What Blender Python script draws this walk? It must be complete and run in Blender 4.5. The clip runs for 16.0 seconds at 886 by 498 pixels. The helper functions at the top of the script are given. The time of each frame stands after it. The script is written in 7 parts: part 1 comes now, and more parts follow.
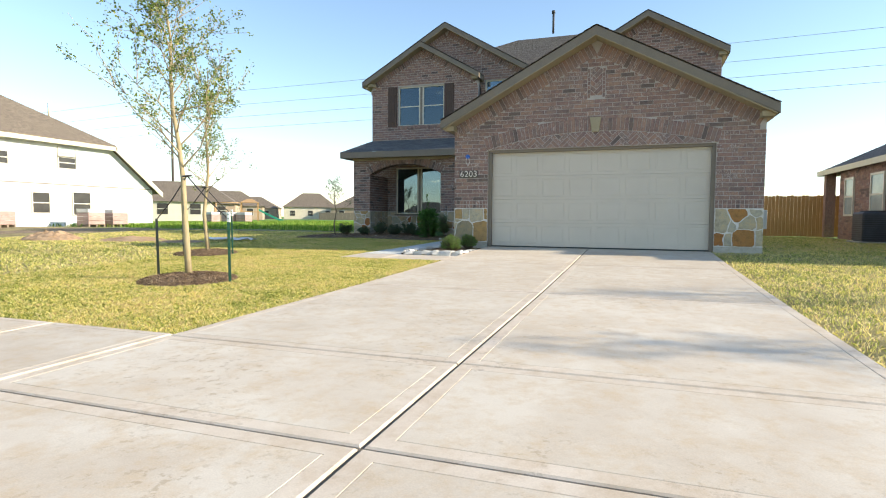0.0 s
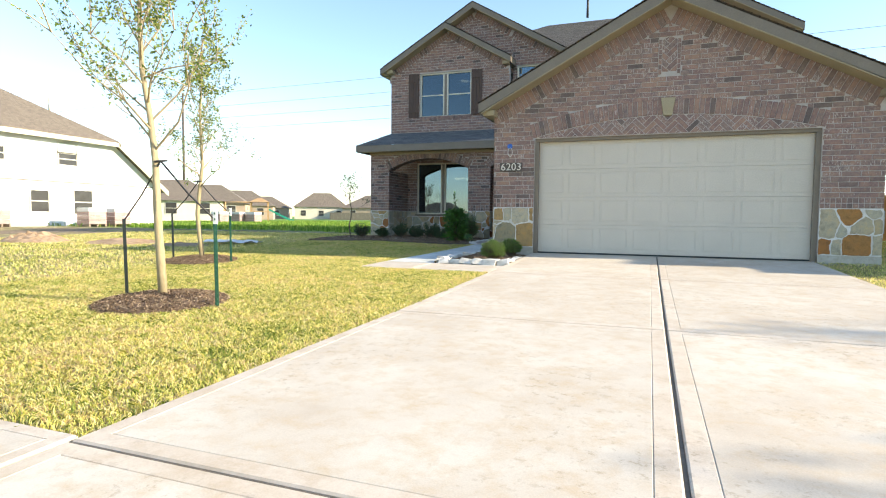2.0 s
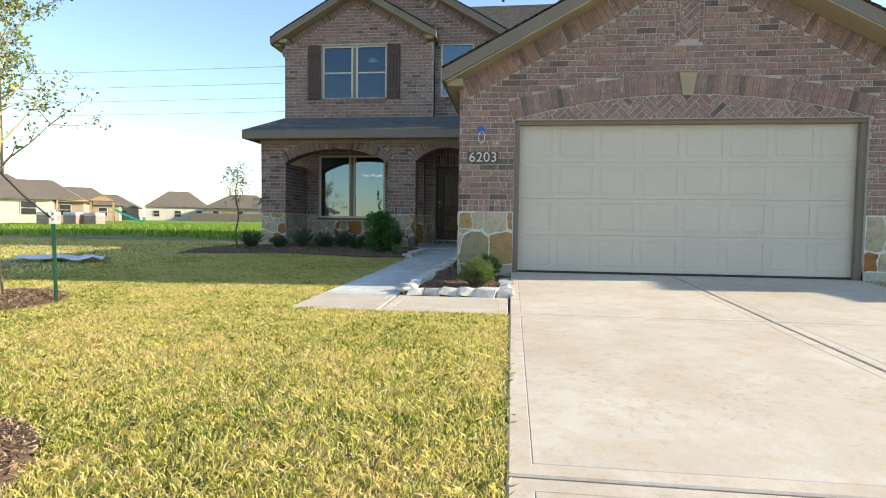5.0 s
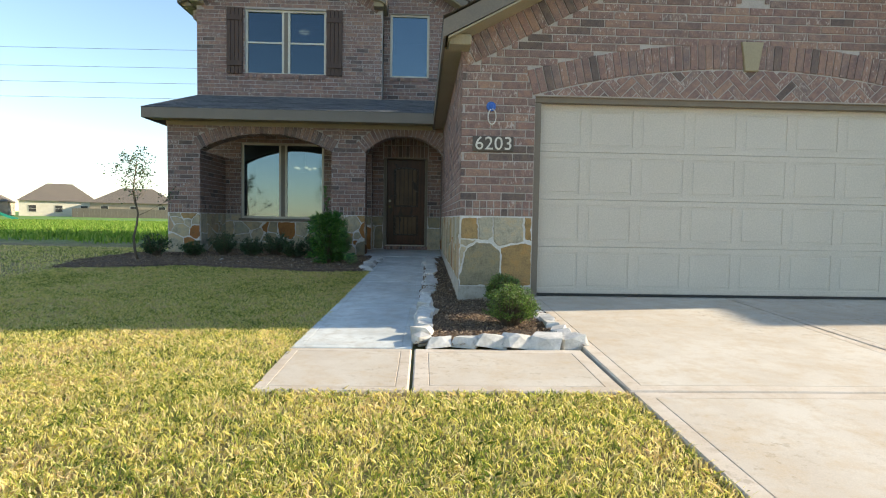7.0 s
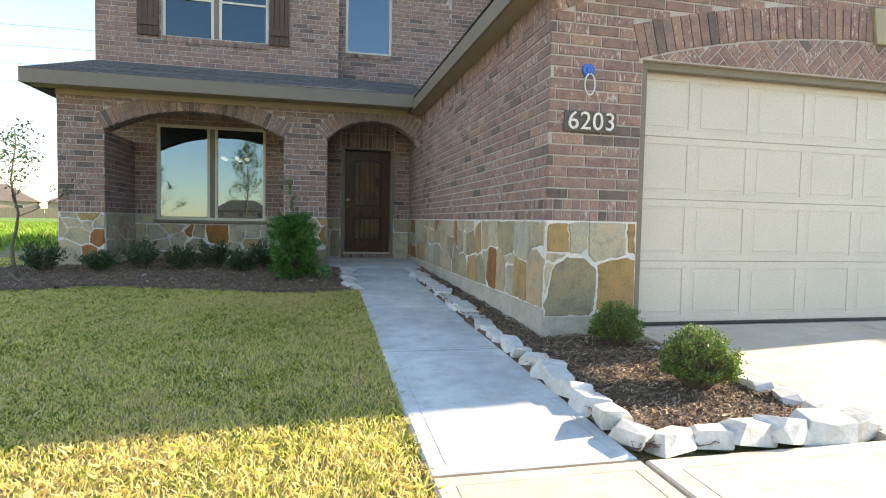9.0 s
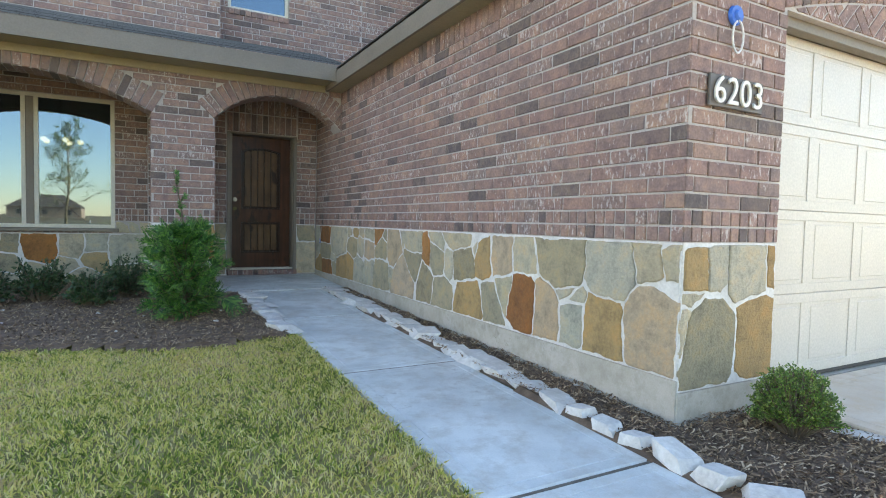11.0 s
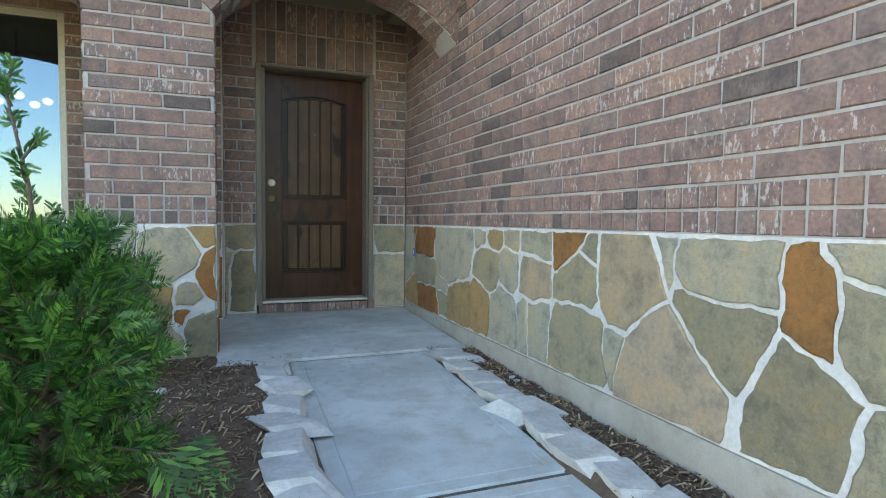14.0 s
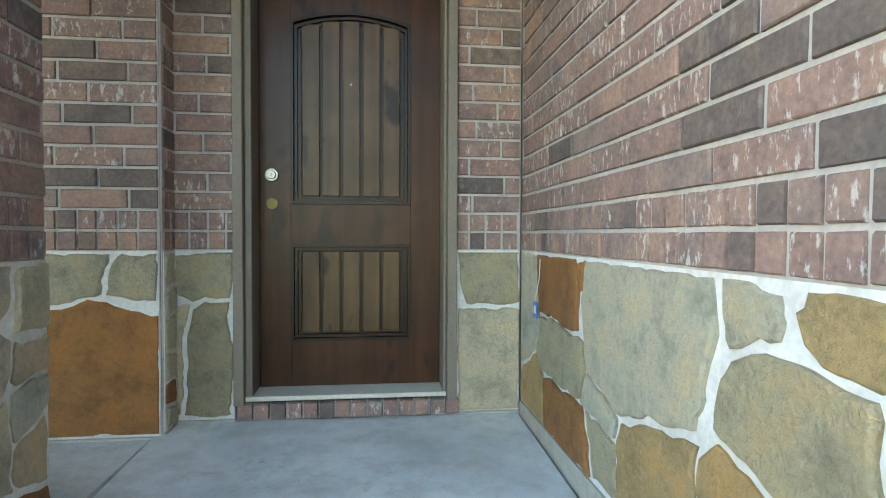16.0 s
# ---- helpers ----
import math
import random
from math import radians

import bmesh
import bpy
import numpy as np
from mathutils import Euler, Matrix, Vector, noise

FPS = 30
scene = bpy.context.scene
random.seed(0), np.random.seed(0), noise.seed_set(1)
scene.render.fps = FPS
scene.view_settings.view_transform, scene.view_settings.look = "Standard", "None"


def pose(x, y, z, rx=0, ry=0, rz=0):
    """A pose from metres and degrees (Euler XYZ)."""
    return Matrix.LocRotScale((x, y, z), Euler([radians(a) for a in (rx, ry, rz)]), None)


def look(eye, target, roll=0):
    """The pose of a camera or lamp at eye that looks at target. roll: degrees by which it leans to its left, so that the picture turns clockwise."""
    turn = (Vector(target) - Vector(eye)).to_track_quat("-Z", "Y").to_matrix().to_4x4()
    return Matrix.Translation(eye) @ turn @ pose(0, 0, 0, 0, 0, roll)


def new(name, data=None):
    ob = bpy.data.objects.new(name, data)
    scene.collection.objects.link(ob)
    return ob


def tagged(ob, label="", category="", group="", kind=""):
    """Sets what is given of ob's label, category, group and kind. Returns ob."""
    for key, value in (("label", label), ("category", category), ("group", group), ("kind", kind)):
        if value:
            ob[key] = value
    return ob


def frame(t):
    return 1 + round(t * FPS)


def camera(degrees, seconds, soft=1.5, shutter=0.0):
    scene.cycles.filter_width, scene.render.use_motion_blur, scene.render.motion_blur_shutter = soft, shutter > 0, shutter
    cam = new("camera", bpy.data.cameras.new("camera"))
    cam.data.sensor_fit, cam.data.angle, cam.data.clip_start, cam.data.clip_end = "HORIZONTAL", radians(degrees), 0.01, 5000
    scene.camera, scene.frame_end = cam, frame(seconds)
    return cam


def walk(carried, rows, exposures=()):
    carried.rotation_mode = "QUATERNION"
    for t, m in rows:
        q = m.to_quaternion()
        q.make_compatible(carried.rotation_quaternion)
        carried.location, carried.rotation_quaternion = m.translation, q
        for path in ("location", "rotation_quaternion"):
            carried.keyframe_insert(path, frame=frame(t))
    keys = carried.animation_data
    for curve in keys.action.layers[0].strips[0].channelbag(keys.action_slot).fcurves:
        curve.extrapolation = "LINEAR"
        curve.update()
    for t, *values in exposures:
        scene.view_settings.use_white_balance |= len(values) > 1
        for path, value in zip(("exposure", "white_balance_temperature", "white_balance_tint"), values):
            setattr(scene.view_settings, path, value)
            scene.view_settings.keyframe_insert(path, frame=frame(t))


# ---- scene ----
cam = camera(77.0, 16.0, 1.05)
PATH = [
    (0, (-0.123, -0.726, 1.147), (-0.781, 1.159, 1.034), 0.4),
    (0.5, (-0.337, -0.284, 1.155), (-1.047, 1.582, 1.038), 0.4),
    (1, (-0.602, 0.175, 1.141), (-1.33, 2.034, 1.025), 0.4),
    (1.5, (-0.927, 0.612, 1.152), (-1.658, 2.47, 1.036), 0.4),
    (2, (-1.321, 1.032, 1.15), (-2.013, 2.906, 1.038), 0.6),
    (2.5, (-1.717, 1.492, 1.151), (-2.292, 3.404, 1.041), 0.7),
    (3, (-2.095, 1.923, 1.165), (-2.561, 3.865, 1.057), 0.8),
    (3.5, (-2.455, 2.348, 1.183), (-2.833, 4.309, 1.079), 0.8),
    (4, (-2.812, 2.806, 1.206), (-3.142, 4.776, 1.103), 0.8),
    (4.2, (-2.962, 2.986, 1.199), (-3.291, 4.956, 1.097), 0.8),
    (6.3, (-4.319, 5.004, 1.327), (-4.3, 7.002, 1.22), 0.9),
    (6.5, (-4.438, 5.248, 1.334), (-4.391, 7.245, 1.226), 1.0),
    (7, (-4.741, 5.841, 1.339), (-4.668, 7.837, 1.23), 1.0),
    (7.5, (-5.054, 6.419, 1.346), (-4.933, 8.413, 1.236), 0.9),
    (8, (-5.391, 6.981, 1.365), (-5.209, 8.97, 1.256), 1.0),
    (8.5, (-5.788, 7.442, 1.369), (-5.497, 9.418, 1.264), 1.0),
    (9, (-6.143, 7.893, 1.351), (-5.7, 9.84, 1.251), 1.2),
    (9.2, (-6.259, 8.072, 1.368), (-5.753, 10.005, 1.269), 1.2),
    (11.3, (-6.824, 10.546, 1.454), (-5.819, 12.273, 1.358), 1.3),
    (11.5, (-6.776, 10.788, 1.454), (-5.743, 12.498, 1.357), 1.3),
    (12, (-6.648, 11.437, 1.442), (-5.583, 13.127, 1.349), 1.2),
    (12.5, (-6.548, 12.048, 1.429), (-5.49, 13.743, 1.34), 1.1),
    (13, (-6.306, 12.672, 1.449), (-5.351, 14.426, 1.346), 0.7),
    (13.5, (-6.142, 13.344, 1.417), (-5.322, 15.165, 1.319), 0.6),
    (14, (-5.915, 13.965, 1.414), (-5.193, 15.828, 1.313), 0.6),
    (14.5, (-5.674, 14.574, 1.411), (-5.054, 16.473, 1.317), 0.5),
    (15, (-5.508, 15.139, 1.439), (-4.94, 17.055, 1.343), 0.7),
    (15.5, (-5.186, 15.772, 1.447), (-4.805, 17.734, 1.37), 0.3),
    (16, (-5.024, 16.402, 1.451), (-4.792, 18.388, 1.399), 0.2),
]
EXPOSURES = [(0, 1.0, 6800, 10), (0.5, 1.2, 6800, 10), (1, 1.25, 6800, 10), (2, 1.32, 6750, 10), (3, 1.2, 6700, 9), (4, 1.15, 6800, 10), (6.5, 0.97, 6800, 9), (7, 1.05, 6850, 9), (8, 1.38, 7100, 11), (8.5, 1.6, 7300, 12), (9, 1.78, 7350, 13), (11.5, 2.27, 6980, 14), (12.5, 2.32, 6960, 13), (13, 2.35, 7000, 12), (14, 2.62, 7120, 10), (15, 3.0, 7350, 8), (15.5, 3.22, 7400, 7), (16, 3.48, 7500, 7)]
walk(cam, [(t, look(eye, target, roll)) for t, eye, target, roll in PATH], EXPOSURES)

# ---- light: low sun behind the house from the driveway side, clear hazy sky ----
SUN_EL, SUN_AZ = 22.0, 8.0          # degrees above the horizon; degrees from +x towards +y
world = bpy.data.worlds.new("sky")
scene.world = world
world.use_nodes = True
wn = world.node_tree.nodes
sky = wn.new("ShaderNodeTexSky")
sky.sky_type, sky.sun_disc = "NISHITA", False
sky.sun_elevation, sky.sun_rotation = radians(SUN_EL), radians(90 - SUN_AZ)
sky.air_density, sky.dust_density, sky.ozone_density = 1.0, 0.1, 2.0
wn["Background"].inputs["Strength"].default_value = 0.15
world.node_tree.links.new(sky.outputs[0], wn["Background"].inputs["Color"])
sun = new("sun", bpy.data.lights.new("sun", "SUN"))
sun.data.energy, sun.data.angle, sun.data.color = 4.5, radians(0.6), (1.0, 0.9, 0.74)
SUN_DIR = Vector((math.cos(radians(SUN_EL)) * math.cos(radians(SUN_AZ)), math.cos(radians(SUN_EL)) * math.sin(radians(SUN_AZ)), math.sin(radians(SUN_EL))))
sun.matrix_world = look(SUN_DIR * 60, (0, 0, 0))


# ---- materials ----
def material(name, rough=0.8, metal=0.0):
    m = bpy.data.materials.new(name)
    m.use_nodes = True
    b = m.node_tree.nodes["Principled BSDF"]
    b.inputs["Roughness"].default_value, b.inputs["Metallic"].default_value = rough, metal
    return m, m.node_tree.nodes, m.node_tree.links, b


def ramp(nodes, links, fac, stops):
    r = nodes.new("ShaderNodeValToRGB")
    while len(r.color_ramp.elements) < len(stops):
        r.color_ramp.elements.new(0.5)
    for e, (p, c) in zip(r.color_ramp.elements, stops):
        e.position, e.color = p, (*c, 1)
    links.new(fac, r.inputs[0])
    return r.outputs[0]


def noise_out(nodes, links, coord, scale, detail=4.0, rough=0.6):
    n = nodes.new("ShaderNodeTexNoise")
    n.inputs["Scale"].default_value, n.inputs["Detail"].default_value, n.inputs["Roughness"].default_value = scale, detail, rough
    if coord:
        links.new(coord, n.inputs["Vector"])
    return n.outputs[0]


def mix(nodes, links, fac, a, b, mode="MIX"):
    n = nodes.new("ShaderNodeMix")
    n.data_type, n.blend_type = "RGBA", mode
    for sock, v in ((n.inputs["Factor"], fac), (n.inputs["A"], a), (n.inputs["B"], b)):
        if isinstance(v, (int, float)):
            sock.default_value = v
        elif isinstance(v, tuple):
            sock.default_value = (*v, 1)
        else:
            links.new(v, sock)
    return n.outputs["Result"]


def bump(nodes, links, b, height, strength=0.3, dist=0.01):
    n = nodes.new("ShaderNodeBump")
    n.inputs["Strength"].default_value, n.inputs["Distance"].default_value = strength, dist
    links.new(height, n.inputs["Height"])
    links.new(n.outputs[0], b.inputs["Normal"])


def place(nodes, links, scale=(1, 1, 1), spin=(0, 0, 0)):
    """World-space coordinates, stretched."""
    g = nodes.new("ShaderNodeNewGeometry")
    m = nodes.new("ShaderNodeMapping")
    m.inputs["Scale"].default_value, m.inputs["Rotation"].default_value = scale, [radians(a) for a in spin]
    links.new(g.outputs["Position"], m.inputs["Vector"])
    return m.outputs[0]


def simple(name, c1, c2, scale=6.0, rough=0.7, bumpy=0.15, metal=0.0, fine=60.0, stretch=(1, 1, 1)):
    """A two-tone surface with grain at two scales."""
    m, n, l, b = material(name, rough, metal)
    co = place(n, l, stretch)
    big, small = noise_out(n, l, co, scale), noise_out(n, l, co, fine, 3)
    c = ramp(n, l, big, [(0.3, c1), (0.7, c2)])
    c = mix(n, l, 0.25, c, ramp(n, l, small, [(0.3, (0.55, 0.55, 0.55)), (0.7, (1.35, 1.35, 1.35))]), "MULTIPLY")
    l.new(c, b.inputs["Base Color"])
    bump(n, l, b, small, bumpy, 0.004)
    return m


def brick_material(name, island):
    """Tumbled brown-mauve brick: each brick its own tone, some dark, many with a pale lime smear."""
    m, n, l, b = material(name, 0.88)
    if island:
        rnd = n.new("ShaderNodeNewGeometry").outputs["Random Per Island"]
    else:
        rnd = n.new("ShaderNodeObjectInfo").outputs["Random"]
    co = place(n, l)
    tone = ramp(n, l, rnd, [(0.0, (0.118, 0.090, 0.080)), (0.07, (0.145, 0.106, 0.092)), (0.11, (0.209, 0.137, 0.116)), (0.42, (0.253, 0.155, 0.130)),
                            (0.62, (0.220, 0.155, 0.134)), (0.84, (0.277, 0.170, 0.137)), (1.0, (0.297, 0.189, 0.143))])
    grain = noise_out(n, l, co, 70, 4)
    blot = noise_out(n, l, co, 13, 4, 0.65)
    c = mix(n, l, 0.5, tone, ramp(n, l, grain, [(0.3, (0.6, 0.6, 0.6)), (0.7, (1.4, 1.4, 1.4))]), "MULTIPLY")
    c = mix(n, l, 0.75, c, ramp(n, l, blot, [(0.30, (0.60, 0.63, 0.70)), (0.5, (1.0, 1.0, 1.0)), (0.70, (1.36, 1.30, 1.12))]), "MULTIPLY")
    # lime smears, only on some bricks
    wn_ = n.new("ShaderNodeTexWhiteNoise")
    wn_.noise_dimensions = "1D"
    l.new(rnd, wn_.inputs["W"])
    smear = noise_out(n, l, place(n, l, (1, 1, 0.38)), 52, 4, 0.7)
    s1 = n.new("ShaderNodeMath")
    s1.operation = "MULTIPLY_ADD"
    s1.inputs[1].default_value, s1.inputs[2].default_value = 0.16, -0.08
    l.new(wn_.outputs["Value"], s1.inputs[0])
    s2 = n.new("ShaderNodeMath")
    s2.operation = "ADD"
    l.new(smear, s2.inputs[0])
    l.new(s1.outputs[0], s2.inputs[1])
    f = ramp(n, l, s2.outputs[0], [(0.60, (0, 0, 0)), (0.68, (0.75, 0.75, 0.75))])
    clean = n.new("ShaderNodeMath")
    clean.operation = "MULTIPLY"
    l.new(f, clean.inputs[0])
    l.new(ramp(n, l, rnd, [(0.10, (0.12, 0.12, 0.12)), (0.13, (1, 1, 1))]), clean.inputs[1])
    c = mix(n, l, clean.outputs[0], c, (0.56, 0.50, 0.45))
    l.new(c, b.inputs["Base Color"])
    bump(n, l, b, grain, 0.45, 0.006)
    return m


def stone_material(name, stops):
    """Split sandstone in buff, grey-green and rust, one tone a stone with cloudy iron stains."""
    m, n, l, b = material(name, 0.85)
    rnd = n.new("ShaderNodeObjectInfo").outputs["Random"]
    co = place(n, l)
    tone = ramp(n, l, rnd, stops)
    cloud = noise_out(n, l, co, 8, 6, 0.72)
    grain = noise_out(n, l, co, 55, 5, 0.7)
    c = mix(n, l, 0.8, tone, ramp(n, l, cloud, [(0.30, (0.50, 0.52, 0.54)), (0.5, (1, 1, 1)), (0.72, (1.35, 1.1, 0.78))]), "MULTIPLY")
    c = mix(n, l, 0.4, c, ramp(n, l, grain, [(0.3, (0.65, 0.65, 0.65)), (0.7, (1.3, 1.3, 1.3))]), "MULTIPLY")
    l.new(c, b.inputs["Base Color"])
    h = mix(n, l, 0.4, cloud, grain)
    bump(n, l, b, h, 1.0, 0.035)
    return m


def concrete_material(name, c1, c2, stain, scale=1.3):
    m, n, l, b = material(name, 0.8)
    co = place(n, l)
    big = noise_out(n, l, co, scale, 6, 0.62)
    mid = noise_out(n, l, co, 7, 5, 0.7)
    fine = noise_out(n, l, co, 140, 3)
    c = ramp(n, l, big, [(0.3, c1), (0.62, c2)])
    c = mix(n, l, ramp(n, l, mid, [(0.46, (0, 0, 0)), (0.72, (0.75, 0.75, 0.75))]), c, stain)
    c = mix(n, l, 0.3, c, ramp(n, l, fine, [(0.3, (0.75, 0.75, 0.75)), (0.7, (1.2, 1.2, 1.2))]), "MULTIPLY")
    # dried mud in scattered flecks
    spot = n.new("ShaderNodeMath")
    spot.operation = "MULTIPLY"
    l.new(ramp(n, l, noise_out(n, l, co, 0.9, 3), [(0.47, (0, 0, 0)), (0.62, (1, 1, 1))]), spot.inputs[0])
    l.new(ramp(n, l, noise_out(n, l, co, 17, 5, 0.7), [(0.56, (0, 0, 0)), (0.63, (0.48, 0.48, 0.48))]), spot.inputs[1])
    c = mix(n, l, spot.outputs[0], c, tuple(v * 0.62 for v in stain))
    l.new(c, b.inputs["Base Color"])
    rnd = n.new("ShaderNodeObjectInfo").outputs["Random"]
    c2_ = mix(n, l, 0.5, c, ramp(n, l, rnd, [(0, (0.9, 0.9, 0.9)), (1, (1.08, 1.08, 1.08))]), "MULTIPLY")
    l.new(c2_, b.inputs["Base Color"])
    bump(n, l, b, mix(n, l, 0.5, mid, fine), 0.18, 0.006)
    return m


def leaf_material(name, stops, rough=0.5, trans=0.25):
    m, n, l, b = material(name, rough)
    rnd = n.new("ShaderNodeNewGeometry").outputs["Random Per Island"]
    c = ramp(n, l, rnd, stops)
    c = mix(n, l, 0.35, c, ramp(n, l, noise_out(n, l, place(n, l), 1.2, 3), [(0.3, (0.7, 0.75, 0.7)), (0.7, (1.3, 1.25, 1.2))]), "MULTIPLY")
    l.new(c, b.inputs["Base Color"])
    t = n.new("ShaderNodeBsdfTranslucent")
    l.new(c, t.inputs["Color"])
    ms = n.new("ShaderNodeMixShader")
    ms.inputs[0].default_value = trans
    l.new(b.outputs[0], ms.inputs[1])
    l.new(t.outputs[0], ms.inputs[2])
    l.new(ms.outputs[0], n["Material Output"].inputs["Surface"])
    return m


def glass_material(name, tint=(0.36, 0.42, 0.44), ior=2.4):
    m, n, l, b = material(name, 0.0)
    tr, gl, ms, fr = n.new("ShaderNodeBsdfTransparent"), n.new("ShaderNodeBsdfGlossy"), n.new("ShaderNodeMixShader"), n.new("ShaderNodeFresnel")
    tr.inputs["Color"].default_value = (*tint, 1)
    gl.inputs["Roughness"].default_value = 0.015
    gl.inputs["Color"].default_value = (0.66, 0.86, 1.0, 1)
    fr.inputs["IOR"].default_value = ior
    l.new(fr.outputs[0], ms.inputs[0])
    l.new(tr.outputs[0], ms.inputs[1])
    l.new(gl.outputs[0], ms.inputs[2])
    l.new(ms.outputs[0], n["Material Output"].inputs["Surface"])
    return m


def shingle_material(name, c1, c2, c3):
    m, n, l, b = material(name, 0.92)
    t = n.new("ShaderNodeTexBrick")
    co = place(n, l)
    sep = n.new("ShaderNodeSeparateXYZ")
    l.new(co, sep.inputs[0])
    add = n.new("ShaderNodeMath")
    l.new(sep.outputs["X"], add.inputs[0])
    l.new(sep.outputs["Y"], add.inputs[1])
    com = n.new("ShaderNodeCombineXYZ")
    l.new(add.outputs[0], com.inputs["X"])
    l.new(sep.outputs["Z"], com.inputs["Y"])
    l.new(com.outputs[0], t.inputs["Vector"])
    t.inputs["Scale"].default_value = 1.0
    t.inputs["Brick Width"].default_value, t.inputs["Row Height"].default_value, t.inputs["Mortar Size"].default_value = 0.16, 0.07, 0.004
    t.inputs["Color1"].default_value, t.inputs["Color2"].default_value, t.inputs["Mortar"].default_value = (*c1, 1), (*c2, 1), (*c3, 1)
    grain = noise_out(n, l, co, 60, 4)
    c = mix(n, l, 0.6, t.outputs["Color"], ramp(n, l, grain, [(0.3, (0.6, 0.6, 0.6)), (0.7, (1.4, 1.4, 1.4))]), "MULTIPLY")
    l.new(c, b.inputs["Base Color"])
    bump(n, l, b, grain, 0.4, 0.006)
    return m


BRICK_ONE, BRICK_MANY = brick_material("brick_single", False), brick_material("brick_many", True)
MORTAR = simple("mortar", (0.385, 0.345, 0.31), (0.47, 0.425, 0.39), 8, 0.95, 0.3)
WHITE_MORTAR = simple("white_mortar", (0.56, 0.54, 0.5), (0.72, 0.70, 0.66), 9, 0.95, 0.4)
BUFF = [(0.0, (0.42, 0.35, 0.225)), (0.16, (0.46, 0.41, 0.295)), (0.32, (0.385, 0.375, 0.295)), (0.48, (0.45, 0.37, 0.24)), (0.64, (0.42, 0.40, 0.315)), (0.82, (0.48, 0.41, 0.285)), (1.0, (0.375, 0.34, 0.23))]
STONE = stone_material("sandstone", BUFF)
STONE_RUST = stone_material("rust_sandstone", [(0.0, (0.26, 0.108, 0.034)), (0.5, (0.33, 0.145, 0.042)), (1.0, (0.37, 0.185, 0.058))])
STONE_DARK = stone_material("weathered_sandstone", [(0.0, (0.28, 0.235, 0.145)), (0.5, (0.34, 0.30, 0.205)), (1.0, (0.37, 0.305, 0.185))])
STONE_TAN = stone_material("tan_sandstone", [(0.0, (0.44, 0.33, 0.21)), (0.5, (0.46, 0.36, 0.25)), (1.0, (0.41, 0.31, 0.18))])
STONE_OCHRE = stone_material("ochre_sandstone", [(0.0, (0.40, 0.27, 0.12)), (0.5, (0.36, 0.225, 0.09)), (1.0, (0.42, 0.32, 0.17))])
LIMESTONE = simple("limestone", (0.47, 0.445, 0.40), (0.66, 0.635, 0.59), 9, 0.92, 0.9, fine=45)
CONCRETE = concrete_material("concrete", (0.50, 0.418, 0.322), (0.61, 0.545, 0.45), (0.51, 0.385, 0.245))
CONCRETE_BAND = concrete_material("trowelled_concrete", (0.52, 0.43, 0.325), (0.625, 0.54, 0.44), (0.47, 0.36, 0.245), 2.2)
# path and porch concrete, with the cool cast of shade put into its colour
SHADED_WALK_CONCRETE = concrete_material("shaded_walk_concrete", (0.44, 0.455, 0.43), (0.66, 0.67, 0.63), (0.42, 0.385, 0.32), 1.9)
FOUNDATION = concrete_material("foundation", (0.36, 0.33, 0.27), (0.46, 0.43, 0.37), (0.28, 0.25, 0.19), 3)
JOINT = simple("joint_filler", (0.10, 0.085, 0.065), (0.20, 0.17, 0.13), 9, 0.95, 0.3)
TRIM = simple("taupe_paint", (0.168, 0.138, 0.103), (0.195, 0.162, 0.122), 3, 0.55, 0.04)
TRIM_LIGHT = simple("tan_paint", (0.31, 0.255, 0.155), (0.35, 0.29, 0.18), 3, 0.55, 0.04)
DOOR_PAINT = simple("garage_door_paint", (0.52, 0.47, 0.395), (0.56, 0.505, 0.425), 2, 0.45, 0.03)
SHINGLE = shingle_material("shingle", (0.17, 0.15, 0.125), (0.12, 0.105, 0.09), (0.05, 0.045, 0.04))
DARK_SHINGLE = shingle_material("dark_shingle", (0.155, 0.16, 0.165), (0.105, 0.11, 0.115), (0.045, 0.045, 0.05))
GLASS = glass_material("window_glass")
WHITE_FRAME = simple("cream_vinyl", (0.56, 0.52, 0.42), (0.62, 0.58, 0.48), 3, 0.4, 0.02)
BLACK = simple("black_rubber", (0.02, 0.02, 0.02), (0.035, 0.033, 0.03), 9, 0.6, 0.1)
ROOM = simple("room_paint", (0.30, 0.28, 0.25), (0.36, 0.34, 0.30), 2, 0.9, 0.02)


# ---- mesh helpers ----
def mesh_of(bm, name, mats):
    me = bpy.data.meshes.new(name)
    bm.to_mesh(me)
    bm.free()
    for m in (mats if isinstance(mats, (list, tuple)) else [mats]):
        me.materials.append(m)
    return me


def part(name, bm, mats, parent=None, label="", m=None):
    """Link a bmesh as one mesh object, under a thing or a part where one is given."""
    ob = new(name, mesh_of(bm, name, mats))
    if parent is not None:
        ob.parent = parent
    if m is not None:
        ob.matrix_basis = m
    return tagged(ob, label) if label else ob


def thing(name, label, category, m=None, group="", kind=""):
    ob = new(name)
    ob.empty_display_size = 0.1
    if m is not None:
        ob.matrix_basis = m
    return tagged(ob, label, category, group, kind)


def add_box(bm, x0, x1, y0, y1, z0, z1, bevel=0.0, mat=0):
    r = bmesh.ops.create_cube(bm, size=1.0, matrix=Matrix.LocRotScale(((x0 + x1) / 2, (y0 + y1) / 2, (z0 + z1) / 2), None, (x1 - x0, y1 - y0, z1 - z0)))
    faces = {f for v in r["verts"] for f in v.link_faces}
    for f in faces:
        f.material_index = mat
    if bevel:
        es = {e for v in r["verts"] for e in v.link_edges}
        bmesh.ops.bevel(bm, geom=list(es), offset=bevel, segments=1, affect="EDGES")
    return bm


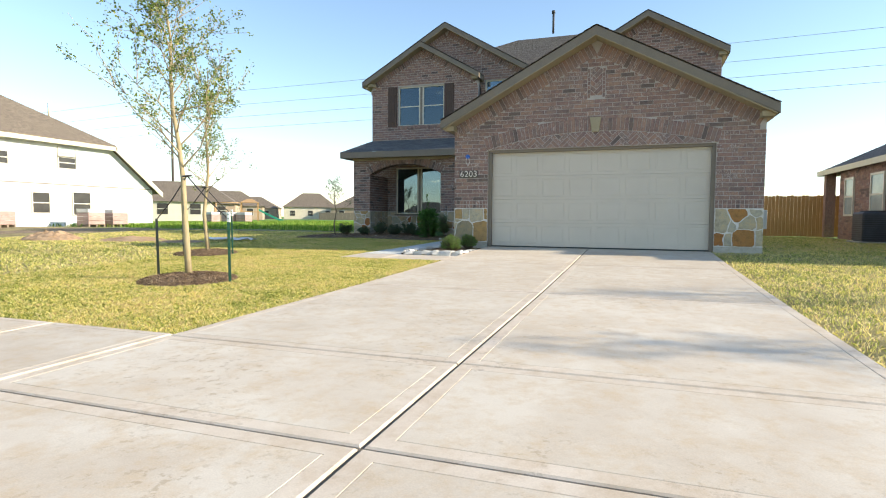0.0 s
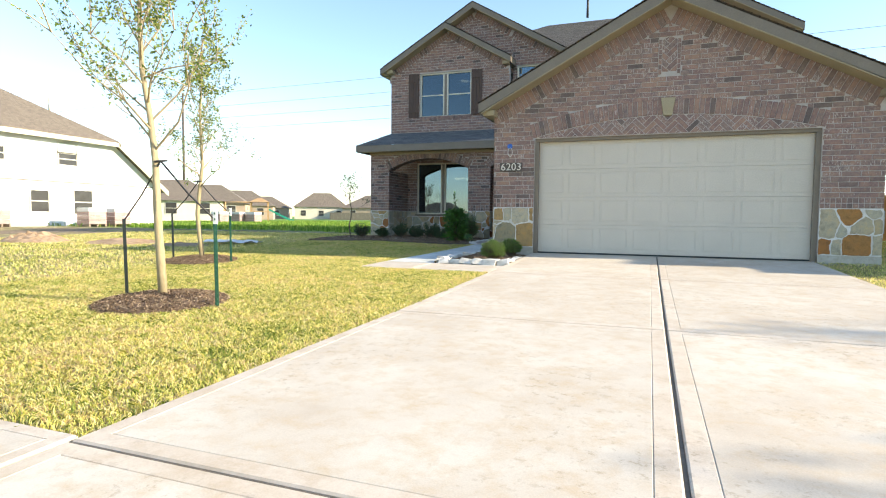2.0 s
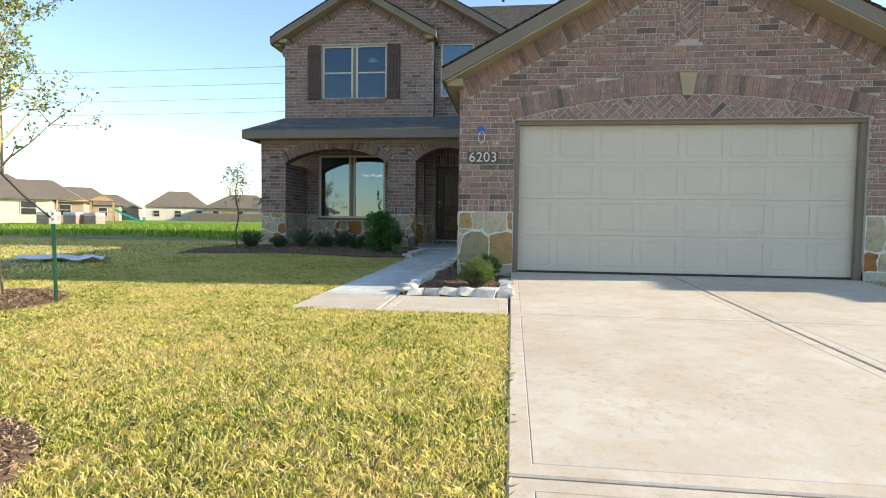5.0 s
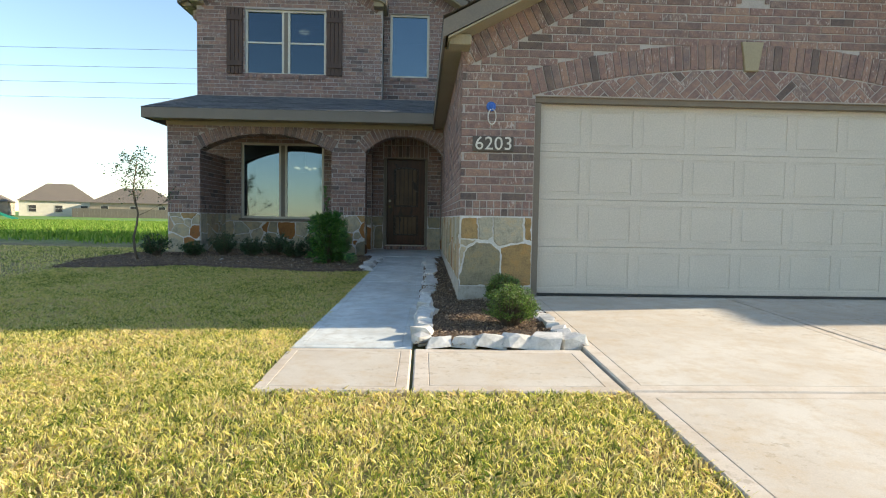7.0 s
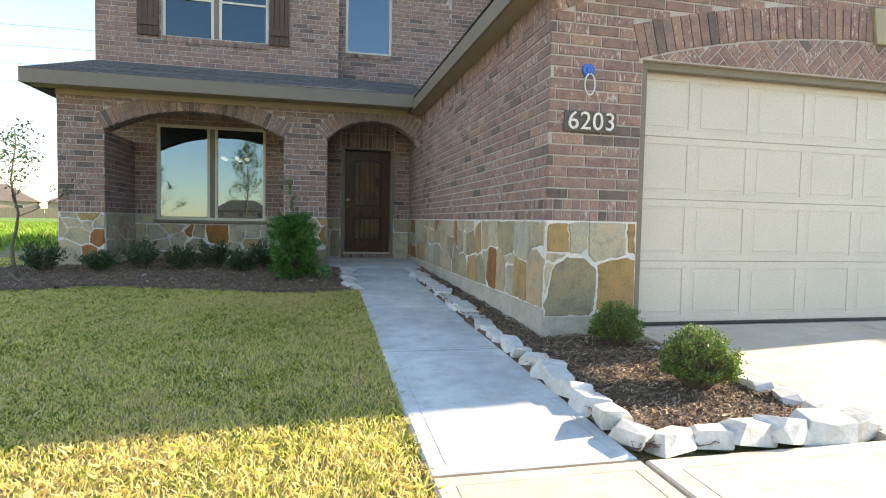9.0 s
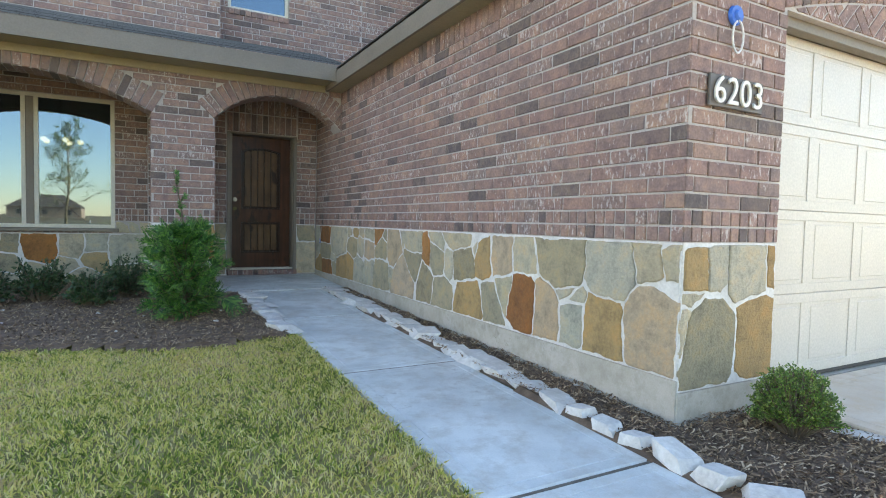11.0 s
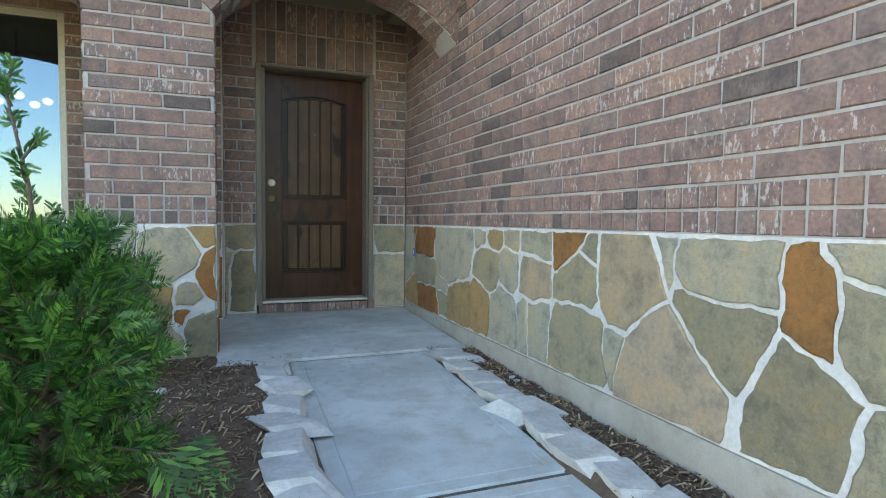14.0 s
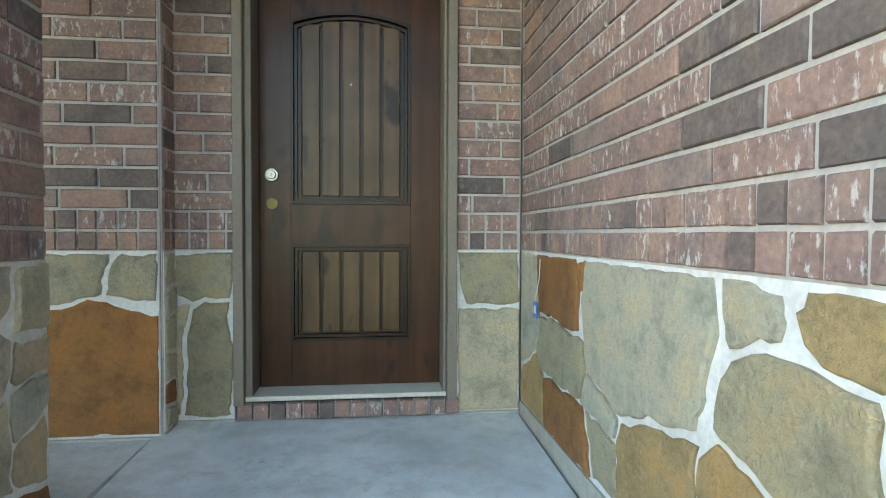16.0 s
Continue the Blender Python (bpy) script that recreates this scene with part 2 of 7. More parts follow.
def box(x0, x1, y0, y1, z0, z1, bevel=0.0):
    return add_box(bmesh.new(), x0, x1, y0, y1, z0, z1, bevel)


def add_prism(bm, poly, y0, y1, mat=0):
    """Extrude a polygon of (u, z) from depth y0 to y1 (local y)."""
    a = [bm.verts.new((u, y0, z)) for u, z in poly]
    b = [bm.verts.new((u, y1, z)) for u, z in poly]
    n = len(poly)
    fs = [bm.faces.new(a), bm.faces.new(b[::-1])]
    for i in range(n):
        fs.append(bm.faces.new((a[i], b[i], b[(i + 1) % n], a[(i + 1) % n])))
    for f in fs:
        f.material_index = mat
    bmesh.ops.recalc_face_normals(bm, faces=fs)
    return bm


def add_tube(bm, pts, radii, sides=6, cap=True):
    rings = []
    for i, p in enumerate(pts):
        p = Vector(p)
        d = (Vector(pts[min(i + 1, len(pts) - 1)]) - Vector(pts[max(i - 1, 0)])).normalized()
        a = d.orthogonal().normalized() if i == 0 or abs(d.dot(prev)) > 0.999 else (prev - d * prev.dot(d)).normalized()
        prev = a
        c = d.cross(a)
        rings.append([bm.verts.new(p + (a * math.cos(k * math.tau / sides) + c * math.sin(k * math.tau / sides)) * radii[i]) for k in range(sides)])
    for r0, r1 in zip(rings, rings[1:]):
        for k in range(sides):
            bm.faces.new((r0[k], r0[(k + 1) % sides], r1[(k + 1) % sides], r1[k])).smooth = True
    if cap:
        bm.faces.new(rings[0][::-1])
        bm.faces.new(rings[-1])
    return bm


def clip(poly, px, pz, nx, nz):
    """Keep the side of a polygon where (p - (px, pz)) . n <= 0."""
    out = []
    for i in range(len(poly)):
        a, b = poly[i], poly[(i + 1) % len(poly)]
        da, db = (a[0] - px) * nx + (a[1] - pz) * nz, (b[0] - px) * nx + (b[1] - pz) * nz
        if da <= 0:
            out.append(a)
        if da * db < 0:
            k = da / (da - db)
            out.append((a[0] + (b[0] - a[0]) * k, a[1] + (b[1] - a[1]) * k))
    return out


def area(poly):
    return 0.5 * abs(sum(a[0] * b[1] - b[0] * a[1] for a, b in zip(poly, poly[1:] + poly[:1])))


def add_slab_poly(bm, poly, back, front, cham):
    """A flat piece: its back at depth `back`, its chamfered face at depth `front` (front < back)."""
    cx, cz = sum(p[0] for p in poly) / len(poly), sum(p[1] for p in poly) / len(poly)
    r = max(0.02, math.sqrt(area(poly) / math.pi))
    k = 1 - cham / r
    rings = [[bm.verts.new((u, back, z)) for u, z in poly], [bm.verts.new((u, front + cham * 0.7, z)) for u, z in poly],
             [bm.verts.new((cx + (u - cx) * k, front, cz + (z - cz) * k)) for u, z in poly]]
    n = len(poly)
    for a, b in zip(rings, rings[1:]):
        for i in range(n):
            bm.faces.new((a[i], b[i], b[(i + 1) % n], a[(i + 1) % n]))
    bm.faces.new(rings[2][::-1])
    return bm


# ---- ground levels ----
YS = [-200.0, -2.0, 1.16, 2.62, 5.72, 9.05, 12.15, 17.4, 24.0, 400.0]
ZS = [0.10, 0.16, 0.205, 0.225, 0.275, 0.36, 0.465, 0.47, 0.45, 0.45]


def gz(y):
    return float(np.interp(y, YS, ZS))


LYS = [-200.0, -2.0, 1.16, 2.62, 5.72, 8.97, 9.94, 11.9, 13.68, 15.58, 17.38, 24.0, 400.0]
LZS = [0.10, 0.16, 0.205, 0.225, 0.275, 0.352, 0.372, 0.395, 0.432, 0.472, 0.510, 0.47, 0.45]


def lz(x, y):
    """The level of the lawn: with the garden path on its side of the drive, with the drive on the other."""
    return float(np.interp(y, LYS, LZS)) if x < -3.0 else gz(y)


# ---- brick and stone walls ----
COURSE, PITCH = 0.0888, 0.276
STONE_TOP, BAND_TOP, STONE_FOOT = 1.375, 1.375 + 2 * COURSE, 0.58
rng = random.Random(7)


def brick_mesh(seed):
    """A brick face of unit length and height with worn edges; local y is depth, the face at 0."""
    r = random.Random(seed)
    bm = bmesh.new()
    rings = []
    for inset, y in ((0.0, 0.05), (0.0, 0.004), (1.0, -0.001)):
        ring = []
        for sx, sz in ((-1, -1), (1, -1), (1, 1), (-1, 1)):
            ring.append(bm.verts.new((sx * (0.5 - inset * 0.016) + r.uniform(-1, 1) * 0.006, y + r.uniform(-1, 1) * 0.0015, sz * (0.5 - inset * 0.05) + r.uniform(-1, 1) * 0.02)))
        rings.append(ring)
    for a, b in zip(rings, rings[1:]):
        for i in range(4):
            bm.faces.new((a[i], b[i], b[(i + 1) % 4], a[(i + 1) % 4]))
    bm.faces.new(rings[2][::-1])
    bmesh.ops.recalc_face_normals(bm, faces=bm.faces)
    for f in bm.faces:
        if f.normal.y > 0.5:
            f.normal_flip()
    return mesh_of(bm, "brick", BRICK_ONE)


BRICK_MESHES = [brick_mesh(k) for k in range(6)]
BRICK_ARRAYS = []
for me in BRICK_MESHES:
    BRICK_ARRAYS.append((np.array([v.co[:] for v in me.vertices]), [tuple(p.vertices) for p in me.polygons]))


def lay_bricks(wall, bricks, singles, near):
    """bricks: (u, z, length, height, degrees, depth). The nearest ones are parts of their own, the rest one joined part."""
    bricks = sorted(bricks, key=near)
    for i, (u, z, length, height, turn, y) in enumerate(bricks[:singles]):
        ob = new("brick", BRICK_MESHES[i % 6])
        ob.parent = wall
        ob.matrix_basis = pose(u, y, z, 0, turn, 0) @ Matrix.Diagonal((length, 1, height, 1))
    rest = bricks[singles:]
    if rest:
        vs, fs = [], []
        for i, (u, z, length, height, turn, y) in enumerate(rest):
            co, polys = BRICK_ARRAYS[i % 6]
            c, s = math.cos(radians(turn)), math.sin(radians(turn))
            x_, z_ = co[:, 0] * length, co[:, 2] * height
            base = 12 * i
            vs.append(np.stack([u + c * x_ + s * z_, y + co[:, 1], z - s * x_ + c * z_], 1))
            fs += [tuple(base + k for k in p) for p in polys]
        me = bpy.data.meshes.new("bricks")
        me.from_pydata(np.concatenate(vs).tolist(), [], fs)
        me.materials.append(BRICK_MANY)
        ob = new("bricks", me)
        ob.parent = wall
        tagged(ob, kind="stuff")


def course_bricks(spans, z0, z1, shift=0.0, pitch=PITCH, header=False, start=0):
    """Running-bond bricks between z0 and z1; spans(z) gives the open (u0, u1) stretches at a height."""
    out, k = [], start
    z = z0
    while z + 0.05 < z1:
        h = min(COURSE, z1 - z)
        zc = z + h / 2
        step = 0.0805 if header else pitch
        off = shift + (step / 2 if k % 2 and not header else 0) + (0 if header else 0.02 * math.sin(k * 2.1))
        for u0, u1 in spans(zc):
            u = math.floor((u0 - off) / step) * step + off
            while u < u1:
                a, b = max(u, u0), min(u + step, u1)
                if b - a > 0.035:
                    out.append(((a + b) / 2, zc, b - a - 0.012, h - 0.0115, rng.uniform(-0.25, 0.25), rng.uniform(-0.002, 0.002)))
                u += step
        z += COURSE
        k += 1
    return out


def arch_bricks(cu, zs, half, rise, depth, width=0.082, proud=-0.004):
    """A ring of bricks on end over an opening of half-width `half`, springing at zs."""
    R = (half * half + rise * rise) / (2 * rise)
    zc = zs + rise - R
    a_end = math.asin(min(1.0, half / R))
    n = max(3, round(2 * a_end * (R + depth / 2) / width))
    out = []
    for i in range(n):
        a = -a_end + (i + 0.5) * 2 * a_end / n
        r = R + depth / 2
        out.append((cu + r * math.sin(a), zc + r * math.cos(a), 2 * a_end * r / n - 0.012, depth - 0.01, math.degrees(a), proud))
    return out, R, zc, a_end


def centre(poly):
    return sum(p[0] for p in poly) / len(poly), sum(p[1] for p in poly) / len(poly)


def packed(u0, u1, z0, z1, centres):
    """Cells of a band of fitted stones: each stone (u, z, size, tone) claims the room round its centre that no larger neighbour does."""
    cells, tones = [], []
    for a, (ua, za, ra, tone) in enumerate(centres):
        poly = [(u0, z0), (u1, z0), (u1, z1), (u0, z1)]
        for b, (ub, zb, rb, _) in enumerate(centres):
            d = math.hypot(ub - ua, zb - za)
            if a == b or d < 1e-3 or len(poly) < 3:
                continue
            k = (d * d + ra * ra - rb * rb) / (2 * d * d)
            poly = clip(poly, ua + (ub - ua) * k, za + (zb - za) * k, (ub - ua) / d, (zb - za) / d)
        if len(poly) >= 3 and area(poly) > 0.002:
            cells.append(poly)
            tones.append(tone)
    return cells, tones


def fitted_stones(wall, u0, u1, z0, z1, seed, centres):
    """A band of stones laid out by their centres; tones: b buff, d weathered, o ochre, t pinkish tan, r rust."""
    cells, tones = packed(u0, u1, z0, z1, centres)
    dress_stones(wall, u0, u1, z0, z1, seed, cells, [{"b": STONE, "d": STONE_DARK, "o": STONE_OCHRE, "t": STONE_TAN, "r": STONE_RUST}[t] for t in tones])


def stones(wall, u0, u1, z0, z1, seed, rust=(), dark=(), size=0.27):
    """Rough-dressed stones between ragged white joints: the band is split again and again by slanting cuts, one piece each."""
    r = random.Random(seed)
    todo, cells = [[(u0, z0), (u1, z0), (u1, z1), (u0, z1)]], []
    while todo:
        poly = todo.pop()
        us, zs_ = [p[0] for p in poly], [p[1] for p in poly]
        w, h = max(us) - min(us), max(zs_) - min(zs_)
        if area(poly) < size * size * r.choice((0.5, 1.0, 1.3, 1.6, 2.0)) and max(w, h) < 1.75 * min(w, h) or max(w, h) < 0.13:
            cells.append(poly)
            continue
        k = r.uniform(0.36, 0.64) if r.random() < 0.85 else r.uniform(0.22, 0.3)
        cu, cz = min(us) + w * (k if w >= h * 0.85 else 0.5), min(zs_) + h * (0.5 if w >= h * 0.85 else k)
        tilt = max(-26, min(26, r.gauss(0, 12)))
        ang = radians(tilt + (0 if w >= h * 0.85 else 90))
        nx, nz = math.cos(ang), math.sin(ang)
        for sgn in (1, -1):
            half = clip(poly, cu, cz, nx * sgn, nz * sgn)
            if len(half) >= 3 and area(half) > 0.001:
                todo.append(half)
    kinds = {}
    for group, spots in (("rust", rust), ("dark", dark)):
        for s in spots:
            i = min(range(len(cells)), key=lambda k: (centre(cells[k])[0] - s[0]) ** 2 + (centre(cells[k])[1] - s[1]) ** 2)
            kinds[i] = group
    mats = []
    for i in range(len(cells)):
        q = r.random()
        mats.append({"rust": STONE_RUST, "dark": STONE_DARK}.get(kinds.get(i), STONE_TAN if q < 0.12 else STONE_DARK if q < 0.22 else STONE))
    dress_stones(wall, u0, u1, z0, z1, seed, cells, mats)


def dress_stones(wall, u0, u1, z0, z1, seed, cells, mats):
    """Turn cells into stones of their own with ragged edges, knocked-off corners and a joint between them."""
    r = random.Random(seed)
    bend = lambda u, z, o: 0.020 * noise.noise((u * 6, z * 6, seed + o)) + 0.014 * noise.noise((u * 19, z * 19, seed + o)) + 0.006 * noise.noise((u * 55, z * 55, seed + o))
    for i, cell in enumerate(cells):
        cx, cz = centre(cell)
        poly = list(cell)
        for p, q in zip(cell, cell[1:] + cell[:1]):
            dx, dz = q[1] - p[1], p[0] - q[0]
            d = math.hypot(dx, dz)
            if d < 1e-4 or len(poly) < 3:
                continue
            if (cx - p[0]) * dx + (cz - p[1]) * dz > 0:
                dx, dz = -dx, -dz
            gap = r.uniform(0.006, 0.015)
            poly = clip(poly, p[0] - dx / d * gap, p[1] - dz / d * gap, dx, dz)
        # knocked-off corners
        for p in list(cell):
            if r.random() < 0.25 and len(poly) >= 3:
                dx, dz = p[0] - cx, p[1] - cz
                d = math.hypot(dx, dz)
                cut = r.uniform(0.02, 0.05)
                trim = clip(poly, p[0] - dx / d * cut, p[1] - dz / d * cut, dx, dz) if d > 0.1 else []
                if len(trim) >= 3 and area(trim) > 0.85 * area(poly):
                    poly = trim
        if len(poly) < 3 or area(poly) < 0.0012:
            continue
        rag = []
        for a, b in zip(poly, poly[1:] + poly[:1]):
            rag.append(a)
            n = int(math.hypot(b[0] - a[0], b[1] - a[1]) / 0.03)
            rag += [(a[0] + (b[0] - a[0]) * k / (n + 1), a[1] + (b[1] - a[1]) * k / (n + 1)) for k in range(1, n + 1)]
        rag = [(min(u1 - 0.005, max(u0 + 0.005, u + bend(u, z, 0.3))), min(z1 - 0.010, max(z0 + 0.008, z + bend(u, z, 7.7)))) for u, z in rag]
        bm = add_slab_poly(bmesh.new(), rag, 0.03, -r.uniform(0.002, 0.016), 0.008)
        part("stone", bm, mats[i], wall)


def wall_object(name, outline, ox, oy, rz, label, back=0.22, stone_spans=(), foot=0.3):
    """A wall in its own plane: an extruded mortar core whose face is 10 mm behind the bricks, with a white mortar bed behind stones."""
    bm = add_prism(bmesh.new(), outline, 0.007, back)
    for u0, u1, z0, z1 in stone_spans:
        add_box(bm, u0, u1, 0.002, 0.05, z0, z1, 0, 1)
        add_box(bm, u0 - 0.004, u1 + 0.004, -0.004, 0.05, foot, z0 - 0.004, 0, 2)
    ob = part(name, bm, [MORTAR, WHITE_MORTAR, FOUNDATION], None, label, pose(ox, oy, 0, 0, 0, rz))
    return tagged(ob, label, "wall", kind="structure")


# ---- ground ----
def wave(x, y):
    return 0.018 * noise.noise((x * 0.7, y * 0.7, 0.3)) + 0.008 * noise.noise((x * 2.3, y * 2.3, 5.1))


def ground_material():
    m, n, l, b = material("lawn_soil", 0.95)
    co = place(n, l)
    big, mid, fine = noise_out(n, l, co, 0.35, 5), noise_out(n, l, co, 3, 5), noise_out(n, l, co, 45, 4)
    lawn = ramp(n, l, mid, [(0.3, (0.15, 0.13, 0.045)), (0.55, (0.30, 0.25, 0.095)), (0.75, (0.46, 0.37, 0.18))])
    dirt = ramp(n, l, mid, [(0.3, (0.16, 0.11, 0.065)), (0.7, (0.27, 0.19, 0.12))])
    field = ramp(n, l, mid, [(0.3, (0.08, 0.17, 0.02)), (0.7, (0.16, 0.28, 0.04))])
    sep = n.new("ShaderNodeSeparateXYZ")
    l.new(co, sep.inputs[0])
    mr = n.new("ShaderNodeMapRange")                      # worn earth on the building plot next door
    mr.inputs["From Min"].default_value, mr.inputs["From Max"].default_value = -10.5, -16.0
    l.new(sep.outputs["X"], mr.inputs["Value"])
    ad = n.new("ShaderNodeMath")
    ad.operation = "MULTIPLY"
    l.new(mr.outputs[0], ad.inputs[0])
    l.new(ramp(n, l, big, [(0.42, (0, 0, 0)), (0.55, (1, 1, 1))]), ad.inputs[1])
    c = mix(n, l, ad.outputs[0], lawn, dirt)
    mf = n.new("ShaderNodeMapRange")                      # rough meadow behind the plots
    mf.inputs["From Min"].default_value, mf.inputs["From Max"].default_value = 21.0, 26.0
    l.new(sep.outputs["Y"], mf.inputs["Value"])
    c = mix(n, l, mf.outputs[0], c, field)
    c = mix(n, l, 0.5, c, ramp(n, l, fine, [(0.3, (0.5, 0.5, 0.5)), (0.7, (1.5, 1.5, 1.5))]), "MULTIPLY")
    l.new(c, b.inputs["Base Color"])
    bump(n, l, b, fine, 0.7, 0.03)
    return m


gx = np.concatenate([[-1500, -600, -250, -120, -70, -45], np.arange(-34, 14.01, 0.5), [20, 40, 90, 250, 600, 1500]])
gy = np.concatenate([[-900, -300, -90, -30, -12, -6, -2, 0, 1.16, 2.0], np.arange(2.62, 22, 0.465), [24, 27, 31, 38, 50, 70, 110, 200, 400, 900, 1800]])
verts, faces = [], []
for y in gy:
    for x in gx:
        flat = 1.0 if (x < -6.2 and 3.0 < y < 25) else 0.0
        under = 0.08 if (-3.2 < x < 1.2 and y < 19 or -4.4 < x < 2.2 and 12.3 < y < 19) else 0.03
        verts.append((float(x), float(y), lz(x, y) - under + flat * wave(x, y)))
nx_ = len(gx)
for j in range(len(gy) - 1):
    for i in range(nx_ - 1):
        faces.append((j * nx_ + i, j * nx_ + i + 1, (j + 1) * nx_ + i + 1, (j + 1) * nx_ + i))
me = bpy.data.meshes.new("ground")
me.from_pydata(verts, [], faces)
me.materials.append(ground_material())
for p_ in me.polygons:
    p_.use_smooth = True
tagged(new("ground", me), "yellow-green lawn with worn earth and meadow beyond", "ground", kind="structure")


# ---- driveway, pavement and garden path: one slab a piece, with tooled joints ----
def slab(parent, x0, x1, y0, y1, za, zb, mats, band=0.10, thick=0.12, veer=None, g=0.010, ease=0.009):
    """A concrete slab falling from zb at y1 to za at y0, with a trowelled border, a score line and eased edges."""
    x0, x1, y0, y1 = x0 + g, x1 - g, y0 + g, y1 - g
    zf = lambda y: za + (zb - za) * (y - y0) / (y1 - y0)
    bm = bmesh.new()
    loops = []
    for inset, dz in ((0, -thick), (0, -0.9 * ease), (ease, 0.0), (band - 0.004, 0.0), (band, -0.004), (band + 0.004, 0.0)):
        a, b, c, d = x0 + inset, x1 - inset, y0 + inset, y1 - inset
        loops.append([bm.verts.new((px + (veer(py) if veer else 0.0), py, zf(py) + dz)) for px, py in ((a, c), (b, c), (b, d), (a, d))])
    for k, (a, b) in enumerate(zip(loops, loops[1:])):
        for i in range(4):
            f = bm.faces.new((a[i], a[(i + 1) % 4], b[(i + 1) % 4], b[i]))
            f.material_index = 1 if k < 4 else 0
    bm.faces.new(loops[-1])
    return part("slab", bm, mats, parent)


drive = tagged(part("driveway", box(-3.5, 1.3, -1.9, 12.1, 0.0, 0.05), FOUNDATION), "pale stained concrete driveway in large slabs", "driveway", kind="structure")
DX = [-3.53, -1.17, 1.36]
DY = [-2.0, 1.27, 2.60, 5.76, 8.98, 12.24]
for j in range(len(DY) - 1):
    for i in range(2):
        slab(drive, DX[i], DX[i + 1], DY[j], DY[j + 1], gz(DY[j]), min(0.462, gz(DY[j + 1])), [CONCRETE, CONCRETE_BAND])
for j in range(len(DY) - 1):
    ya, yb, za, zb = DY[j] + 0.01, DY[j + 1] - 0.01, gz(DY[j]) - 0.012, min(0.462, gz(DY[j + 1])) - 0.012
    bm = bmesh.new()
    v = [bm.verts.new((x, y, z - d)) for d in (0, 0.05) for x, y, z in ((DX[1] - 0.0085, ya, za), (DX[1] + 0.0085, ya, za), (DX[1] + 0.0085, yb, zb), (DX[1] - 0.0085, yb, zb))]
    for q in ((0, 1, 2, 3), (4, 7, 6, 5), (0, 4, 5, 1), (1, 5, 6, 2), (2, 6, 7, 3), (3, 7, 4, 0)):
        bm.faces.new([v[i] for i in q])
    part("joint_filler", bm, JOINT, drive, "dark dusty joint filler")
    if j:
        part("joint_filler", box(DX[0] + 0.01, DX[2] - 0.01, DY[j] - 0.0085, DY[j] + 0.0085, za - 0.05, za), JOINT, drive, "dark dusty joint filler")
pave = tagged(part("pavement", box(-14, -3.6, 1.3, 2.5, 0.0, 0.05), FOUNDATION), "pale concrete public pavement beside the lawn", "pavement", kind="structure")
for i in range(8):
    slab(pave, -3.53 - 1.3 * (i + 1), -3.53 - 1.3 * i, 1.33, 2.66, gz(1.33) + 0.002, gz(2.66) + 0.002, [CONCRETE, CONCRETE_BAND], 0.08)
slab(pave, -6.3, -3.53, -2.0, 1.33, gz(-2), gz(1.33), [CONCRETE, CONCRETE_BAND])
path_ob = tagged(part("garden_path", box(-5.5, -4.9, 9.1, 17.3, 0.1, 0.2), FOUNDATION), "narrow concrete path leading to the porch, tinted cool where shaded", "path", kind="structure")
PY = [8.97, 9.94, 11.9, 13.73, 15.71, 17.52]
path_dx = lambda y: 0.02 * max(0.0, y - 9.94)     # the path is not quite square to the house
PZ = [0.352, 0.372, 0.395, 0.432, 0.472, 0.525]
# the sunlit first slab takes the warm tone, the rest the shade-tinted one
for j in range(5):
    slab(path_ob, -5.72, -4.80, PY[j], PY[j + 1], PZ[j], PZ[j + 1], [CONCRETE, CONCRETE_BAND] if j == 0 else [SHADED_WALK_CONCRETE, SHADED_WALK_CONCRETE], 0.08, veer=path_dx, g=0.009, ease=0.012)
slab(path_ob, -4.80, -3.53, 8.97, 9.94, 0.352, 0.372, [CONCRETE, CONCRETE_BAND], 0.10)


for y, z in list(zip(PY, PZ))[1:]:
    part("joint_filler", box(-5.71 + path_dx(y), -4.81 + path_dx(y), y - 0.0075, y + 0.0075, z - 0.06, z - 0.005), JOINT, path_ob, "dark dusty joint filler")
bm = bmesh.new()
pts = [(-5.99, 17.54, 0.534), (-4.34, 17.54, 0.534), (-4.34, 19.3, 0.592), (-5.99, 19.3, 0.592)]
top = [bm.verts.new(p) for p in pts]
low = [bm.verts.new((x, y, 0.2)) for x, y, z in pts]
bm.faces.new(top)
for i in range(4):
    bm.faces.new((low[i], low[(i + 1) % 4], top[(i + 1) % 4], top[i]))
bmesh.ops.bevel(bm, geom=[e for e in bm.edges if all(v in top for v in e.verts)], offset=0.012, segments=2, affect="EDGES")
add_box(bm, -6.70, -5.992, 18.13, 18.98, 0.3, 0.568)
tagged(part("porch_floor", bm, SHADED_WALK_CONCRETE), "grey concrete porch slab at the door, tinted cool for shade", "porch floor", kind="structure")

# ---- garage front ----
CU, SPRING, HALF, RISE, RING = -1.06, 2.735, 2.47, 0.345, 0.29
GC, GAPEX, GSLOPE = -1.06, 5.06, 0.527
rot = math.degrees(math.atan(GSLOPE))
out = [(-4.318, 0.3), (-3.5, 0.3), (-3.5, 2.735), (1.38, 2.735), (1.38, 0.3), (2.28, 0.3), (2.28, GAPEX - 3.35 * GSLOPE), (GC, GAPEX), (-4.318, GAPEX - 3.27 * GSLOPE)]
gfront = wall_object("wall_garage_front", out, 0, 12.13, 0, "brown brick garage gable with stone piers and herringbone arch", 0.2,
                     [(-4.320, -3.504, STONE_FOOT, STONE_TOP), (1.384, 2.286, STONE_FOOT, STONE_TOP)])
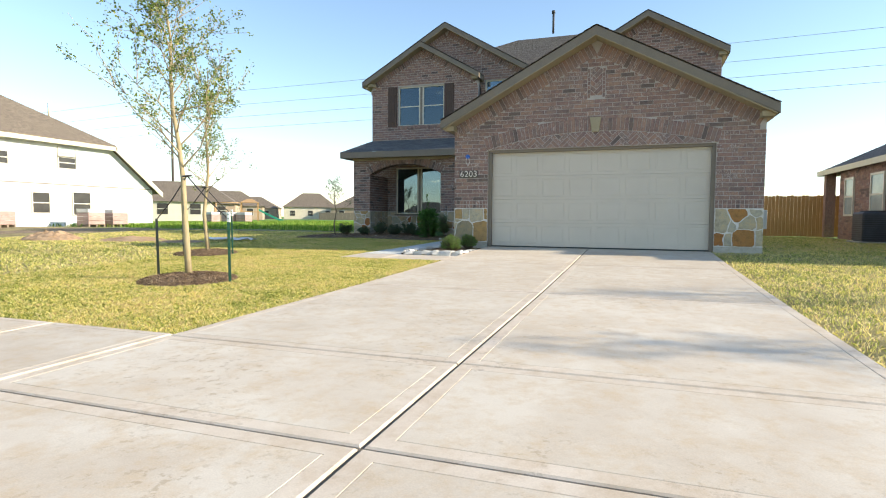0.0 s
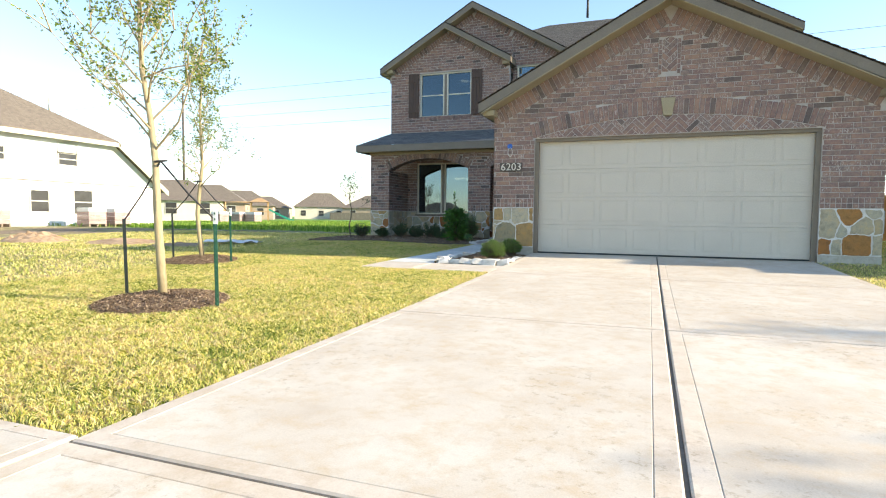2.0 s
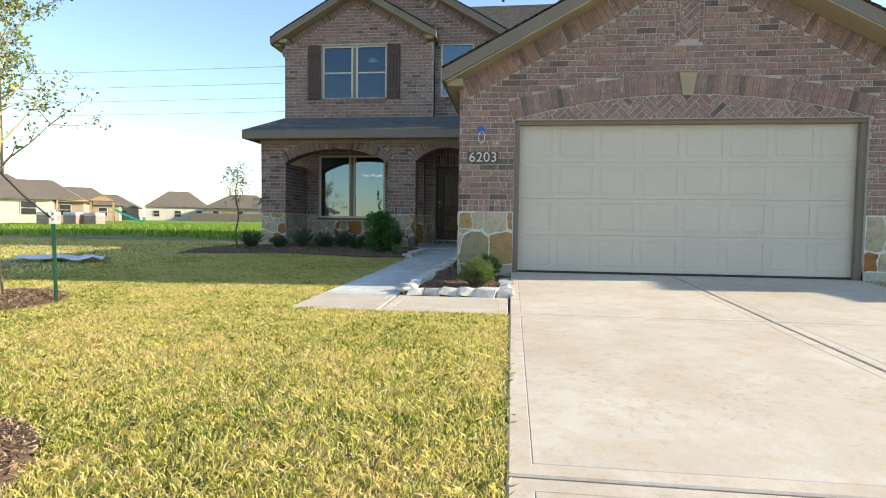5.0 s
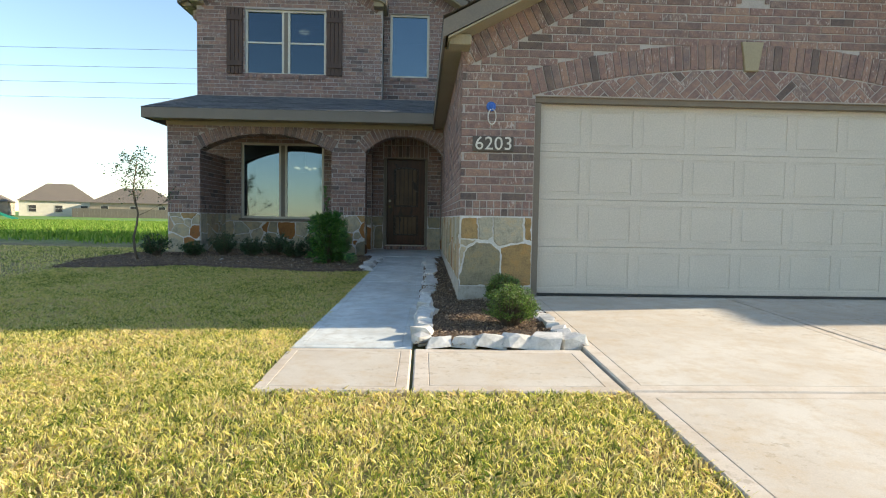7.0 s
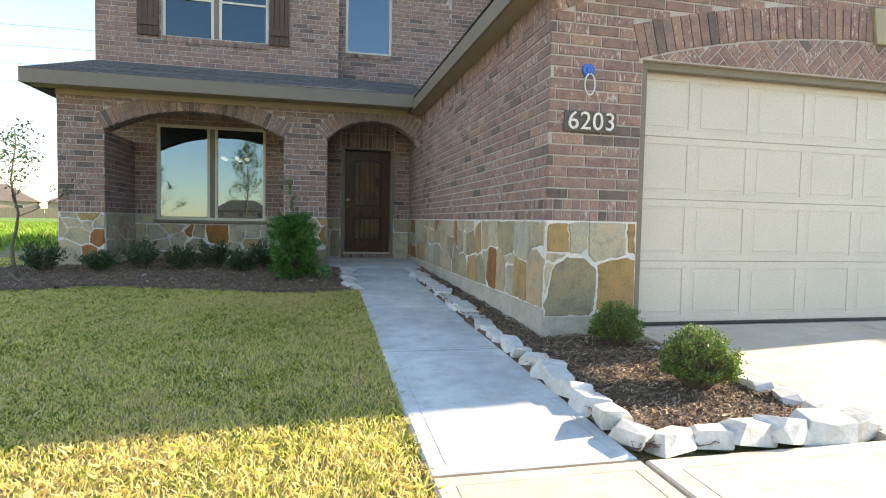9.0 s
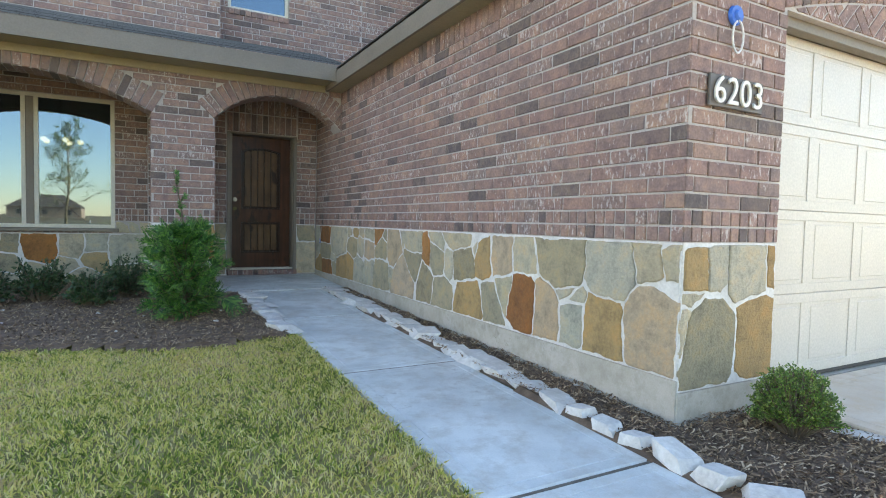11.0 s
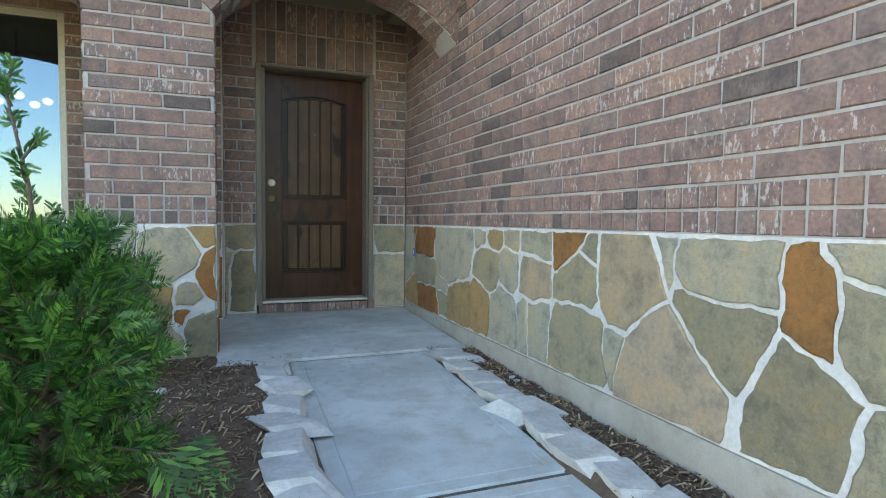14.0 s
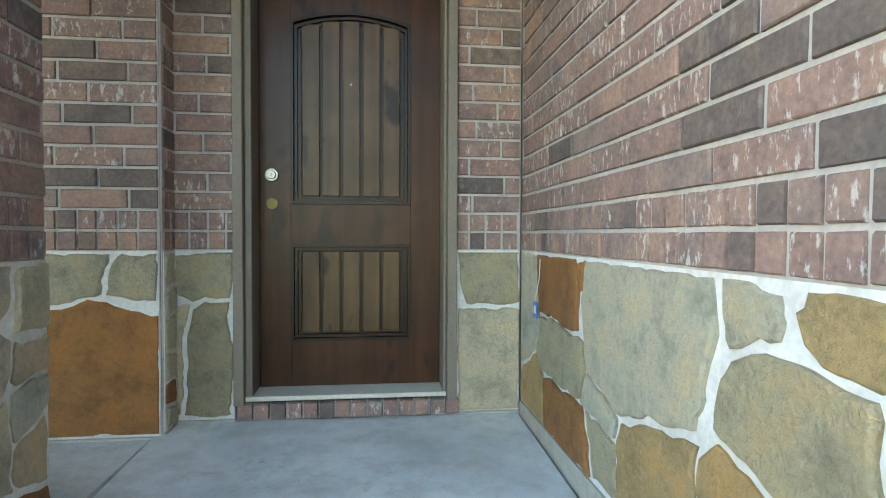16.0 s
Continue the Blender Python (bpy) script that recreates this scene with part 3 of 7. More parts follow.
ring, R_, zc_, aend_ = arch_bricks(CU, SPRING, HALF, RISE, RING, 0.088)
ring = [b for b in ring if abs(b[0] - CU) > 0.10]
drop = 0.30 / math.cos(math.atan(GSLOPE))


def front_spans(z):
    lo, hi = -4.33, 2.29
    if z > 3.0:
        w = (GAPEX - drop - z) / GSLOPE
        lo, hi = max(lo, GC - w), min(hi, GC + w)
        if hi <= lo:
            return []
    if z < SPRING:
        return [(lo, -3.50), (1.38, hi)]
    holes = []
    dz = z - zc_
    if dz < R_ + RING:
        w = min(math.sqrt((R_ + RING) ** 2 - dz * dz), (R_ + RING) * math.sin(aend_), math.tan(aend_) * dz)
        holes.append((CU - w, CU + w))
    if 3.80 < z < 4.50:
        holes.append((CU - 0.19, CU + 0.19))
    spans, a = [], lo
    for h0, h1 in sorted(holes):
        if h0 > a:
            spans.append((a, min(h0, hi)))
        a = max(a, h1)
    if a < hi:
        spans.append((a, hi))
    return spans


bricks = course_bricks(front_spans, STONE_TOP, BAND_TOP, header=True)
bricks += course_bricks(front_spans, BAND_TOP, 5.0)
bricks += ring
# a raking course on end under each roof slope
for side in (-1, 1):
    L = 3.3 / math.cos(math.atan(GSLOPE))
    n = int(L / 0.09)
    for i in range(n):
        s = (i + 0.5) * L / n + 0.05
        ca, sa = math.cos(radians(rot)), math.sin(radians(rot))
        u = GC + side * (s * ca - 0.16 * sa * 0 - 0.15 * sa)
        z = GAPEX - s * sa - 0.15 * ca
        if -4.31 < u < 2.27 and abs(u - GC) > 0.06:
            bricks.append((u, z, L / n - 0.012, 0.285, side * rot, -0.005))
lay_bricks(gfront, bricks, 300, lambda b: abs(b[0] + 3.9) * 0.8 + max(0, b[1] - 2.2))


def herringbone(wall, region, u0, u1, z0, z1, length=0.24, height=0.075):
    """Bricks at 45 degrees, clipped to a convex region given as half-planes."""
    k = math.sqrt(0.5)
    bw = height + 0.012
    for i in range(-80, 80):
        for j in range(-30, 30):
            for kind in (0, 1):
                # herringbone lattice in its own turned axes
                a0 = (i * bw + j * 3 * bw * 2) if kind == 0 else (i * bw + j * 3 * bw * 2 + 3 * bw)
                b0 = i * bw if kind == 0 else (i * bw - 2 * bw)
                la, lb = (3 * bw, bw) if kind == 0 else (bw, 3 * bw)
                rect = [(a0 + 0.006, b0 + 0.006), (a0 + la - 0.006, b0 + 0.006), (a0 + la - 0.006, b0 + lb - 0.006), (a0 + 0.006, b0 + lb - 0.006)]
                poly = [(CU + (a - b) * k, z0 + (a + b) * k) for a, b in rect]
                if max(p[0] for p in poly) < u0 or min(p[0] for p in poly) > u1 or max(p[1] for p in poly) < z0 or min(p[1] for p in poly) > z1:
                    continue
                for h in region:
                    poly = clip(poly, *h)
                    if len(poly) < 3:
                        break
                if len(poly) >= 3 and area(poly) > 0.0008:
                    part("brick", add_slab_poly(bmesh.new(), poly, 0.03, 0.001, 0.003), BRICK_ONE, wall)


lens = [(0, SPRING + 0.012, 0, -1)] + [(CU + (R_ - 0.008) * math.sin(a), zc_ + (R_ - 0.008) * math.cos(a), math.sin(a), math.cos(a)) for a in np.linspace(-aend_, aend_, 13)]
herringbone(gfront, lens, -3.6, 1.5, SPRING, SPRING + RISE)
herringbone(gfront, [(CU - 0.125, 0, -1, 0), (CU + 0.125, 0, 1, 0), (0, 3.86, 0, -1), (CU, 4.49, 0.5, 1), (CU, 4.49, -0.5, 1)], CU - 0.13, CU + 0.13, 3.86, 4.49)
for u in (CU - 0.16, CU + 0.16):
    for i in range(7):
        o = new("brick", BRICK_MESHES[i % 6])
        o.parent = gfront
        o.matrix_basis = pose(u, -0.003, 3.855 + i * 0.0905) @ Matrix.Diagonal((0.05, 1, 0.078, 1))
key = [(CU - 0.075, 3.06), (CU + 0.075, 3.06), (CU + 0.125, 3.385), (CU - 0.125, 3.385)]
part("keystone", add_slab_poly(bmesh.new(), key, 0.03, -0.035, 0.008), TRIM_LIGHT, gfront, "tan cast-stone keystone")
fitted_stones(gfront, -4.33, -3.5, STONE_FOOT, STONE_TOP, 11, [(-4.26, 1.27, 0.15, "o"), (-4.05, 1.29, 0.08, "b"), (-3.78, 1.29, 0.16, "b"), (-3.49, 1.29, 0.03, "o"), (-4.27, 1.15, 0.02, "b"), (-4.35, 0.87, 0.15, "b"), (-4.09, 0.8, 0.24, "d"), (-3.68, 0.81, 0.2, "o")])
fitted_stones(gfront, 1.38, 2.29, STONE_FOOT, STONE_TOP, 14, [(1.46, 1.06, 0.2, "b"), (1.87, 1.21, 0.13, "r"), (1.67, 1, 0.06, "b"), (1.99, 1.06, 0.16, "b"), (1.46, 0.74, 0.12, "r"), (1.97, 0.74, 0.23, "r"), (1.62, 0.74, 0.05, "b"), (2.12, 1.32, 0.07, "b"), (2.21, 0.74, 0.16, "b"), (2.2, 1.06, 0.04, "b")])

# ---- garage side wall along the path (its local u runs towards the street) ----
gside = wall_object("wall_garage_side", [(-7.02, 0.3), (-0.012, 0.3), (-0.012, 3.36), (-7.02, 3.36)], -4.33, 12.13, -90, "long brown brick wall on a rough stone base", 0.2,
                    [(-6.916, -0.010, 0.645, STONE_TOP)])
b1 = course_bricks(lambda z: [(-6.915, 0.0)], STONE_TOP, BAND_TOP, header=True)
b1 += course_bricks(lambda z: [(-6.915, 0.0)], BAND_TOP, 3.06, shift=0.15)
for i in range(int(6.91 / 0.092)):
    b1.append((-0.046 - i * 0.092, 3.19, 0.08, 0.26, 0, -0.003))
lay_bricks(gside, b1, 620, lambda b: abs(b[0] + 3.6) * 0.5 + abs(b[1] - 1.7))
DOOR_END = [
    (-6.87, 1.13, 0.08, "b"), (-6.62, 0.63, 0.13, "o"), (-6.31, 0.99, 0.14, "d"), (-6.3, 1.24, 0.16, "r"), (-6.3, 0.68, 0.22, "r"), (-6.05, 1.36, 0.03, "r"), (-5.9, 1.37, 0.02, "o"), (-5.86, 0.8, 0.09, "d"),
    (-5.85, 0.86, 0.08, "b"), (-5.71, 1.28, 0.36, "b"), (-5.61, 0.81, 0.22, "o"), (-5.21, 0.81, 0.18, "o"), (-5.18, 1.35, 0.09, "b"), (-5.1, 1.11, 0.15, "d"), (-5.03, 1.35, 0.13, "o"), (-4.91, 0.78, 0.2, "b"),
    (-4.84, 1.14, 0.11, "b"), (-4.81, 1.34, 0.08, "b"), (-4.59, 0.79, 0.11, "b")]
MIDDLE = [
    (-4.51, 1.15, 0.16, "t"), (-4.5, 1.3, 0.16, "b"), (-4.48, 0.8, 0.15, "b"), (-4.22, 1.29, 0.12, "r"), (-4.14, 0.78, 0.24, "d"), (-4.12, 1.13, 0.15, "d"), (-4.1, 1.19, 0.1, "d"), (-3.78, 0.85, 0.1, "b"),
    (-3.74, 1.15, 0.21, "t"), (-3.65, 1.18, 0.12, "b"), (-3.5, 0.78, 0.31, "t"), (-3.3, 1, 0.22, "d"), (-3.29, 1.14, 0.16, "b"), (-2.99, 0.82, 0.2, "d"), (-2.85, 1.11, 0.08, "r"), (-2.73, 1.11, 0.16, "d"),
    (-2.71, 1.18, 0.12, "b"), (-2.65, 0.74, 0.2, "d"), (-2.51, 1.1, 0.09, "b")]
STREET_END = [
    (-2.3, 1.57, 0.37, "b"), (-2.21, 1.12, 0.18, "d"), (-2.14, 0.76, 0.22, "o"), (-2.04, 1.21, 0.07, "b"), (-1.9, 1.17, 0.15, "o"), (-1.75, 0.83, 0.17, "d"), (-1.67, 1.19, 0.17, "t"), (-1.61, 0.91, 0.16, "b"),
    (-1.41, 1.18, 0.06, "b"), (-1.39, 0.87, 0.2, "r"), (-1.1, 0.86, 0.16, "t"), (-0.93, 1.25, 0.21, "d"), (-0.9, 1.02, 0.03, "b"), (-0.82, 0.84, 0.13, "b"), (-0.81, 0.91, 0.07, "b"), (-0.53, 0.83, 0.2, "o"),
    (-0.51, 1.21, 0.2, "b"), (-0.21, 1.26, 0.09, "b"), (-0.12, 0.85, 0.29, "t"), (-0.08, 1.27, 0.04, "b")]
fitted_stones(gside, -6.91, 0.0, 0.645, STONE_TOP, 21, DOOR_END + MIDDLE + STREET_END)

# ---- porch wall with two arches ----
PL, PR = -10.12, -4.34
A1 = (-8.075, 2.69, 1.385, 0.36)
A2 = (-5.165, 2.70, 0.825, 0.365)


def arc(cu, zs, half, rise, n=14):
    R = (half * half + rise * rise) / (2 * rise)
    a = math.asin(half / R)
    return [(cu + R * math.sin(t), zs + rise - R + R * math.cos(t)) for t in np.linspace(-a, a, n)]


lift = lambda a: [(u, z + 0.012) for u, z in a]
out = [(PL, 0.2), (A1[0] - A1[2], 0.2)] + lift(arc(*A1)) + [(A1[0] + A1[2], 0.2), (A2[0] - A2[2], 0.2)] + lift(arc(*A2)[:-1]) + [(PR, A2[1]), (PR, 3.36), (PL, 3.36)]
porch = wall_object("wall_porch", out, 0, 17.8, 0, "brown brick porch front with two shallow arches", 0.34,
                    [(PL + 0.004, A1[0] - A1[2] - 0.004, 0.42, STONE_TOP), (A1[0] + A1[2] + 0.004, A2[0] - A2[2] - 0.004, 0.42, STONE_TOP)], 0.2)
r1, R1, zc1, ae1 = arch_bricks(*A1, 0.29, 0.088)
r2, R2, zc2, ae2 = arch_bricks(*A2, 0.29, 0.088)


def porch_spans(z):
    holes = []
    for (cu, zs, half, rise), R, zc, ae in ((A1, R1, zc1, ae1), (A2, R2, zc2, ae2)):
        if z < zs:
            holes.append((cu - half + 0.016, cu + half - 0.016))
        else:
            dz = z - zc
            if dz < R + 0.29:
                w = min(math.sqrt((R + 0.29) ** 2 - dz * dz), (R + 0.29) * math.sin(ae), math.tan(ae) * dz)
                holes.append((cu - w, cu + w))
    spans, a = [], PL
    for h0, h1 in sorted(holes):
        if h0 > a:
            spans.append((a, h0))
        a = max(a, h1)
    if a < PR:
        spans.append((a, PR))
    return spans


b2 = course_bricks(porch_spans, STONE_TOP, BAND_TOP, header=True) + course_bricks(porch_spans, BAND_TOP, 3.36, shift=0.07)
for k, (u, z, length, height, turn, y) in enumerate([b for b in r1 + r2 if b[0] < PR + 0.10]):
    o = new("brick", BRICK_MESHES[k % 6])          # arch bricks run through the wall, so that they show from below
    o.parent = porch
    o.matrix_basis = pose(u, y, z, 0, turn, 0) @ Matrix.Diagonal((length, 6.7, height, 1))
lay_bricks(porch, b2, 300, lambda b: abs(b[0] + 6.0))
fitted_stones(porch, PL, A1[0] - A1[2] + 0.014, 0.42, STONE_TOP, 32, [(-9.71, 1.39, 0.14, "o"), (-10.07, 1.09, 0.03, "t"), (-9.88, 1.18, 0.11, "b"), (-9.88, 1.3, 0.06, "b"), (-9.74, 1.17, 0.05, "b"), (-9.52, 1.19, 0.01, "b"), (-9.86, 1.01, 0.15, "b"), (-9.53, 1.01, 0.06, "r"), (-9.76, 0.71, 0.09, "r"), (-9.97, 0.72, 0.19, "b"), (-9.38, 1.96, 0.56, "b"), (-9.4, 0.67, 0.01, "d")])
fitted_stones(porch, A1[0] + A1[2] - 0.014, A2[0] - A2[2] + 0.014, 0.42, STONE_TOP, 33, [(-6.59, 1.21, 0.1, "b"), (-6.5, 1.24, 0.08, "b"), (-6.28, 1.18, 0.18, "b"), (-5.98, 1.33, 0.1, "o"), (-5.8, 1.04, 0.28, "r"), (-6.16, 0.9, 0.05, "b"), (-6.35, 0.9, 0.13, "o"), (-6.62, 0.91, 0.14, "b"), (-6.17, 0.85, 0.02, "r"), (-5.91, 0.65, 0.27, "d"), (-6.33, 0.6, 0.16, "b"), (-6.63, 0.59, 0.14, "d")])


def jamb(name, x, y0, y1, facing, z0, z1, label, seed, top=None, foot=None):
    """The brick reveal of an opening or the end of a wall, facing along +x or -x."""
    w = y1 - y0
    foot = 0.42 if foot is None else foot
    if facing < 0:
        ob = wall_object(name, [(-w, 0.2), (0, 0.2), (0, z1), (-w, z1)], x, y0, -90, label, 0.05, [(-w + 0.003, -0.003, foot, STONE_TOP)], 0.2)
        lo, hi = -w, 0.0
    else:
        ob = wall_object(name, [(0, 0.2), (w, 0.2), (w, z1), (0, z1)], x, y0, 90, label, 0.05, [(0.003, w - 0.003, foot, STONE_TOP)], 0.2)
        lo, hi = 0.0, w
    bs = course_bricks(lambda z: [(lo, hi)], STONE_TOP, BAND_TOP, header=True) + course_bricks(lambda z: [(lo, hi)], BAND_TOP, z1, shift=0.05)
    lay_bricks(ob, bs, 120, lambda b: -b[1])
    stones(ob, lo, hi, foot, STONE_TOP, seed, rust=[((lo + hi) / 2, 0.7)], size=0.29)
    return ob


jamb("wall_pier_entry_side", A2[0] - A2[2] + 0.012, 17.815, 18.14, 1, 0, A2[1], "brick and stone reveal of the entry arch", 41)
jamb("wall_pier_window_side", A1[0] + A1[2] - 0.012, 17.815, 18.14, -1, 0, A1[1], "brick and stone reveal of the window arch", 42)
jamb("wall_arch_end", A1[0] - A1[2] + 0.012, 17.815, 19.33, 1, 0, A1[1], "brick and stone reveal at the porch end", 43)

# ---- walls inside the porch ----
entry = wall_object("wall_entry", [(-5.95, 0.4), (-5.68, 0.4), (-5.68, 2.745), (-4.65, 2.745), (-4.65, 0.4), (-4.335, 0.4), (-4.335, 3.3), (-5.95, 3.3)], 0, 19.05, 0,
                    "brown brick entry wall round the front door", 0.25, [(-5.946, -5.684, 0.596, STONE_TOP), (-4.646, -4.34, 0.596, STONE_TOP)], 0.4)


def entry_spans(z):
    return [(-5.95, -5.68), (-4.65, -4.335)] if z < 2.745 else [(-5.95, -5.70), (-4.63, -4.335)]


b3 = course_bricks(entry_spans, STONE_TOP, BAND_TOP, header=True) + course_bricks(entry_spans, BAND_TOP, 3.3, shift=0.12)
for i in range(12):
    b3.append((-5.68 + (i + 0.5) * 1.03 / 12, 2.89, 1.03 / 12 - 0.012, 0.27, 0, -0.003))
    b3.append((-5.68 + (i + 0.5) * 1.03 / 12, 3.165, 1.03 / 12 - 0.012, 0.25, 0, -0.003))
lay_bricks(entry, b3, 300, lambda b: b[1])
fitted_stones(entry, -5.95, -5.68, 0.596, STONE_TOP, 51, [(-5.8, 1.35, 0.05, "d"), (-5.77, 0.9, 0.12, "d"), (-5.94, 0.91, 0.03, "b")])
fitted_stones(entry, -4.65, -4.335, 0.596, STONE_TOP, 52, [(-4.39, 1.39, 0.27, "d"), (-4.4, 0.93, 0.15, "b")])
nib = wall_object("wall_entry_nib", [(-6.72, 0.4), (-5.95, 0.4), (-5.95, 3.3), (-6.72, 3.3)], 0, 18.9, 0, "brown brick return beside the front door", 0.4, [(-6.716, -5.954, 0.58, STONE_TOP)], 0.4)
b4 = course_bricks(lambda z: [(-6.72, -5.95)], STONE_TOP, BAND_TOP, header=True) + course_bricks(lambda z: [(-6.72, -5.95)], BAND_TOP, 3.3)
lay_bricks(nib, b4, 200, lambda b: b[1])
fitted_stones(nib, -6.72, -5.95, 0.58, STONE_TOP, 61, [(-6.41, 1.53, 0.33, "d"), (-6.03, 1.46, 0.19, "d"), (-6.56, 0.92, 0.08, "b"), (-6.21, 0.75, 0.37, "r"), (-6.57, 0.77, 0.04, "b")])
jamb("wall_entry_return", -5.936, 18.915, 19.05, 1, 0, 3.3, "narrow brick return at the door recess", 62, foot=0.59)
W1 = (-9.08, -7.13, 1.27, 3.06)
wwin = wall_object("wall_window", [(-10.1, 0.3), (-6.6, 0.3), (-6.6, 1.27), (-9.08, 1.27), (-9.08, 3.06), (-7.13, 3.06), (-7.13, 1.27), (-6.6, 1.27), (-6.6, 3.3), (-10.1, 3.3)], 0, 19.33, 0,
                   "brown brick wall with the large front window", 0.2, [(-10.09, -6.61, 0.42, 1.2)], 0.2)


def win_spans(z):
    return [(-10.1, -9.08), (-7.13, -6.6)] if 1.27 < z < 3.06 else [(-10.1, -6.6)]


b5 = course_bricks(lambda z: [(-9.08, -7.13)], 1.2, 1.27, header=True) + course_bricks(lambda z: [(-10.1, -9.08), (-7.13, -6.6)], STONE_TOP, BAND_TOP, header=True)
b5 += course_bricks(win_spans, BAND_TOP, 3.3, shift=0.03)
lay_bricks(wwin, b5, 250, lambda b: abs(b[0] + 7))
fitted_stones(wwin, -10.1, -6.6, 0.42, 1.2, 71, [
    (-9.41, 1, 0.14, "b"), (-9.1, 1, 0.14, "b"), (-8.78, 1.32, 0.28, "b"), (-8.46, 1.01, 0.05, "r"), (-8.39, 1, 0.08, "d"), (-7.99, 1, 0.18, "r"), (-7.65, 0.99, 0.14, "b"), (-7.41, 0.99, 0.06, "b"),
    (-9.07, 0.78, 0.14, "b"), (-8.66, 0.88, 0.04, "b"), (-8.41, 0.79, 0.15, "d"), (-8.04, 0.66, 0.12, "b"), (-7.69, 0.75, 0.13, "b"), (-9.63, 0.54, 0.13, "b"), (-9.07, 0.52, 0.2, "d"), (-8.47, 0.47, 0.25, "b"),
    (-7.56, 0.52, 0.2, "b"), (-7.41, 0.84, 0.1, "o"), (-6.95, 0.95, 0.2, "b"), (-6.9, 0.6, 0.2, "d"), (-9.9, 0.95, 0.2, "b")])
stones(wwin, -7.13, -6.6, 1.2, STONE_TOP, 72, size=0.25)
stones(wwin, -10.1, -9.08, 1.2, STONE_TOP, 73, size=0.25)
tagged(part("ceiling_porch", box(-10.1, -4.34, 17.81, 19.5, 3.30, 3.36), TRIM_LIGHT), "tan painted porch ceiling", "ceiling", kind="structure")

# ---- upper storey ----
W2, W3 = (-8.95, -7.08, 4.63, 6.13), (-5.60, -4.66, 4.74, 6.25)


def gable_spans(lo, hi, c, apex, slope, hole):
    def spans(z):
        a, b = lo, hi
        w = (apex - z) / slope
        a, b = max(a, c - w), min(b, c + w)
        if b <= a:
            return []
        if hole and hole[2] < z < hole[3]:
            return [s for s in ((a, hole[0]), (hole[1], b)) if s[1] - s[0] > 0.04]
        return [(a, b)]
    return spans


def upper_wall(name, lo, hi, z0, c, apex, slope, hole, y, label):
    zl, zr = apex - abs(c - lo) * slope, apex - abs(hi - c) * slope
    poly = [(lo, z0), (hi, z0), (hi, zr)] + ([(c, apex)] if lo < c < hi else []) + [(lo, zl)]
    if hole:
        poly = [(lo, z0), ((hole[0] + hole[1]) / 2, z0), ((hole[0] + hole[1]) / 2, hole[2]), (hole[0], hole[2]), (hole[0], hole[3]), (hole[1], hole[3]), (hole[1], hole[2]),
                ((hole[0] + hole[1]) / 2 + 0.0005, hole[2]), ((hole[0] + hole[1]) / 2 + 0.0005, z0)] + poly[1:]
    ob = wall_object(name, poly, 0, y, 0, label, 0.2)
    bs = course_bricks(gable_spans(lo, hi, c, apex - 0.31, slope, hole), z0, apex)
    t = math.degrees(math.atan(slope))
    for side, lim in ((-1, lo), (1, hi)):
        L = abs(lim - c) / math.cos(radians(t))
        n = int(L / 0.09)
        for i in range(n):
            s = (i + 0.5) * L / n
            u, z = c + side * (s * math.cos(radians(t)) - 0.135 * math.sin(radians(t))), apex - s * math.sin(radians(t)) - 0.135 * math.cos(radians(t))
            if lo + 0.03 < u < hi - 0.03 and abs(u - c) > 0.05:
                bs.append((u, z, L / n - 0.012, 0.26, side * t, -0.004))
    if hole:
        n = round((hole[1] - hole[0]) / 0.088)
        for i in range(n):
            bs.append((hole[0] + (i + 0.5) * (hole[1] - hole[0]) / n, hole[2] - 0.05, (hole[1] - hole[0]) / n - 0.012, 0.08, 0, -0.016))
    lay_bricks(ob, bs, 300, lambda b: b[1])
    return ob


upper_wall("wall_upper_left", -10.05, -5.76, 3.95, -7.92, 7.56, 0.571, W2, 19.2, "upper brown brick gable with a shuttered window")
upper_wall("wall_upper_middle", -5.76, -3.4, 3.95, -7.09, 8.28, 0.58, W3, 19.6, "upper brown brick wall behind the garage roof")
upper_wall("wall_upper_back_gable", -10.3, -5.77, 6.0, -7.09, 8.28, 0.58, None, 19.62, "brown brick peak behind the front gable")
upper_wall("wall_upper_right", -2.2, 2.25, 3.6, 0.02, 7.72, 0.563, None, 19.0, "upper brown brick gable above the garage")
for name, bm in (("wall_right_side", box(2.09, 2.285, 12.34, 19.2, 0.2, 3.28)), ("wall_right_upper", box(2.05, 2.245, 19.21, 31, 0.2, 6.3)), ("wall_left_side", box(-10.08, -9.9, 19.55, 31, 0.2, 6.3)), ("wall_rear", box(-10.08, 2.285, 31.0, 31.2, 0.2, 6.3))):
    tagged(part(name, bm, MORTAR), "plain brown house wall facing away", "wall", kind="structure")

link = wall_object("wall_upper_link", [(-3.4, 3.6), (-2.2, 3.6), (-2.2, 6.3), (-3.4, 6.3)], 0, 19.6, 0, "upper brown brick wall between the gables", 0.2)
lay_bricks(link, course_bricks(lambda z: [(-3.4, -2.2)], 3.95, 6.3), 120, lambda b: b[1])


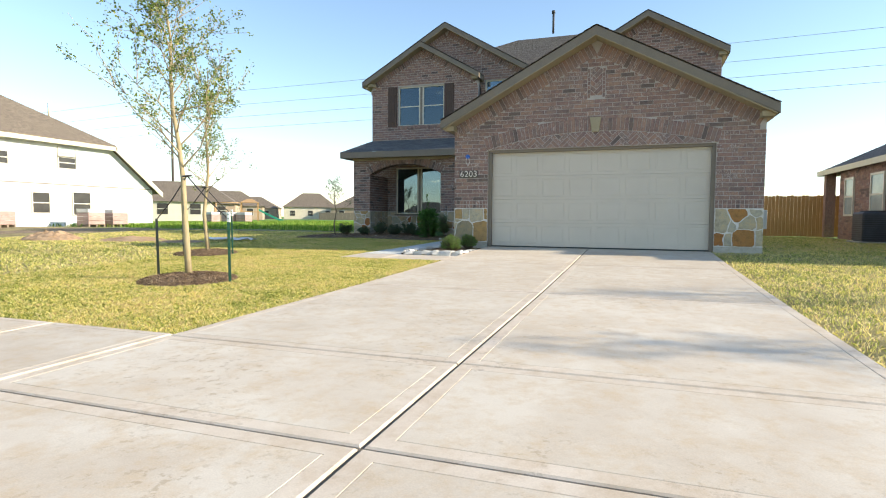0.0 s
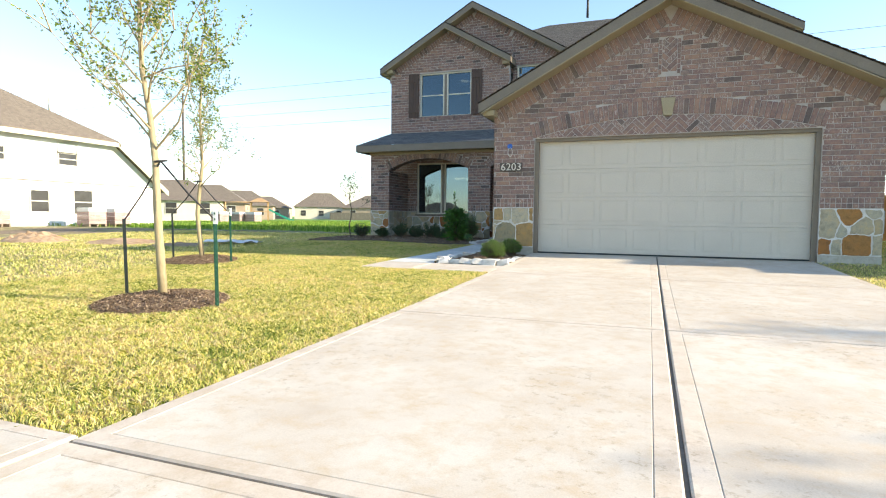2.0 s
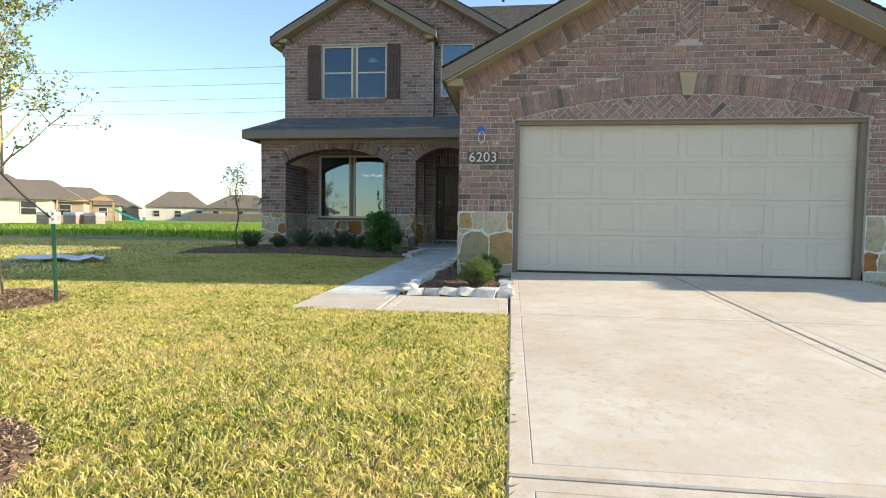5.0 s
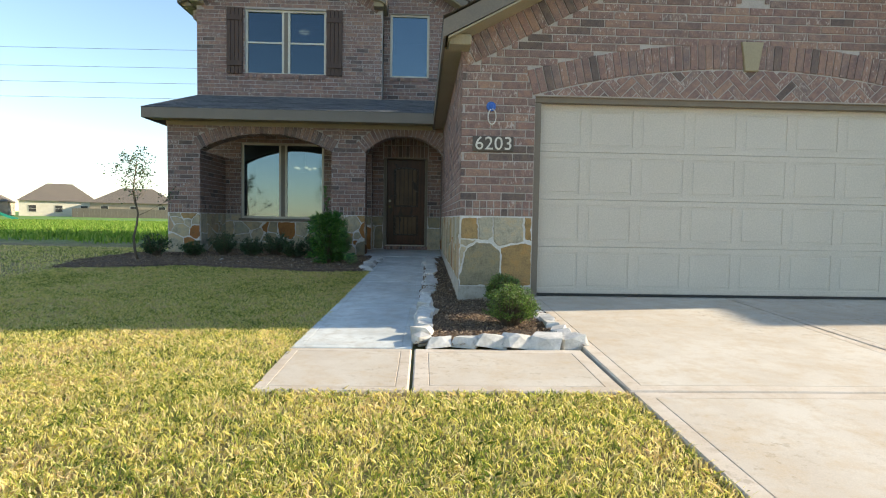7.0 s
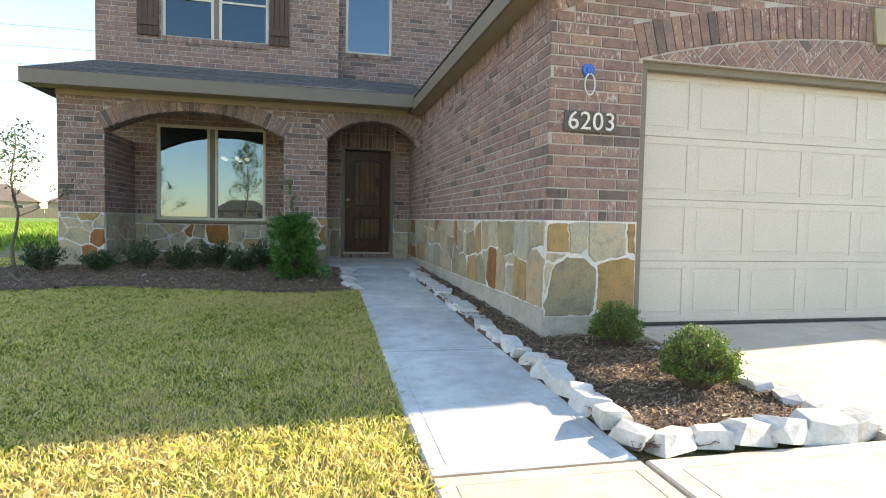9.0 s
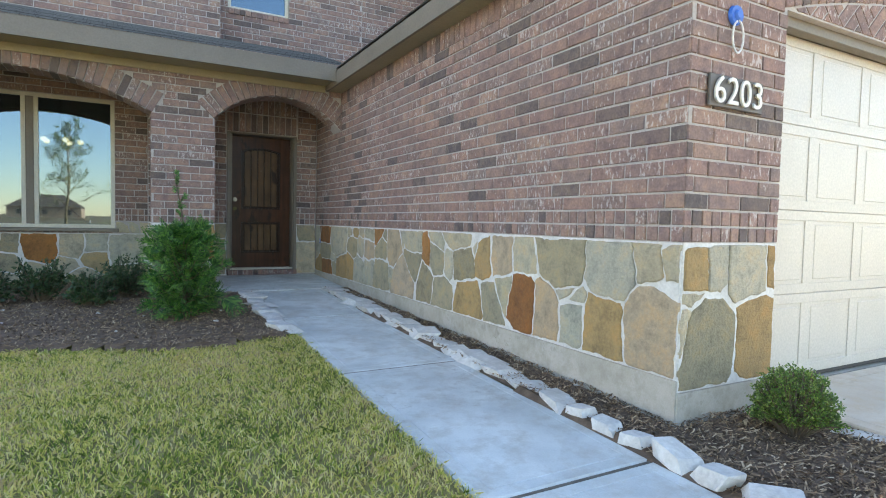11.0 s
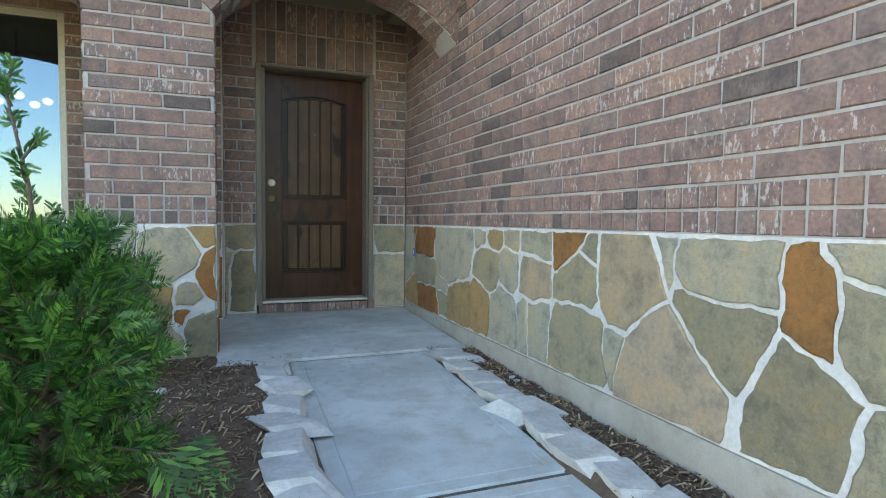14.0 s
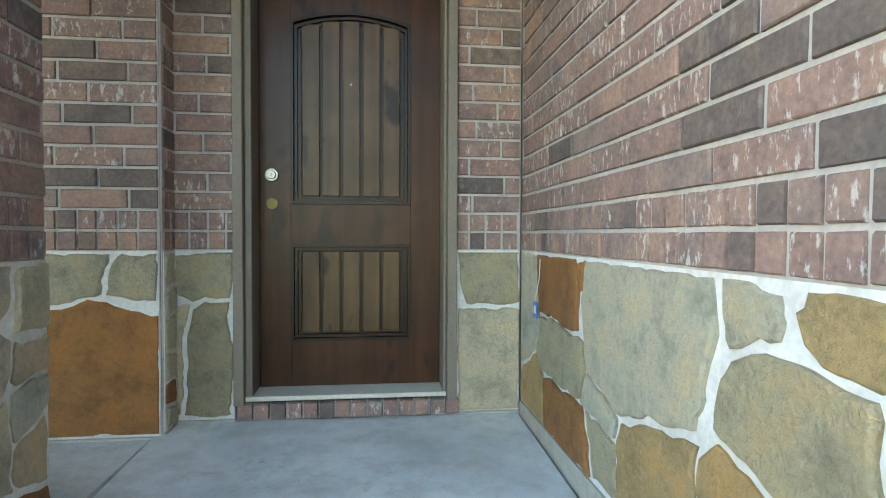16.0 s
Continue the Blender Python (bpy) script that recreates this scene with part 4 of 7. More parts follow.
# ---- roofs ----
def shingle_courses(bm, a, b, c, d, step=0.14, mat=0):
    """Overlapping courses from the eave a-b up to the top edge d-c."""
    a, b, c, d = map(Vector, (a, b, c, d))
    n = max(2, round(((d - a).length) / step))
    nrm = (b - a).cross(d - a).normalized()
    if nrm.z < 0:
        nrm = -nrm
    for k in range(n):
        t0, t1 = k / n, (k + 1.15) / n
        p = [a.lerp(d, t0) + nrm * 0.012, b.lerp(c, t0) + nrm * 0.012, b.lerp(c, min(1, t1)), a.lerp(d, min(1, t1))]
        q = [a.lerp(d, t0), b.lerp(c, t0)]
        v = [bm.verts.new(x) for x in p + q]
        f = bm.faces.new(v[:4])
        g = bm.faces.new((v[4], v[5], v[1], v[0]))
        f.material_index = g.material_index = mat
    return bm


def gable_roof(name, label, cx, half, apex, slope, y0, y1, fascia=0.19, wall_half=None):
    """A pitched roof whose ridge runs away from the street: shingles, raking boards, eaves boards and soffits."""
    rf = thing(name, label, "roof", kind="structure")
    ez = apex - half * slope
    bm = bmesh.new()
    for s in (-1, 1):
        shingle_courses(bm, (cx + s * half, y0 - 0.03, ez + 0.02), (cx + s * half, y1, ez + 0.02), (cx, y1, apex + 0.02), (cx, y0 - 0.03, apex + 0.02))
    part("shingles", bm, SHINGLE, rf)
    for s in (-1, 1):
        bm = bmesh.new()
        poly = [(cx, apex), (cx + s * half, ez), (cx + s * half, ez - fascia * 0.95), (cx, apex - fascia)]
        add_prism(bm, poly, y0, y0 + 0.03)
        part("raking_board", bm, TRIM, rf)
        bm = bmesh.new()
        poly = [(cx, apex - 0.03), (cx + s * (half - 0.02), ez - 0.03), (cx + s * (half - 0.02), ez - 0.07), (cx, apex - 0.07)]
        add_prism(bm, poly, y0 + 0.032, y1)
        part("deck", bm, TRIM_LIGHT, rf)
        bm = bmesh.new()
        poly = [(cx, apex - fascia + 0.012), (cx + s * half * 0.985, ez - fascia + 0.022), (cx + s * half * 0.985, ez - fascia + 0.002), (cx, apex - fascia - 0.012)]
        add_prism(bm, poly, y0 + 0.004, y0 + 0.42)
        part("soffit", bm, TRIM_LIGHT, rf)
        e = cx + s * half
        part("eaves_board", box(min(e, e - s * 0.03), max(e, e - s * 0.03), y0 + 0.034, y1, ez - 0.18, ez - 0.002), TRIM, rf)
        part("eaves_soffit", box(min(e - s * 0.032, e - s * 0.36), max(e - s * 0.032, e - s * 0.36), y0 + 0.43, y1, ez - 0.178, ez - 0.15), TRIM_LIGHT, rf)
        part("cornice_return", box(min(e - s * 0.07, e - s * 0.30), max(e - s * 0.07, e - s * 0.30), y0 + 0.10, y0 + 0.36, ez - fascia - 0.03, ez - fascia + 0.08, 0.006), TRIM_LIGHT, rf)
    return rf


gable_roof("roof_garage", "brown shingled garage roof with wide taupe raking boards", -1.06, 3.50, 5.25, 0.527, 11.74, 19.6)
gable_roof("roof_front_gable", "brown shingled roof over the front gable", -7.92, 2.27, 7.67, 0.571, 18.85, 24.0, 0.17)
gable_roof("roof_back_gable", "brown shingled roof behind the front gable", -7.09, 3.43, 8.39, 0.58, 19.25, 25.0, 0.17)
gable_roof("roof_right_gable", "brown shingled roof above the garage", 0.017, 2.42, 7.83, 0.563, 18.65, 25.0, 0.17)
rf = thing("roof_main", "brown shingled main hip roof", "roof", kind="structure")
bm = bmesh.new()
E0, E1, EY0, EY1, RZ = -10.4, 2.5, 19.7, 31.4, 9.45
ra, rb = (-5.6, 25.5, RZ), (-2.2, 25.5, RZ)
shingle_courses(bm, (E0, EY0, 6.42), (E1, EY0, 6.42), rb, ra)
shingle_courses(bm, (E0, EY1, 6.42), (E1, EY1, 6.42), rb, ra)
shingle_courses(bm, (E0, EY1, 6.42), (E0, EY0, 6.42), ra, ra)
shingle_courses(bm, (E1, EY0, 6.42), (E1, EY1, 6.42), rb, rb)
part("shingles", bm, SHINGLE, rf)
bm = bmesh.new()
add_tube(bm, [(-4.0, 25.5, 9.6), (-4.0, 25.5, 10.55)], [0.05, 0.05], 8)
add_tube(bm, [(-4.0, 25.5, 10.5), (-4.0, 25.5, 10.62)], [0.085, 0.07], 8)
part("vent_pipe", bm, BLACK, rf, "black roof vent pipe")

pr = thing("roof_porch", "low dark shingled porch roof with a taupe fascia", "roof", kind="structure")
bm = bmesh.new()
shingle_courses(bm, (-10.42, 17.33, 3.475), (-4.3, 17.33, 3.475), (-4.3, 19.22, 4.12), (-10.04, 19.22, 4.12))
shingle_courses(bm, (-10.42, 19.6, 3.475), (-10.42, 17.33, 3.475), (-10.04, 19.22, 4.12), (-10.04, 19.6, 4.12))
part("shingles", bm, DARK_SHINGLE, pr)
bm = bmesh.new()
add_prism(bm, [(-10.40, 3.45), (-4.3, 3.45), (-4.3, 3.42), (-10.40, 3.42)], 17.36, 19.2)
part("deck", bm, TRIM, pr)
part("fascia", box(-10.42, -4.56, 17.33, 17.36, 3.265, 3.47), TRIM, pr)
part("fascia_end", box(-10.42, -10.39, 17.362, 19.6, 3.265, 3.47), TRIM, pr)
part("soffit", box(-10.38, -4.57, 17.362, 17.80, 3.29, 3.315), TRIM_LIGHT, pr)
part("frieze", box(-10.12, -4.58, 17.765, 17.797, 3.20, 3.288), TRIM_LIGHT, pr)


# ---- garage door ----
gd = thing("garage_door", "closed cream sectional garage door with recessed panels", "garage door", pose(-1.06, 12.28, 0.49))
ROW_H, COLS = 2.19 / 4, 8
cw = 4.88 / COLS
for r in range(4):
    z0, z1 = r * ROW_H + 0.001, (r + 1) * ROW_H - 0.001
    bm = bmesh.new()
    add_box(bm, -2.44, 2.44, 0.006, 0.05, z0, z1)
    # rails and stiles stand proud round each sunken panel with a raised field
    add_box(bm, -2.44, 2.44, 0, 0.006, z0, z0 + 0.065, 0.004)
    add_box(bm, -2.44, 2.44, 0, 0.006, z1 - 0.065, z1, 0.004)
    for c in range(COLS + 1):
        a = -2.44 + c * cw
        add_box(bm, max(-2.44, a - 0.05), min(2.44, a + 0.05), 0.0005, 0.0065, z0 + 0.06, z1 - 0.06, 0.004)
    for c in range(COLS):
        a = -2.44 + c * cw
        add_box(bm, a + 0.075, a + cw - 0.075, 0.002, 0.012, z0 + 0.09, z1 - 0.09, 0.004)
    part("door_section", bm, DOOR_PAINT, gd)
part("bottom_seal", box(-2.44, 2.44, 0.0, 0.045, -0.025, 0.0), BLACK, gd, "black rubber bottom seal")
for s in (-1, 1):
    bm = bmesh.new()
    add_box(bm, min(s * 2.43, s * 2.475), max(s * 2.43, s * 2.475), -0.02, 0.02, -0.03, 2.20, 0.003)
    part("stop_moulding", bm, TRIM_LIGHT, gd, "tan painted stop moulding")
gt = thing("garage_door_trim", "taupe painted casing round the garage door", "door trim", kind="structure")
for x0, x1, z0, z1 in ((-3.505, -3.42, 0.42, 2.67), (1.30, 1.385, 0.42, 2.67), (-3.505, 1.385, 2.672, 2.74)):
    part("casing", box(x0, x1, 12.185, 12.262, z0, z1, 0.004), TRIM, gt)
part("threshold_gap", box(-3.5, 1.38, 12.25, 12.4, 0.40, 0.456), FOUNDATION, gt)


# ---- front door ----
def wood_material(name, stops, along=0.5):
    m, n, l, b = material(name, 0.34)
    co = place(n, l, (9, 9, along))
    g = noise_out(n, l, co, 2.2, 5, 0.5)
    cloud = noise_out(n, l, place(n, l), 3.5, 3)
    knots = noise_out(n, l, place(n, l, (1, 1, 0.55)), 6, 3)
    c = ramp(n, l, g, stops)
    c = mix(n, l, 0.7, c, ramp(n, l, cloud, [(0.3, (0.6, 0.55, 0.5)), (0.7, (1.35, 1.35, 1.35))]), "MULTIPLY")
    c = mix(n, l, ramp(n, l, knots, [(0.57, (0, 0, 0)), (0.66, (0.9, 0.9, 0.9))]), c, (0.014, 0.007, 0.004))
    l.new(c, b.inputs["Base Color"])
    bump(n, l, b, g, 0.15, 0.003)
    b.inputs["Specular IOR Level"].default_value = 0.24
    return m


WOOD = wood_material("dark_stained_wood", [(0.2, (0.030, 0.0105, 0.0045)), (0.8, (0.080, 0.029, 0.012))])
PLANK_WOOD = wood_material("stained_plank", [(0.2, (0.060, 0.032, 0.014)), (0.8, (0.125, 0.070, 0.032))])
GLAZED = wood_material("dark_glazed_moulding", [(0.2, (0.010, 0.004, 0.002)), (0.8, (0.036, 0.014, 0.006))])
STEEL = simple("satin_nickel", (0.17, 0.165, 0.15), (0.24, 0.23, 0.21), 20, 0.3, 0.02, 1.0)
BRASS = simple("brass_bore", (0.08, 0.07, 0.03), (0.13, 0.11, 0.045), 20, 0.4, 0.02, 1.0)
fd = thing("front_door", "closed dark-stained knotty wood front door with plank panels", "door", pose(-5.60, 19.22, 0.695))
DW, DH = 0.888, 2.02
part("backing", box(0.10, DW - 0.10, 0.034, 0.046, 0.15, DH - 0.12), GLAZED, fd)
UP0, UP1, LO0, LO1, PA, PB = 0.905, 1.80, 0.225, 0.705, 0.15, DW - 0.15
ARCH = 0.05


def door_arc(a, b, z, n=9, rise=ARCH):
    return [(a + (b - a) * i / n, z + rise * (1 - (2 * i / n - 1) ** 2)) for i in range(n + 1)]


part("stile", box(0, PA, 0, 0.04, 0, DH, 0.002), WOOD, fd)
part("stile", box(PB, DW, 0, 0.04, 0, DH, 0.002), WOOD, fd)
part("bottom_rail", box(PA, PB, 0.0005, 0.04, 0, LO0, 0.001), WOOD, fd)
part("lock_rail", box(PA, PB, 0.0005, 0.04, LO1, UP0, 0.001), WOOD, fd)
bm = add_prism(bmesh.new(), [(PA, DH), (PB, DH)] + door_arc(PA, PB, UP1)[::-1], 0.0005, 0.04)
part("top_rail", bm, WOOD, fd)
for z0, z1, arched in ((LO0, LO1, False), (UP0, UP1, True)):
    # a stepped moulding frame round each panel
    for k, (w, y) in enumerate(((0.014, -0.014), (0.030, 0.008), (0.046, 0.024))):
        bm = bmesh.new()
        outer0 = 0.016 * k
        topo = door_arc(PA + outer0, PB - outer0, z1 - outer0) if arched else [(PA + outer0, z1 - outer0), (PB - outer0, z1 - outer0)]
        topi = door_arc(PA + w, PB - w, z1 - w) if arched else [(PA + w, z1 - w), (PB - w, z1 - w)]
        o = [(PB - outer0, z0 + outer0), (PA + outer0, z0 + outer0)] + topo
        i_ = [(PB - w, z0 + w), (PA + w, z0 + w)] + topi
        vo, vi = [bm.verts.new((u, y, z)) for u, z in o], [bm.verts.new((u, y, z)) for u, z in i_]
        wo, wi = [bm.verts.new((u, 0.036, z)) for u, z in o], [bm.verts.new((u, 0.036, z)) for u, z in i_]
        nn = len(o)
        for q in range(nn):
            r_ = (q + 1) % nn
            bm.faces.new((vo[q], vo[r_], vi[r_], vi[q]))
            bm.faces.new((wi[q], vi[q], vi[r_], wi[r_]))
            bm.faces.new((wo[q], wo[r_], vo[r_], vo[q]))
        part("panel_moulding", bm, GLAZED, fd)
    n = 5
    for i in range(n):
        a, b = PA + 0.045 + (PB - PA - 0.09) * i / n, PA + 0.045 + (PB - PA - 0.09) * (i + 1) / n
        zt = z1 - 0.045 + (ARCH * (1 - (2 * ((a + b) / 2 - PA) / (PB - PA) - 1) ** 2) if arched else 0)
        part("plank", box(a + 0.007, b - 0.007, 0.014, 0.034, z0 + 0.04, zt + 0.01, 0.003), PLANK_WOOD, fd)


def disc(bm, x, z, r0, r1, y0, y1, n=20):
    a = [bm.verts.new((x + r0 * math.cos(k * math.tau / n), y0, z + r0 * math.sin(k * math.tau / n))) for k in range(n)]
    b = [bm.verts.new((x + r1 * math.cos(k * math.tau / n), y1, z + r1 * math.sin(k * math.tau / n))) for k in range(n)]
    for k in range(n):
        bm.faces.new((a[k], b[k], b[(k + 1) % n], a[(k + 1) % n])).smooth = True
    bm.faces.new(b[::-1])
    return bm


bm = disc(bmesh.new(), 0.06, 1.045, 0.034, 0.030, 0.0, -0.012)
disc(bm, 0.06, 1.045, 0.022, 0.019, -0.012, -0.024)
part("deadbolt", bm, STEEL, fd, "round satin nickel deadbolt")
part("keyhole", box(0.058, 0.062, -0.0255, -0.0235, 1.037, 1.053), BLACK, fd)
part("lock_bore", disc(bmesh.new(), 0.06, 0.905, 0.028, 0.027, 0.0, -0.0015), BRASS, fd, "open brass-lined lock bore")
part("peephole", disc(bmesh.new(), DW / 2, 1.50, 0.008, 0.006, 0.012, 0.004, 10), STEEL, fd)
fr = thing("front_door_frame", "taupe painted wooden frame of the front door", "door frame", kind="structure")
for x0, x1, y0, y1, z0, z1 in ((-5.68, -5.635, 19.02, 19.10, 0.66, 2.745), (-5.634, -5.603, 19.06, 19.28, 0.66, 2.72), (-4.695, -4.65, 19.02, 19.10, 0.66, 2.745), (-4.711, -4.696, 19.06, 19.28, 0.66, 2.72),
                               (-5.634, -4.696, 19.02, 19.10, 2.722, 2.745), (-5.634, -4.696, 19.06, 19.28, 2.717, 2.721)):
    part("jamb", box(x0, x1, y0, y1, z0, z1, 0.003), TRIM, fr)
part("sill", box(-5.634, -4.696, 19.05, 19.24, 0.672, 0.694, 0.003), WHITE_FRAME, fr, "pale aluminium threshold")
step = tagged(part("door_step", box(-5.66, -4.64, 19.06, 19.25, 0.5, 0.66), MORTAR), "row of brown bricks under the threshold", "step", kind="structure")
for i in range(14):
    o = new("brick", BRICK_MESHES[i % 6])
    o.parent = step
    o.matrix_basis = pose(-5.67 + (i + 0.5) * 1.04 / 14, 19.03, 0.628) @ Matrix.Diagonal((1.04 / 14 - 0.01, 1, 0.072, 1))
    o.matrix_basis = pose(-5.67 + (i + 0.5) * 1.04 / 14, 19.03, 0.628) @ Matrix.Diagonal((1.04 / 14 - 0.01, 2.2, 0.072, 1))


# ---- windows ----
BLIND = simple("grey_blind", (0.20, 0.19, 0.17), (0.26, 0.25, 0.22), 3, 0.6, 0.02)
UPPER_GLASS = glass_material("coated_glass", (0.20, 0.25, 0.30), 1.9)


def window_unit(name, label, u0, u1, z0, z1, y, lights, hung=False, blinds=False, frame_mat=None, glass=GLASS):
    """A fixed or sash window: frame, sill, and each pane apart, with a dim room behind it."""
    fm = frame_mat or WHITE_FRAME
    w = thing(name, label, "window", kind="structure")
    t = 0.05
    for a, b, c, d in ((u0, u0 + t, z0, z1), (u1 - t, u1, z0, z1), (u0 + t, u1 - t, z1 - t, z1), (u0 + t, u1 - t, z0, z0 + t)):
        part("window_frame", box(a, b, y, y + 0.07, c, d, 0.004), fm, w)
    gap = 0.19
    width = (u1 - u0 - 2 * t - (lights - 1) * gap) / lights
    for k in range(lights):
        a = u0 + t + k * (width + gap)
        b = a + width
        if k:
            part("mullion", box(a - gap + t, a - t, y - 0.004, y + 0.072, z0 + t, z1 - t, 0.006), TRIM, w)
            for e in (a - gap, a - t):
                part("window_frame", box(e, e + t, y + 0.001, y + 0.07, z0 + t, z1 - t, 0.004), fm, w)
        rows = [(z0 + t, (z0 + z1) / 2 - 0.02), ((z0 + z1) / 2 + 0.02, z1 - t)] if hung else [(z0 + t, z1 - t)]
        if hung:
            part("meeting_rail", box(a, b, y + 0.012, y + 0.06, (z0 + z1) / 2 - 0.02, (z0 + z1) / 2 + 0.02, 0.003), fm, w)
        for i, (c, d) in enumerate(rows):
            p = part("pane", box(a, b, y + 0.035 + 0.012 * i, y + 0.041 + 0.012 * i, c, d), glass, w)
            p.visible_shadow = False
        if blinds:
            bm = bmesh.new()
            for j in range(int((z1 - z0 - 0.14) / 0.045)):
                z = z1 - 0.08 - j * 0.045
                r = bmesh.ops.create_cube(bm, size=1, matrix=pose((a + b) / 2, y + 0.14, z, 32, 0, 0) @ Matrix.Diagonal((b - a - 0.01, 0.045, 0.003, 1)))
            tagged(part("blind", bm, BLIND), "lowered cream slatted blind behind the glass", "blind")
    bm = bmesh.new()
    d = 3.2
    add_box(bm, u0 - 0.6, u1 + 0.6, y + d, y + d + 0.05, z0 - 0.9, z1 + 0.3)
    add_box(bm, u0 - 0.65, u0 - 0.6, y + 0.22, y + d, z0 - 0.9, z1 + 0.3)
    add_box(bm, u1 + 0.6, u1 + 0.65, y + 0.22, y + d, z0 - 0.9, z1 + 0.3)
    add_box(bm, u0 - 0.6, u1 + 0.6, y + 0.22, y + d, z0 - 0.95, z0 - 0.9)
    add_box(bm, u0 - 0.6, u1 + 0.6, y + 0.22, y + d, z1 + 0.3, z1 + 0.35)
    part("room_lining", bm, ROOM, w)
    return w


window_unit("window_1", "large two-light front window reflecting the sky", *W1, 19.36, 2)
part("window_sill", box(W1[0] - 0.05, W1[1] + 0.05, 19.27, 19.36, 1.22, 1.27, 0.006), TRIM, bpy.data.objects["window_1"])
window_unit("window_2", "upstairs paired sash window with blinds", *W2, 19.26, 2, True, True, None, UPPER_GLASS)
window_unit("window_3", "tall narrow upstairs window reflecting blue sky", *W3, 19.66, 1)
SHUTTER = simple("shutter_wood", (0.055, 0.030, 0.020), (0.085, 0.046, 0.030), 5, 0.6, 0.2, stretch=(6, 6, 0.6))
for u in (-9.17, -6.87):
    sh = thing("shutter", "dark brown board shutter beside the upstairs window", "shutter", pose(u, 19.18, 5.38), "window shutters")
    for k in range(4):
        part("board", box(-0.185 + k * 0.0925, -0.185 + (k + 1) * 0.0925 - 0.006, -0.025, 0.02, -0.75, 0.75, 0.004), SHUTTER, sh)
    for z in (-0.52, 0.52):
        part("batten", box(-0.18, 0.17, -0.05, -0.026, z - 0.06, z + 0.06, 0.005), SHUTTER, sh)

# ---- house number and the utility tag ----
PLAQUE = simple("plaque_bronze", (0.075, 0.058, 0.045), (0.10, 0.08, 0.062), 8, 0.5, 0.1)
PALE = simple("pale_numeral", (0.62, 0.58, 0.50), (0.7, 0.66, 0.58), 10, 0.5, 0.05)
pl = thing("house_number", "dark plaque with pale raised numerals 6203 on brick", "house number", pose(-3.965, 12.112, 2.185))
part("plaque", box(-0.235, 0.225, -0.004, 0.012, -0.085, 0.085, 0.004), PLAQUE, pl)
for k, ch in enumerate("6203"):
    cu = bpy.data.curves.new("numeral", "FONT")
    cu.body, cu.size, cu.extrude, cu.align_x, cu.align_y, cu.offset = ch, 0.205, 0.006, "CENTER", "CENTER", 0.0
    tmp = bpy.data.objects.new("tmp", cu)
    me = bpy.data.meshes.new_from_object(tmp)
    me.name = "numeral"
    bpy.data.objects.remove(tmp)
    me.materials.clear()
    me.materials.append(PALE)
    o = new("numeral", me)
    o.parent = pl
    o.matrix_basis = pose(-0.162 + k * 0.108, -0.013, -0.003, 90, 0, 0)
BLUE = simple("blue_plastic", (0.02, 0.10, 0.42), (0.03, 0.14, 0.5), 20, 0.4, 0.05)
CABLE = simple("white_cable", (0.6, 0.58, 0.54), (0.7, 0.68, 0.64), 20, 0.5, 0.05)
tg = thing("cable_box", "round blue plastic cover with a loose white cable loop", "cable cover", pose(-4.0, 12.125, 2.60))
part("cover", disc(disc(bmesh.new(), 0, 0, 0.055, 0.05, 0.0, -0.02, 12), 0, 0, 0.03, 0.02, -0.02, -0.035, 12), BLUE, tg)
bm = add_tube(bmesh.new(), [(0.01 + 0.045 * math.sin(a), -0.02, -0.115 + 0.085 * math.cos(a)) for a in np.linspace(0, 6.0, 18)], [0.006] * 18, 6)
part("cable", bm, CABLE, tg, "thin white cable loop")


# ---- planting beds ----
MULCH = simple("bark_mulch", (0.085, 0.054, 0.034), (0.18, 0.118, 0.076), 14, 0.95, 0.8, fine=90)
CHIP = leaf_material("bark_chip", [(0, (0.06, 0.037, 0.024)), (0.4, (0.17, 0.105, 0.06)), (0.75, (0.33, 0.215, 0.125)), (1, (0.55, 0.42, 0.28))], 0.9, 0.0)


def in_poly(x, y, poly):
    c = False
    for (x0, y0), (x1, y1) in zip(poly, poly[1:] + poly[:1]):
        if (y0 > y) != (y1 > y) and x < (x1 - x0) * (y - y0) / (y1 - y0) + x0:
            c = not c
    return c


def bed_edge(x):
    """The wavy front edge of the porch bed."""
    return 15.12 + 0.28 * math.sin((x + 5.2) * 1.35) - 0.10 * (x < -9) + 0.05 * math.sin(x * 4.1)


BED_A = [(x, bed_edge(x)) for x in np.linspace(-5.66, -10.6, 24)] + [(-10.9, 16.0), (-10.6, 17.9), (-9.47, 17.9), (-9.47, 19.3), (-6.65, 19.3), (-6.65, 17.85), (-5.99, 17.85), (-5.99, 17.58), (-5.61, 17.58)]
BED_B = [(-4.79, 9.97), (-3.50, 9.97), (-3.50, 11.7), (-3.70, 12.13), (-4.32, 12.13), (-4.30, 17.48), (-4.64, 17.48)]
BEDS = [BED_A, BED_B]
TREES = [(-5.93, 5.32, 0.62), (-8.75, 8.75, 0.62)]


def mound(x, y):
    """Height of the mulch over the lawn."""
    for tx, ty, r in TREES:
        d = math.hypot(x - tx, (y - ty) * 0.95) / r
        if d < 1:
            return 0.085 * (1 - d * d) ** 0.7 + 0.012 * noise.noise((x * 9, y * 9, 0))
    return 0.022 + 0.018 * noise.noise((x * 5, y * 5, 1.0))


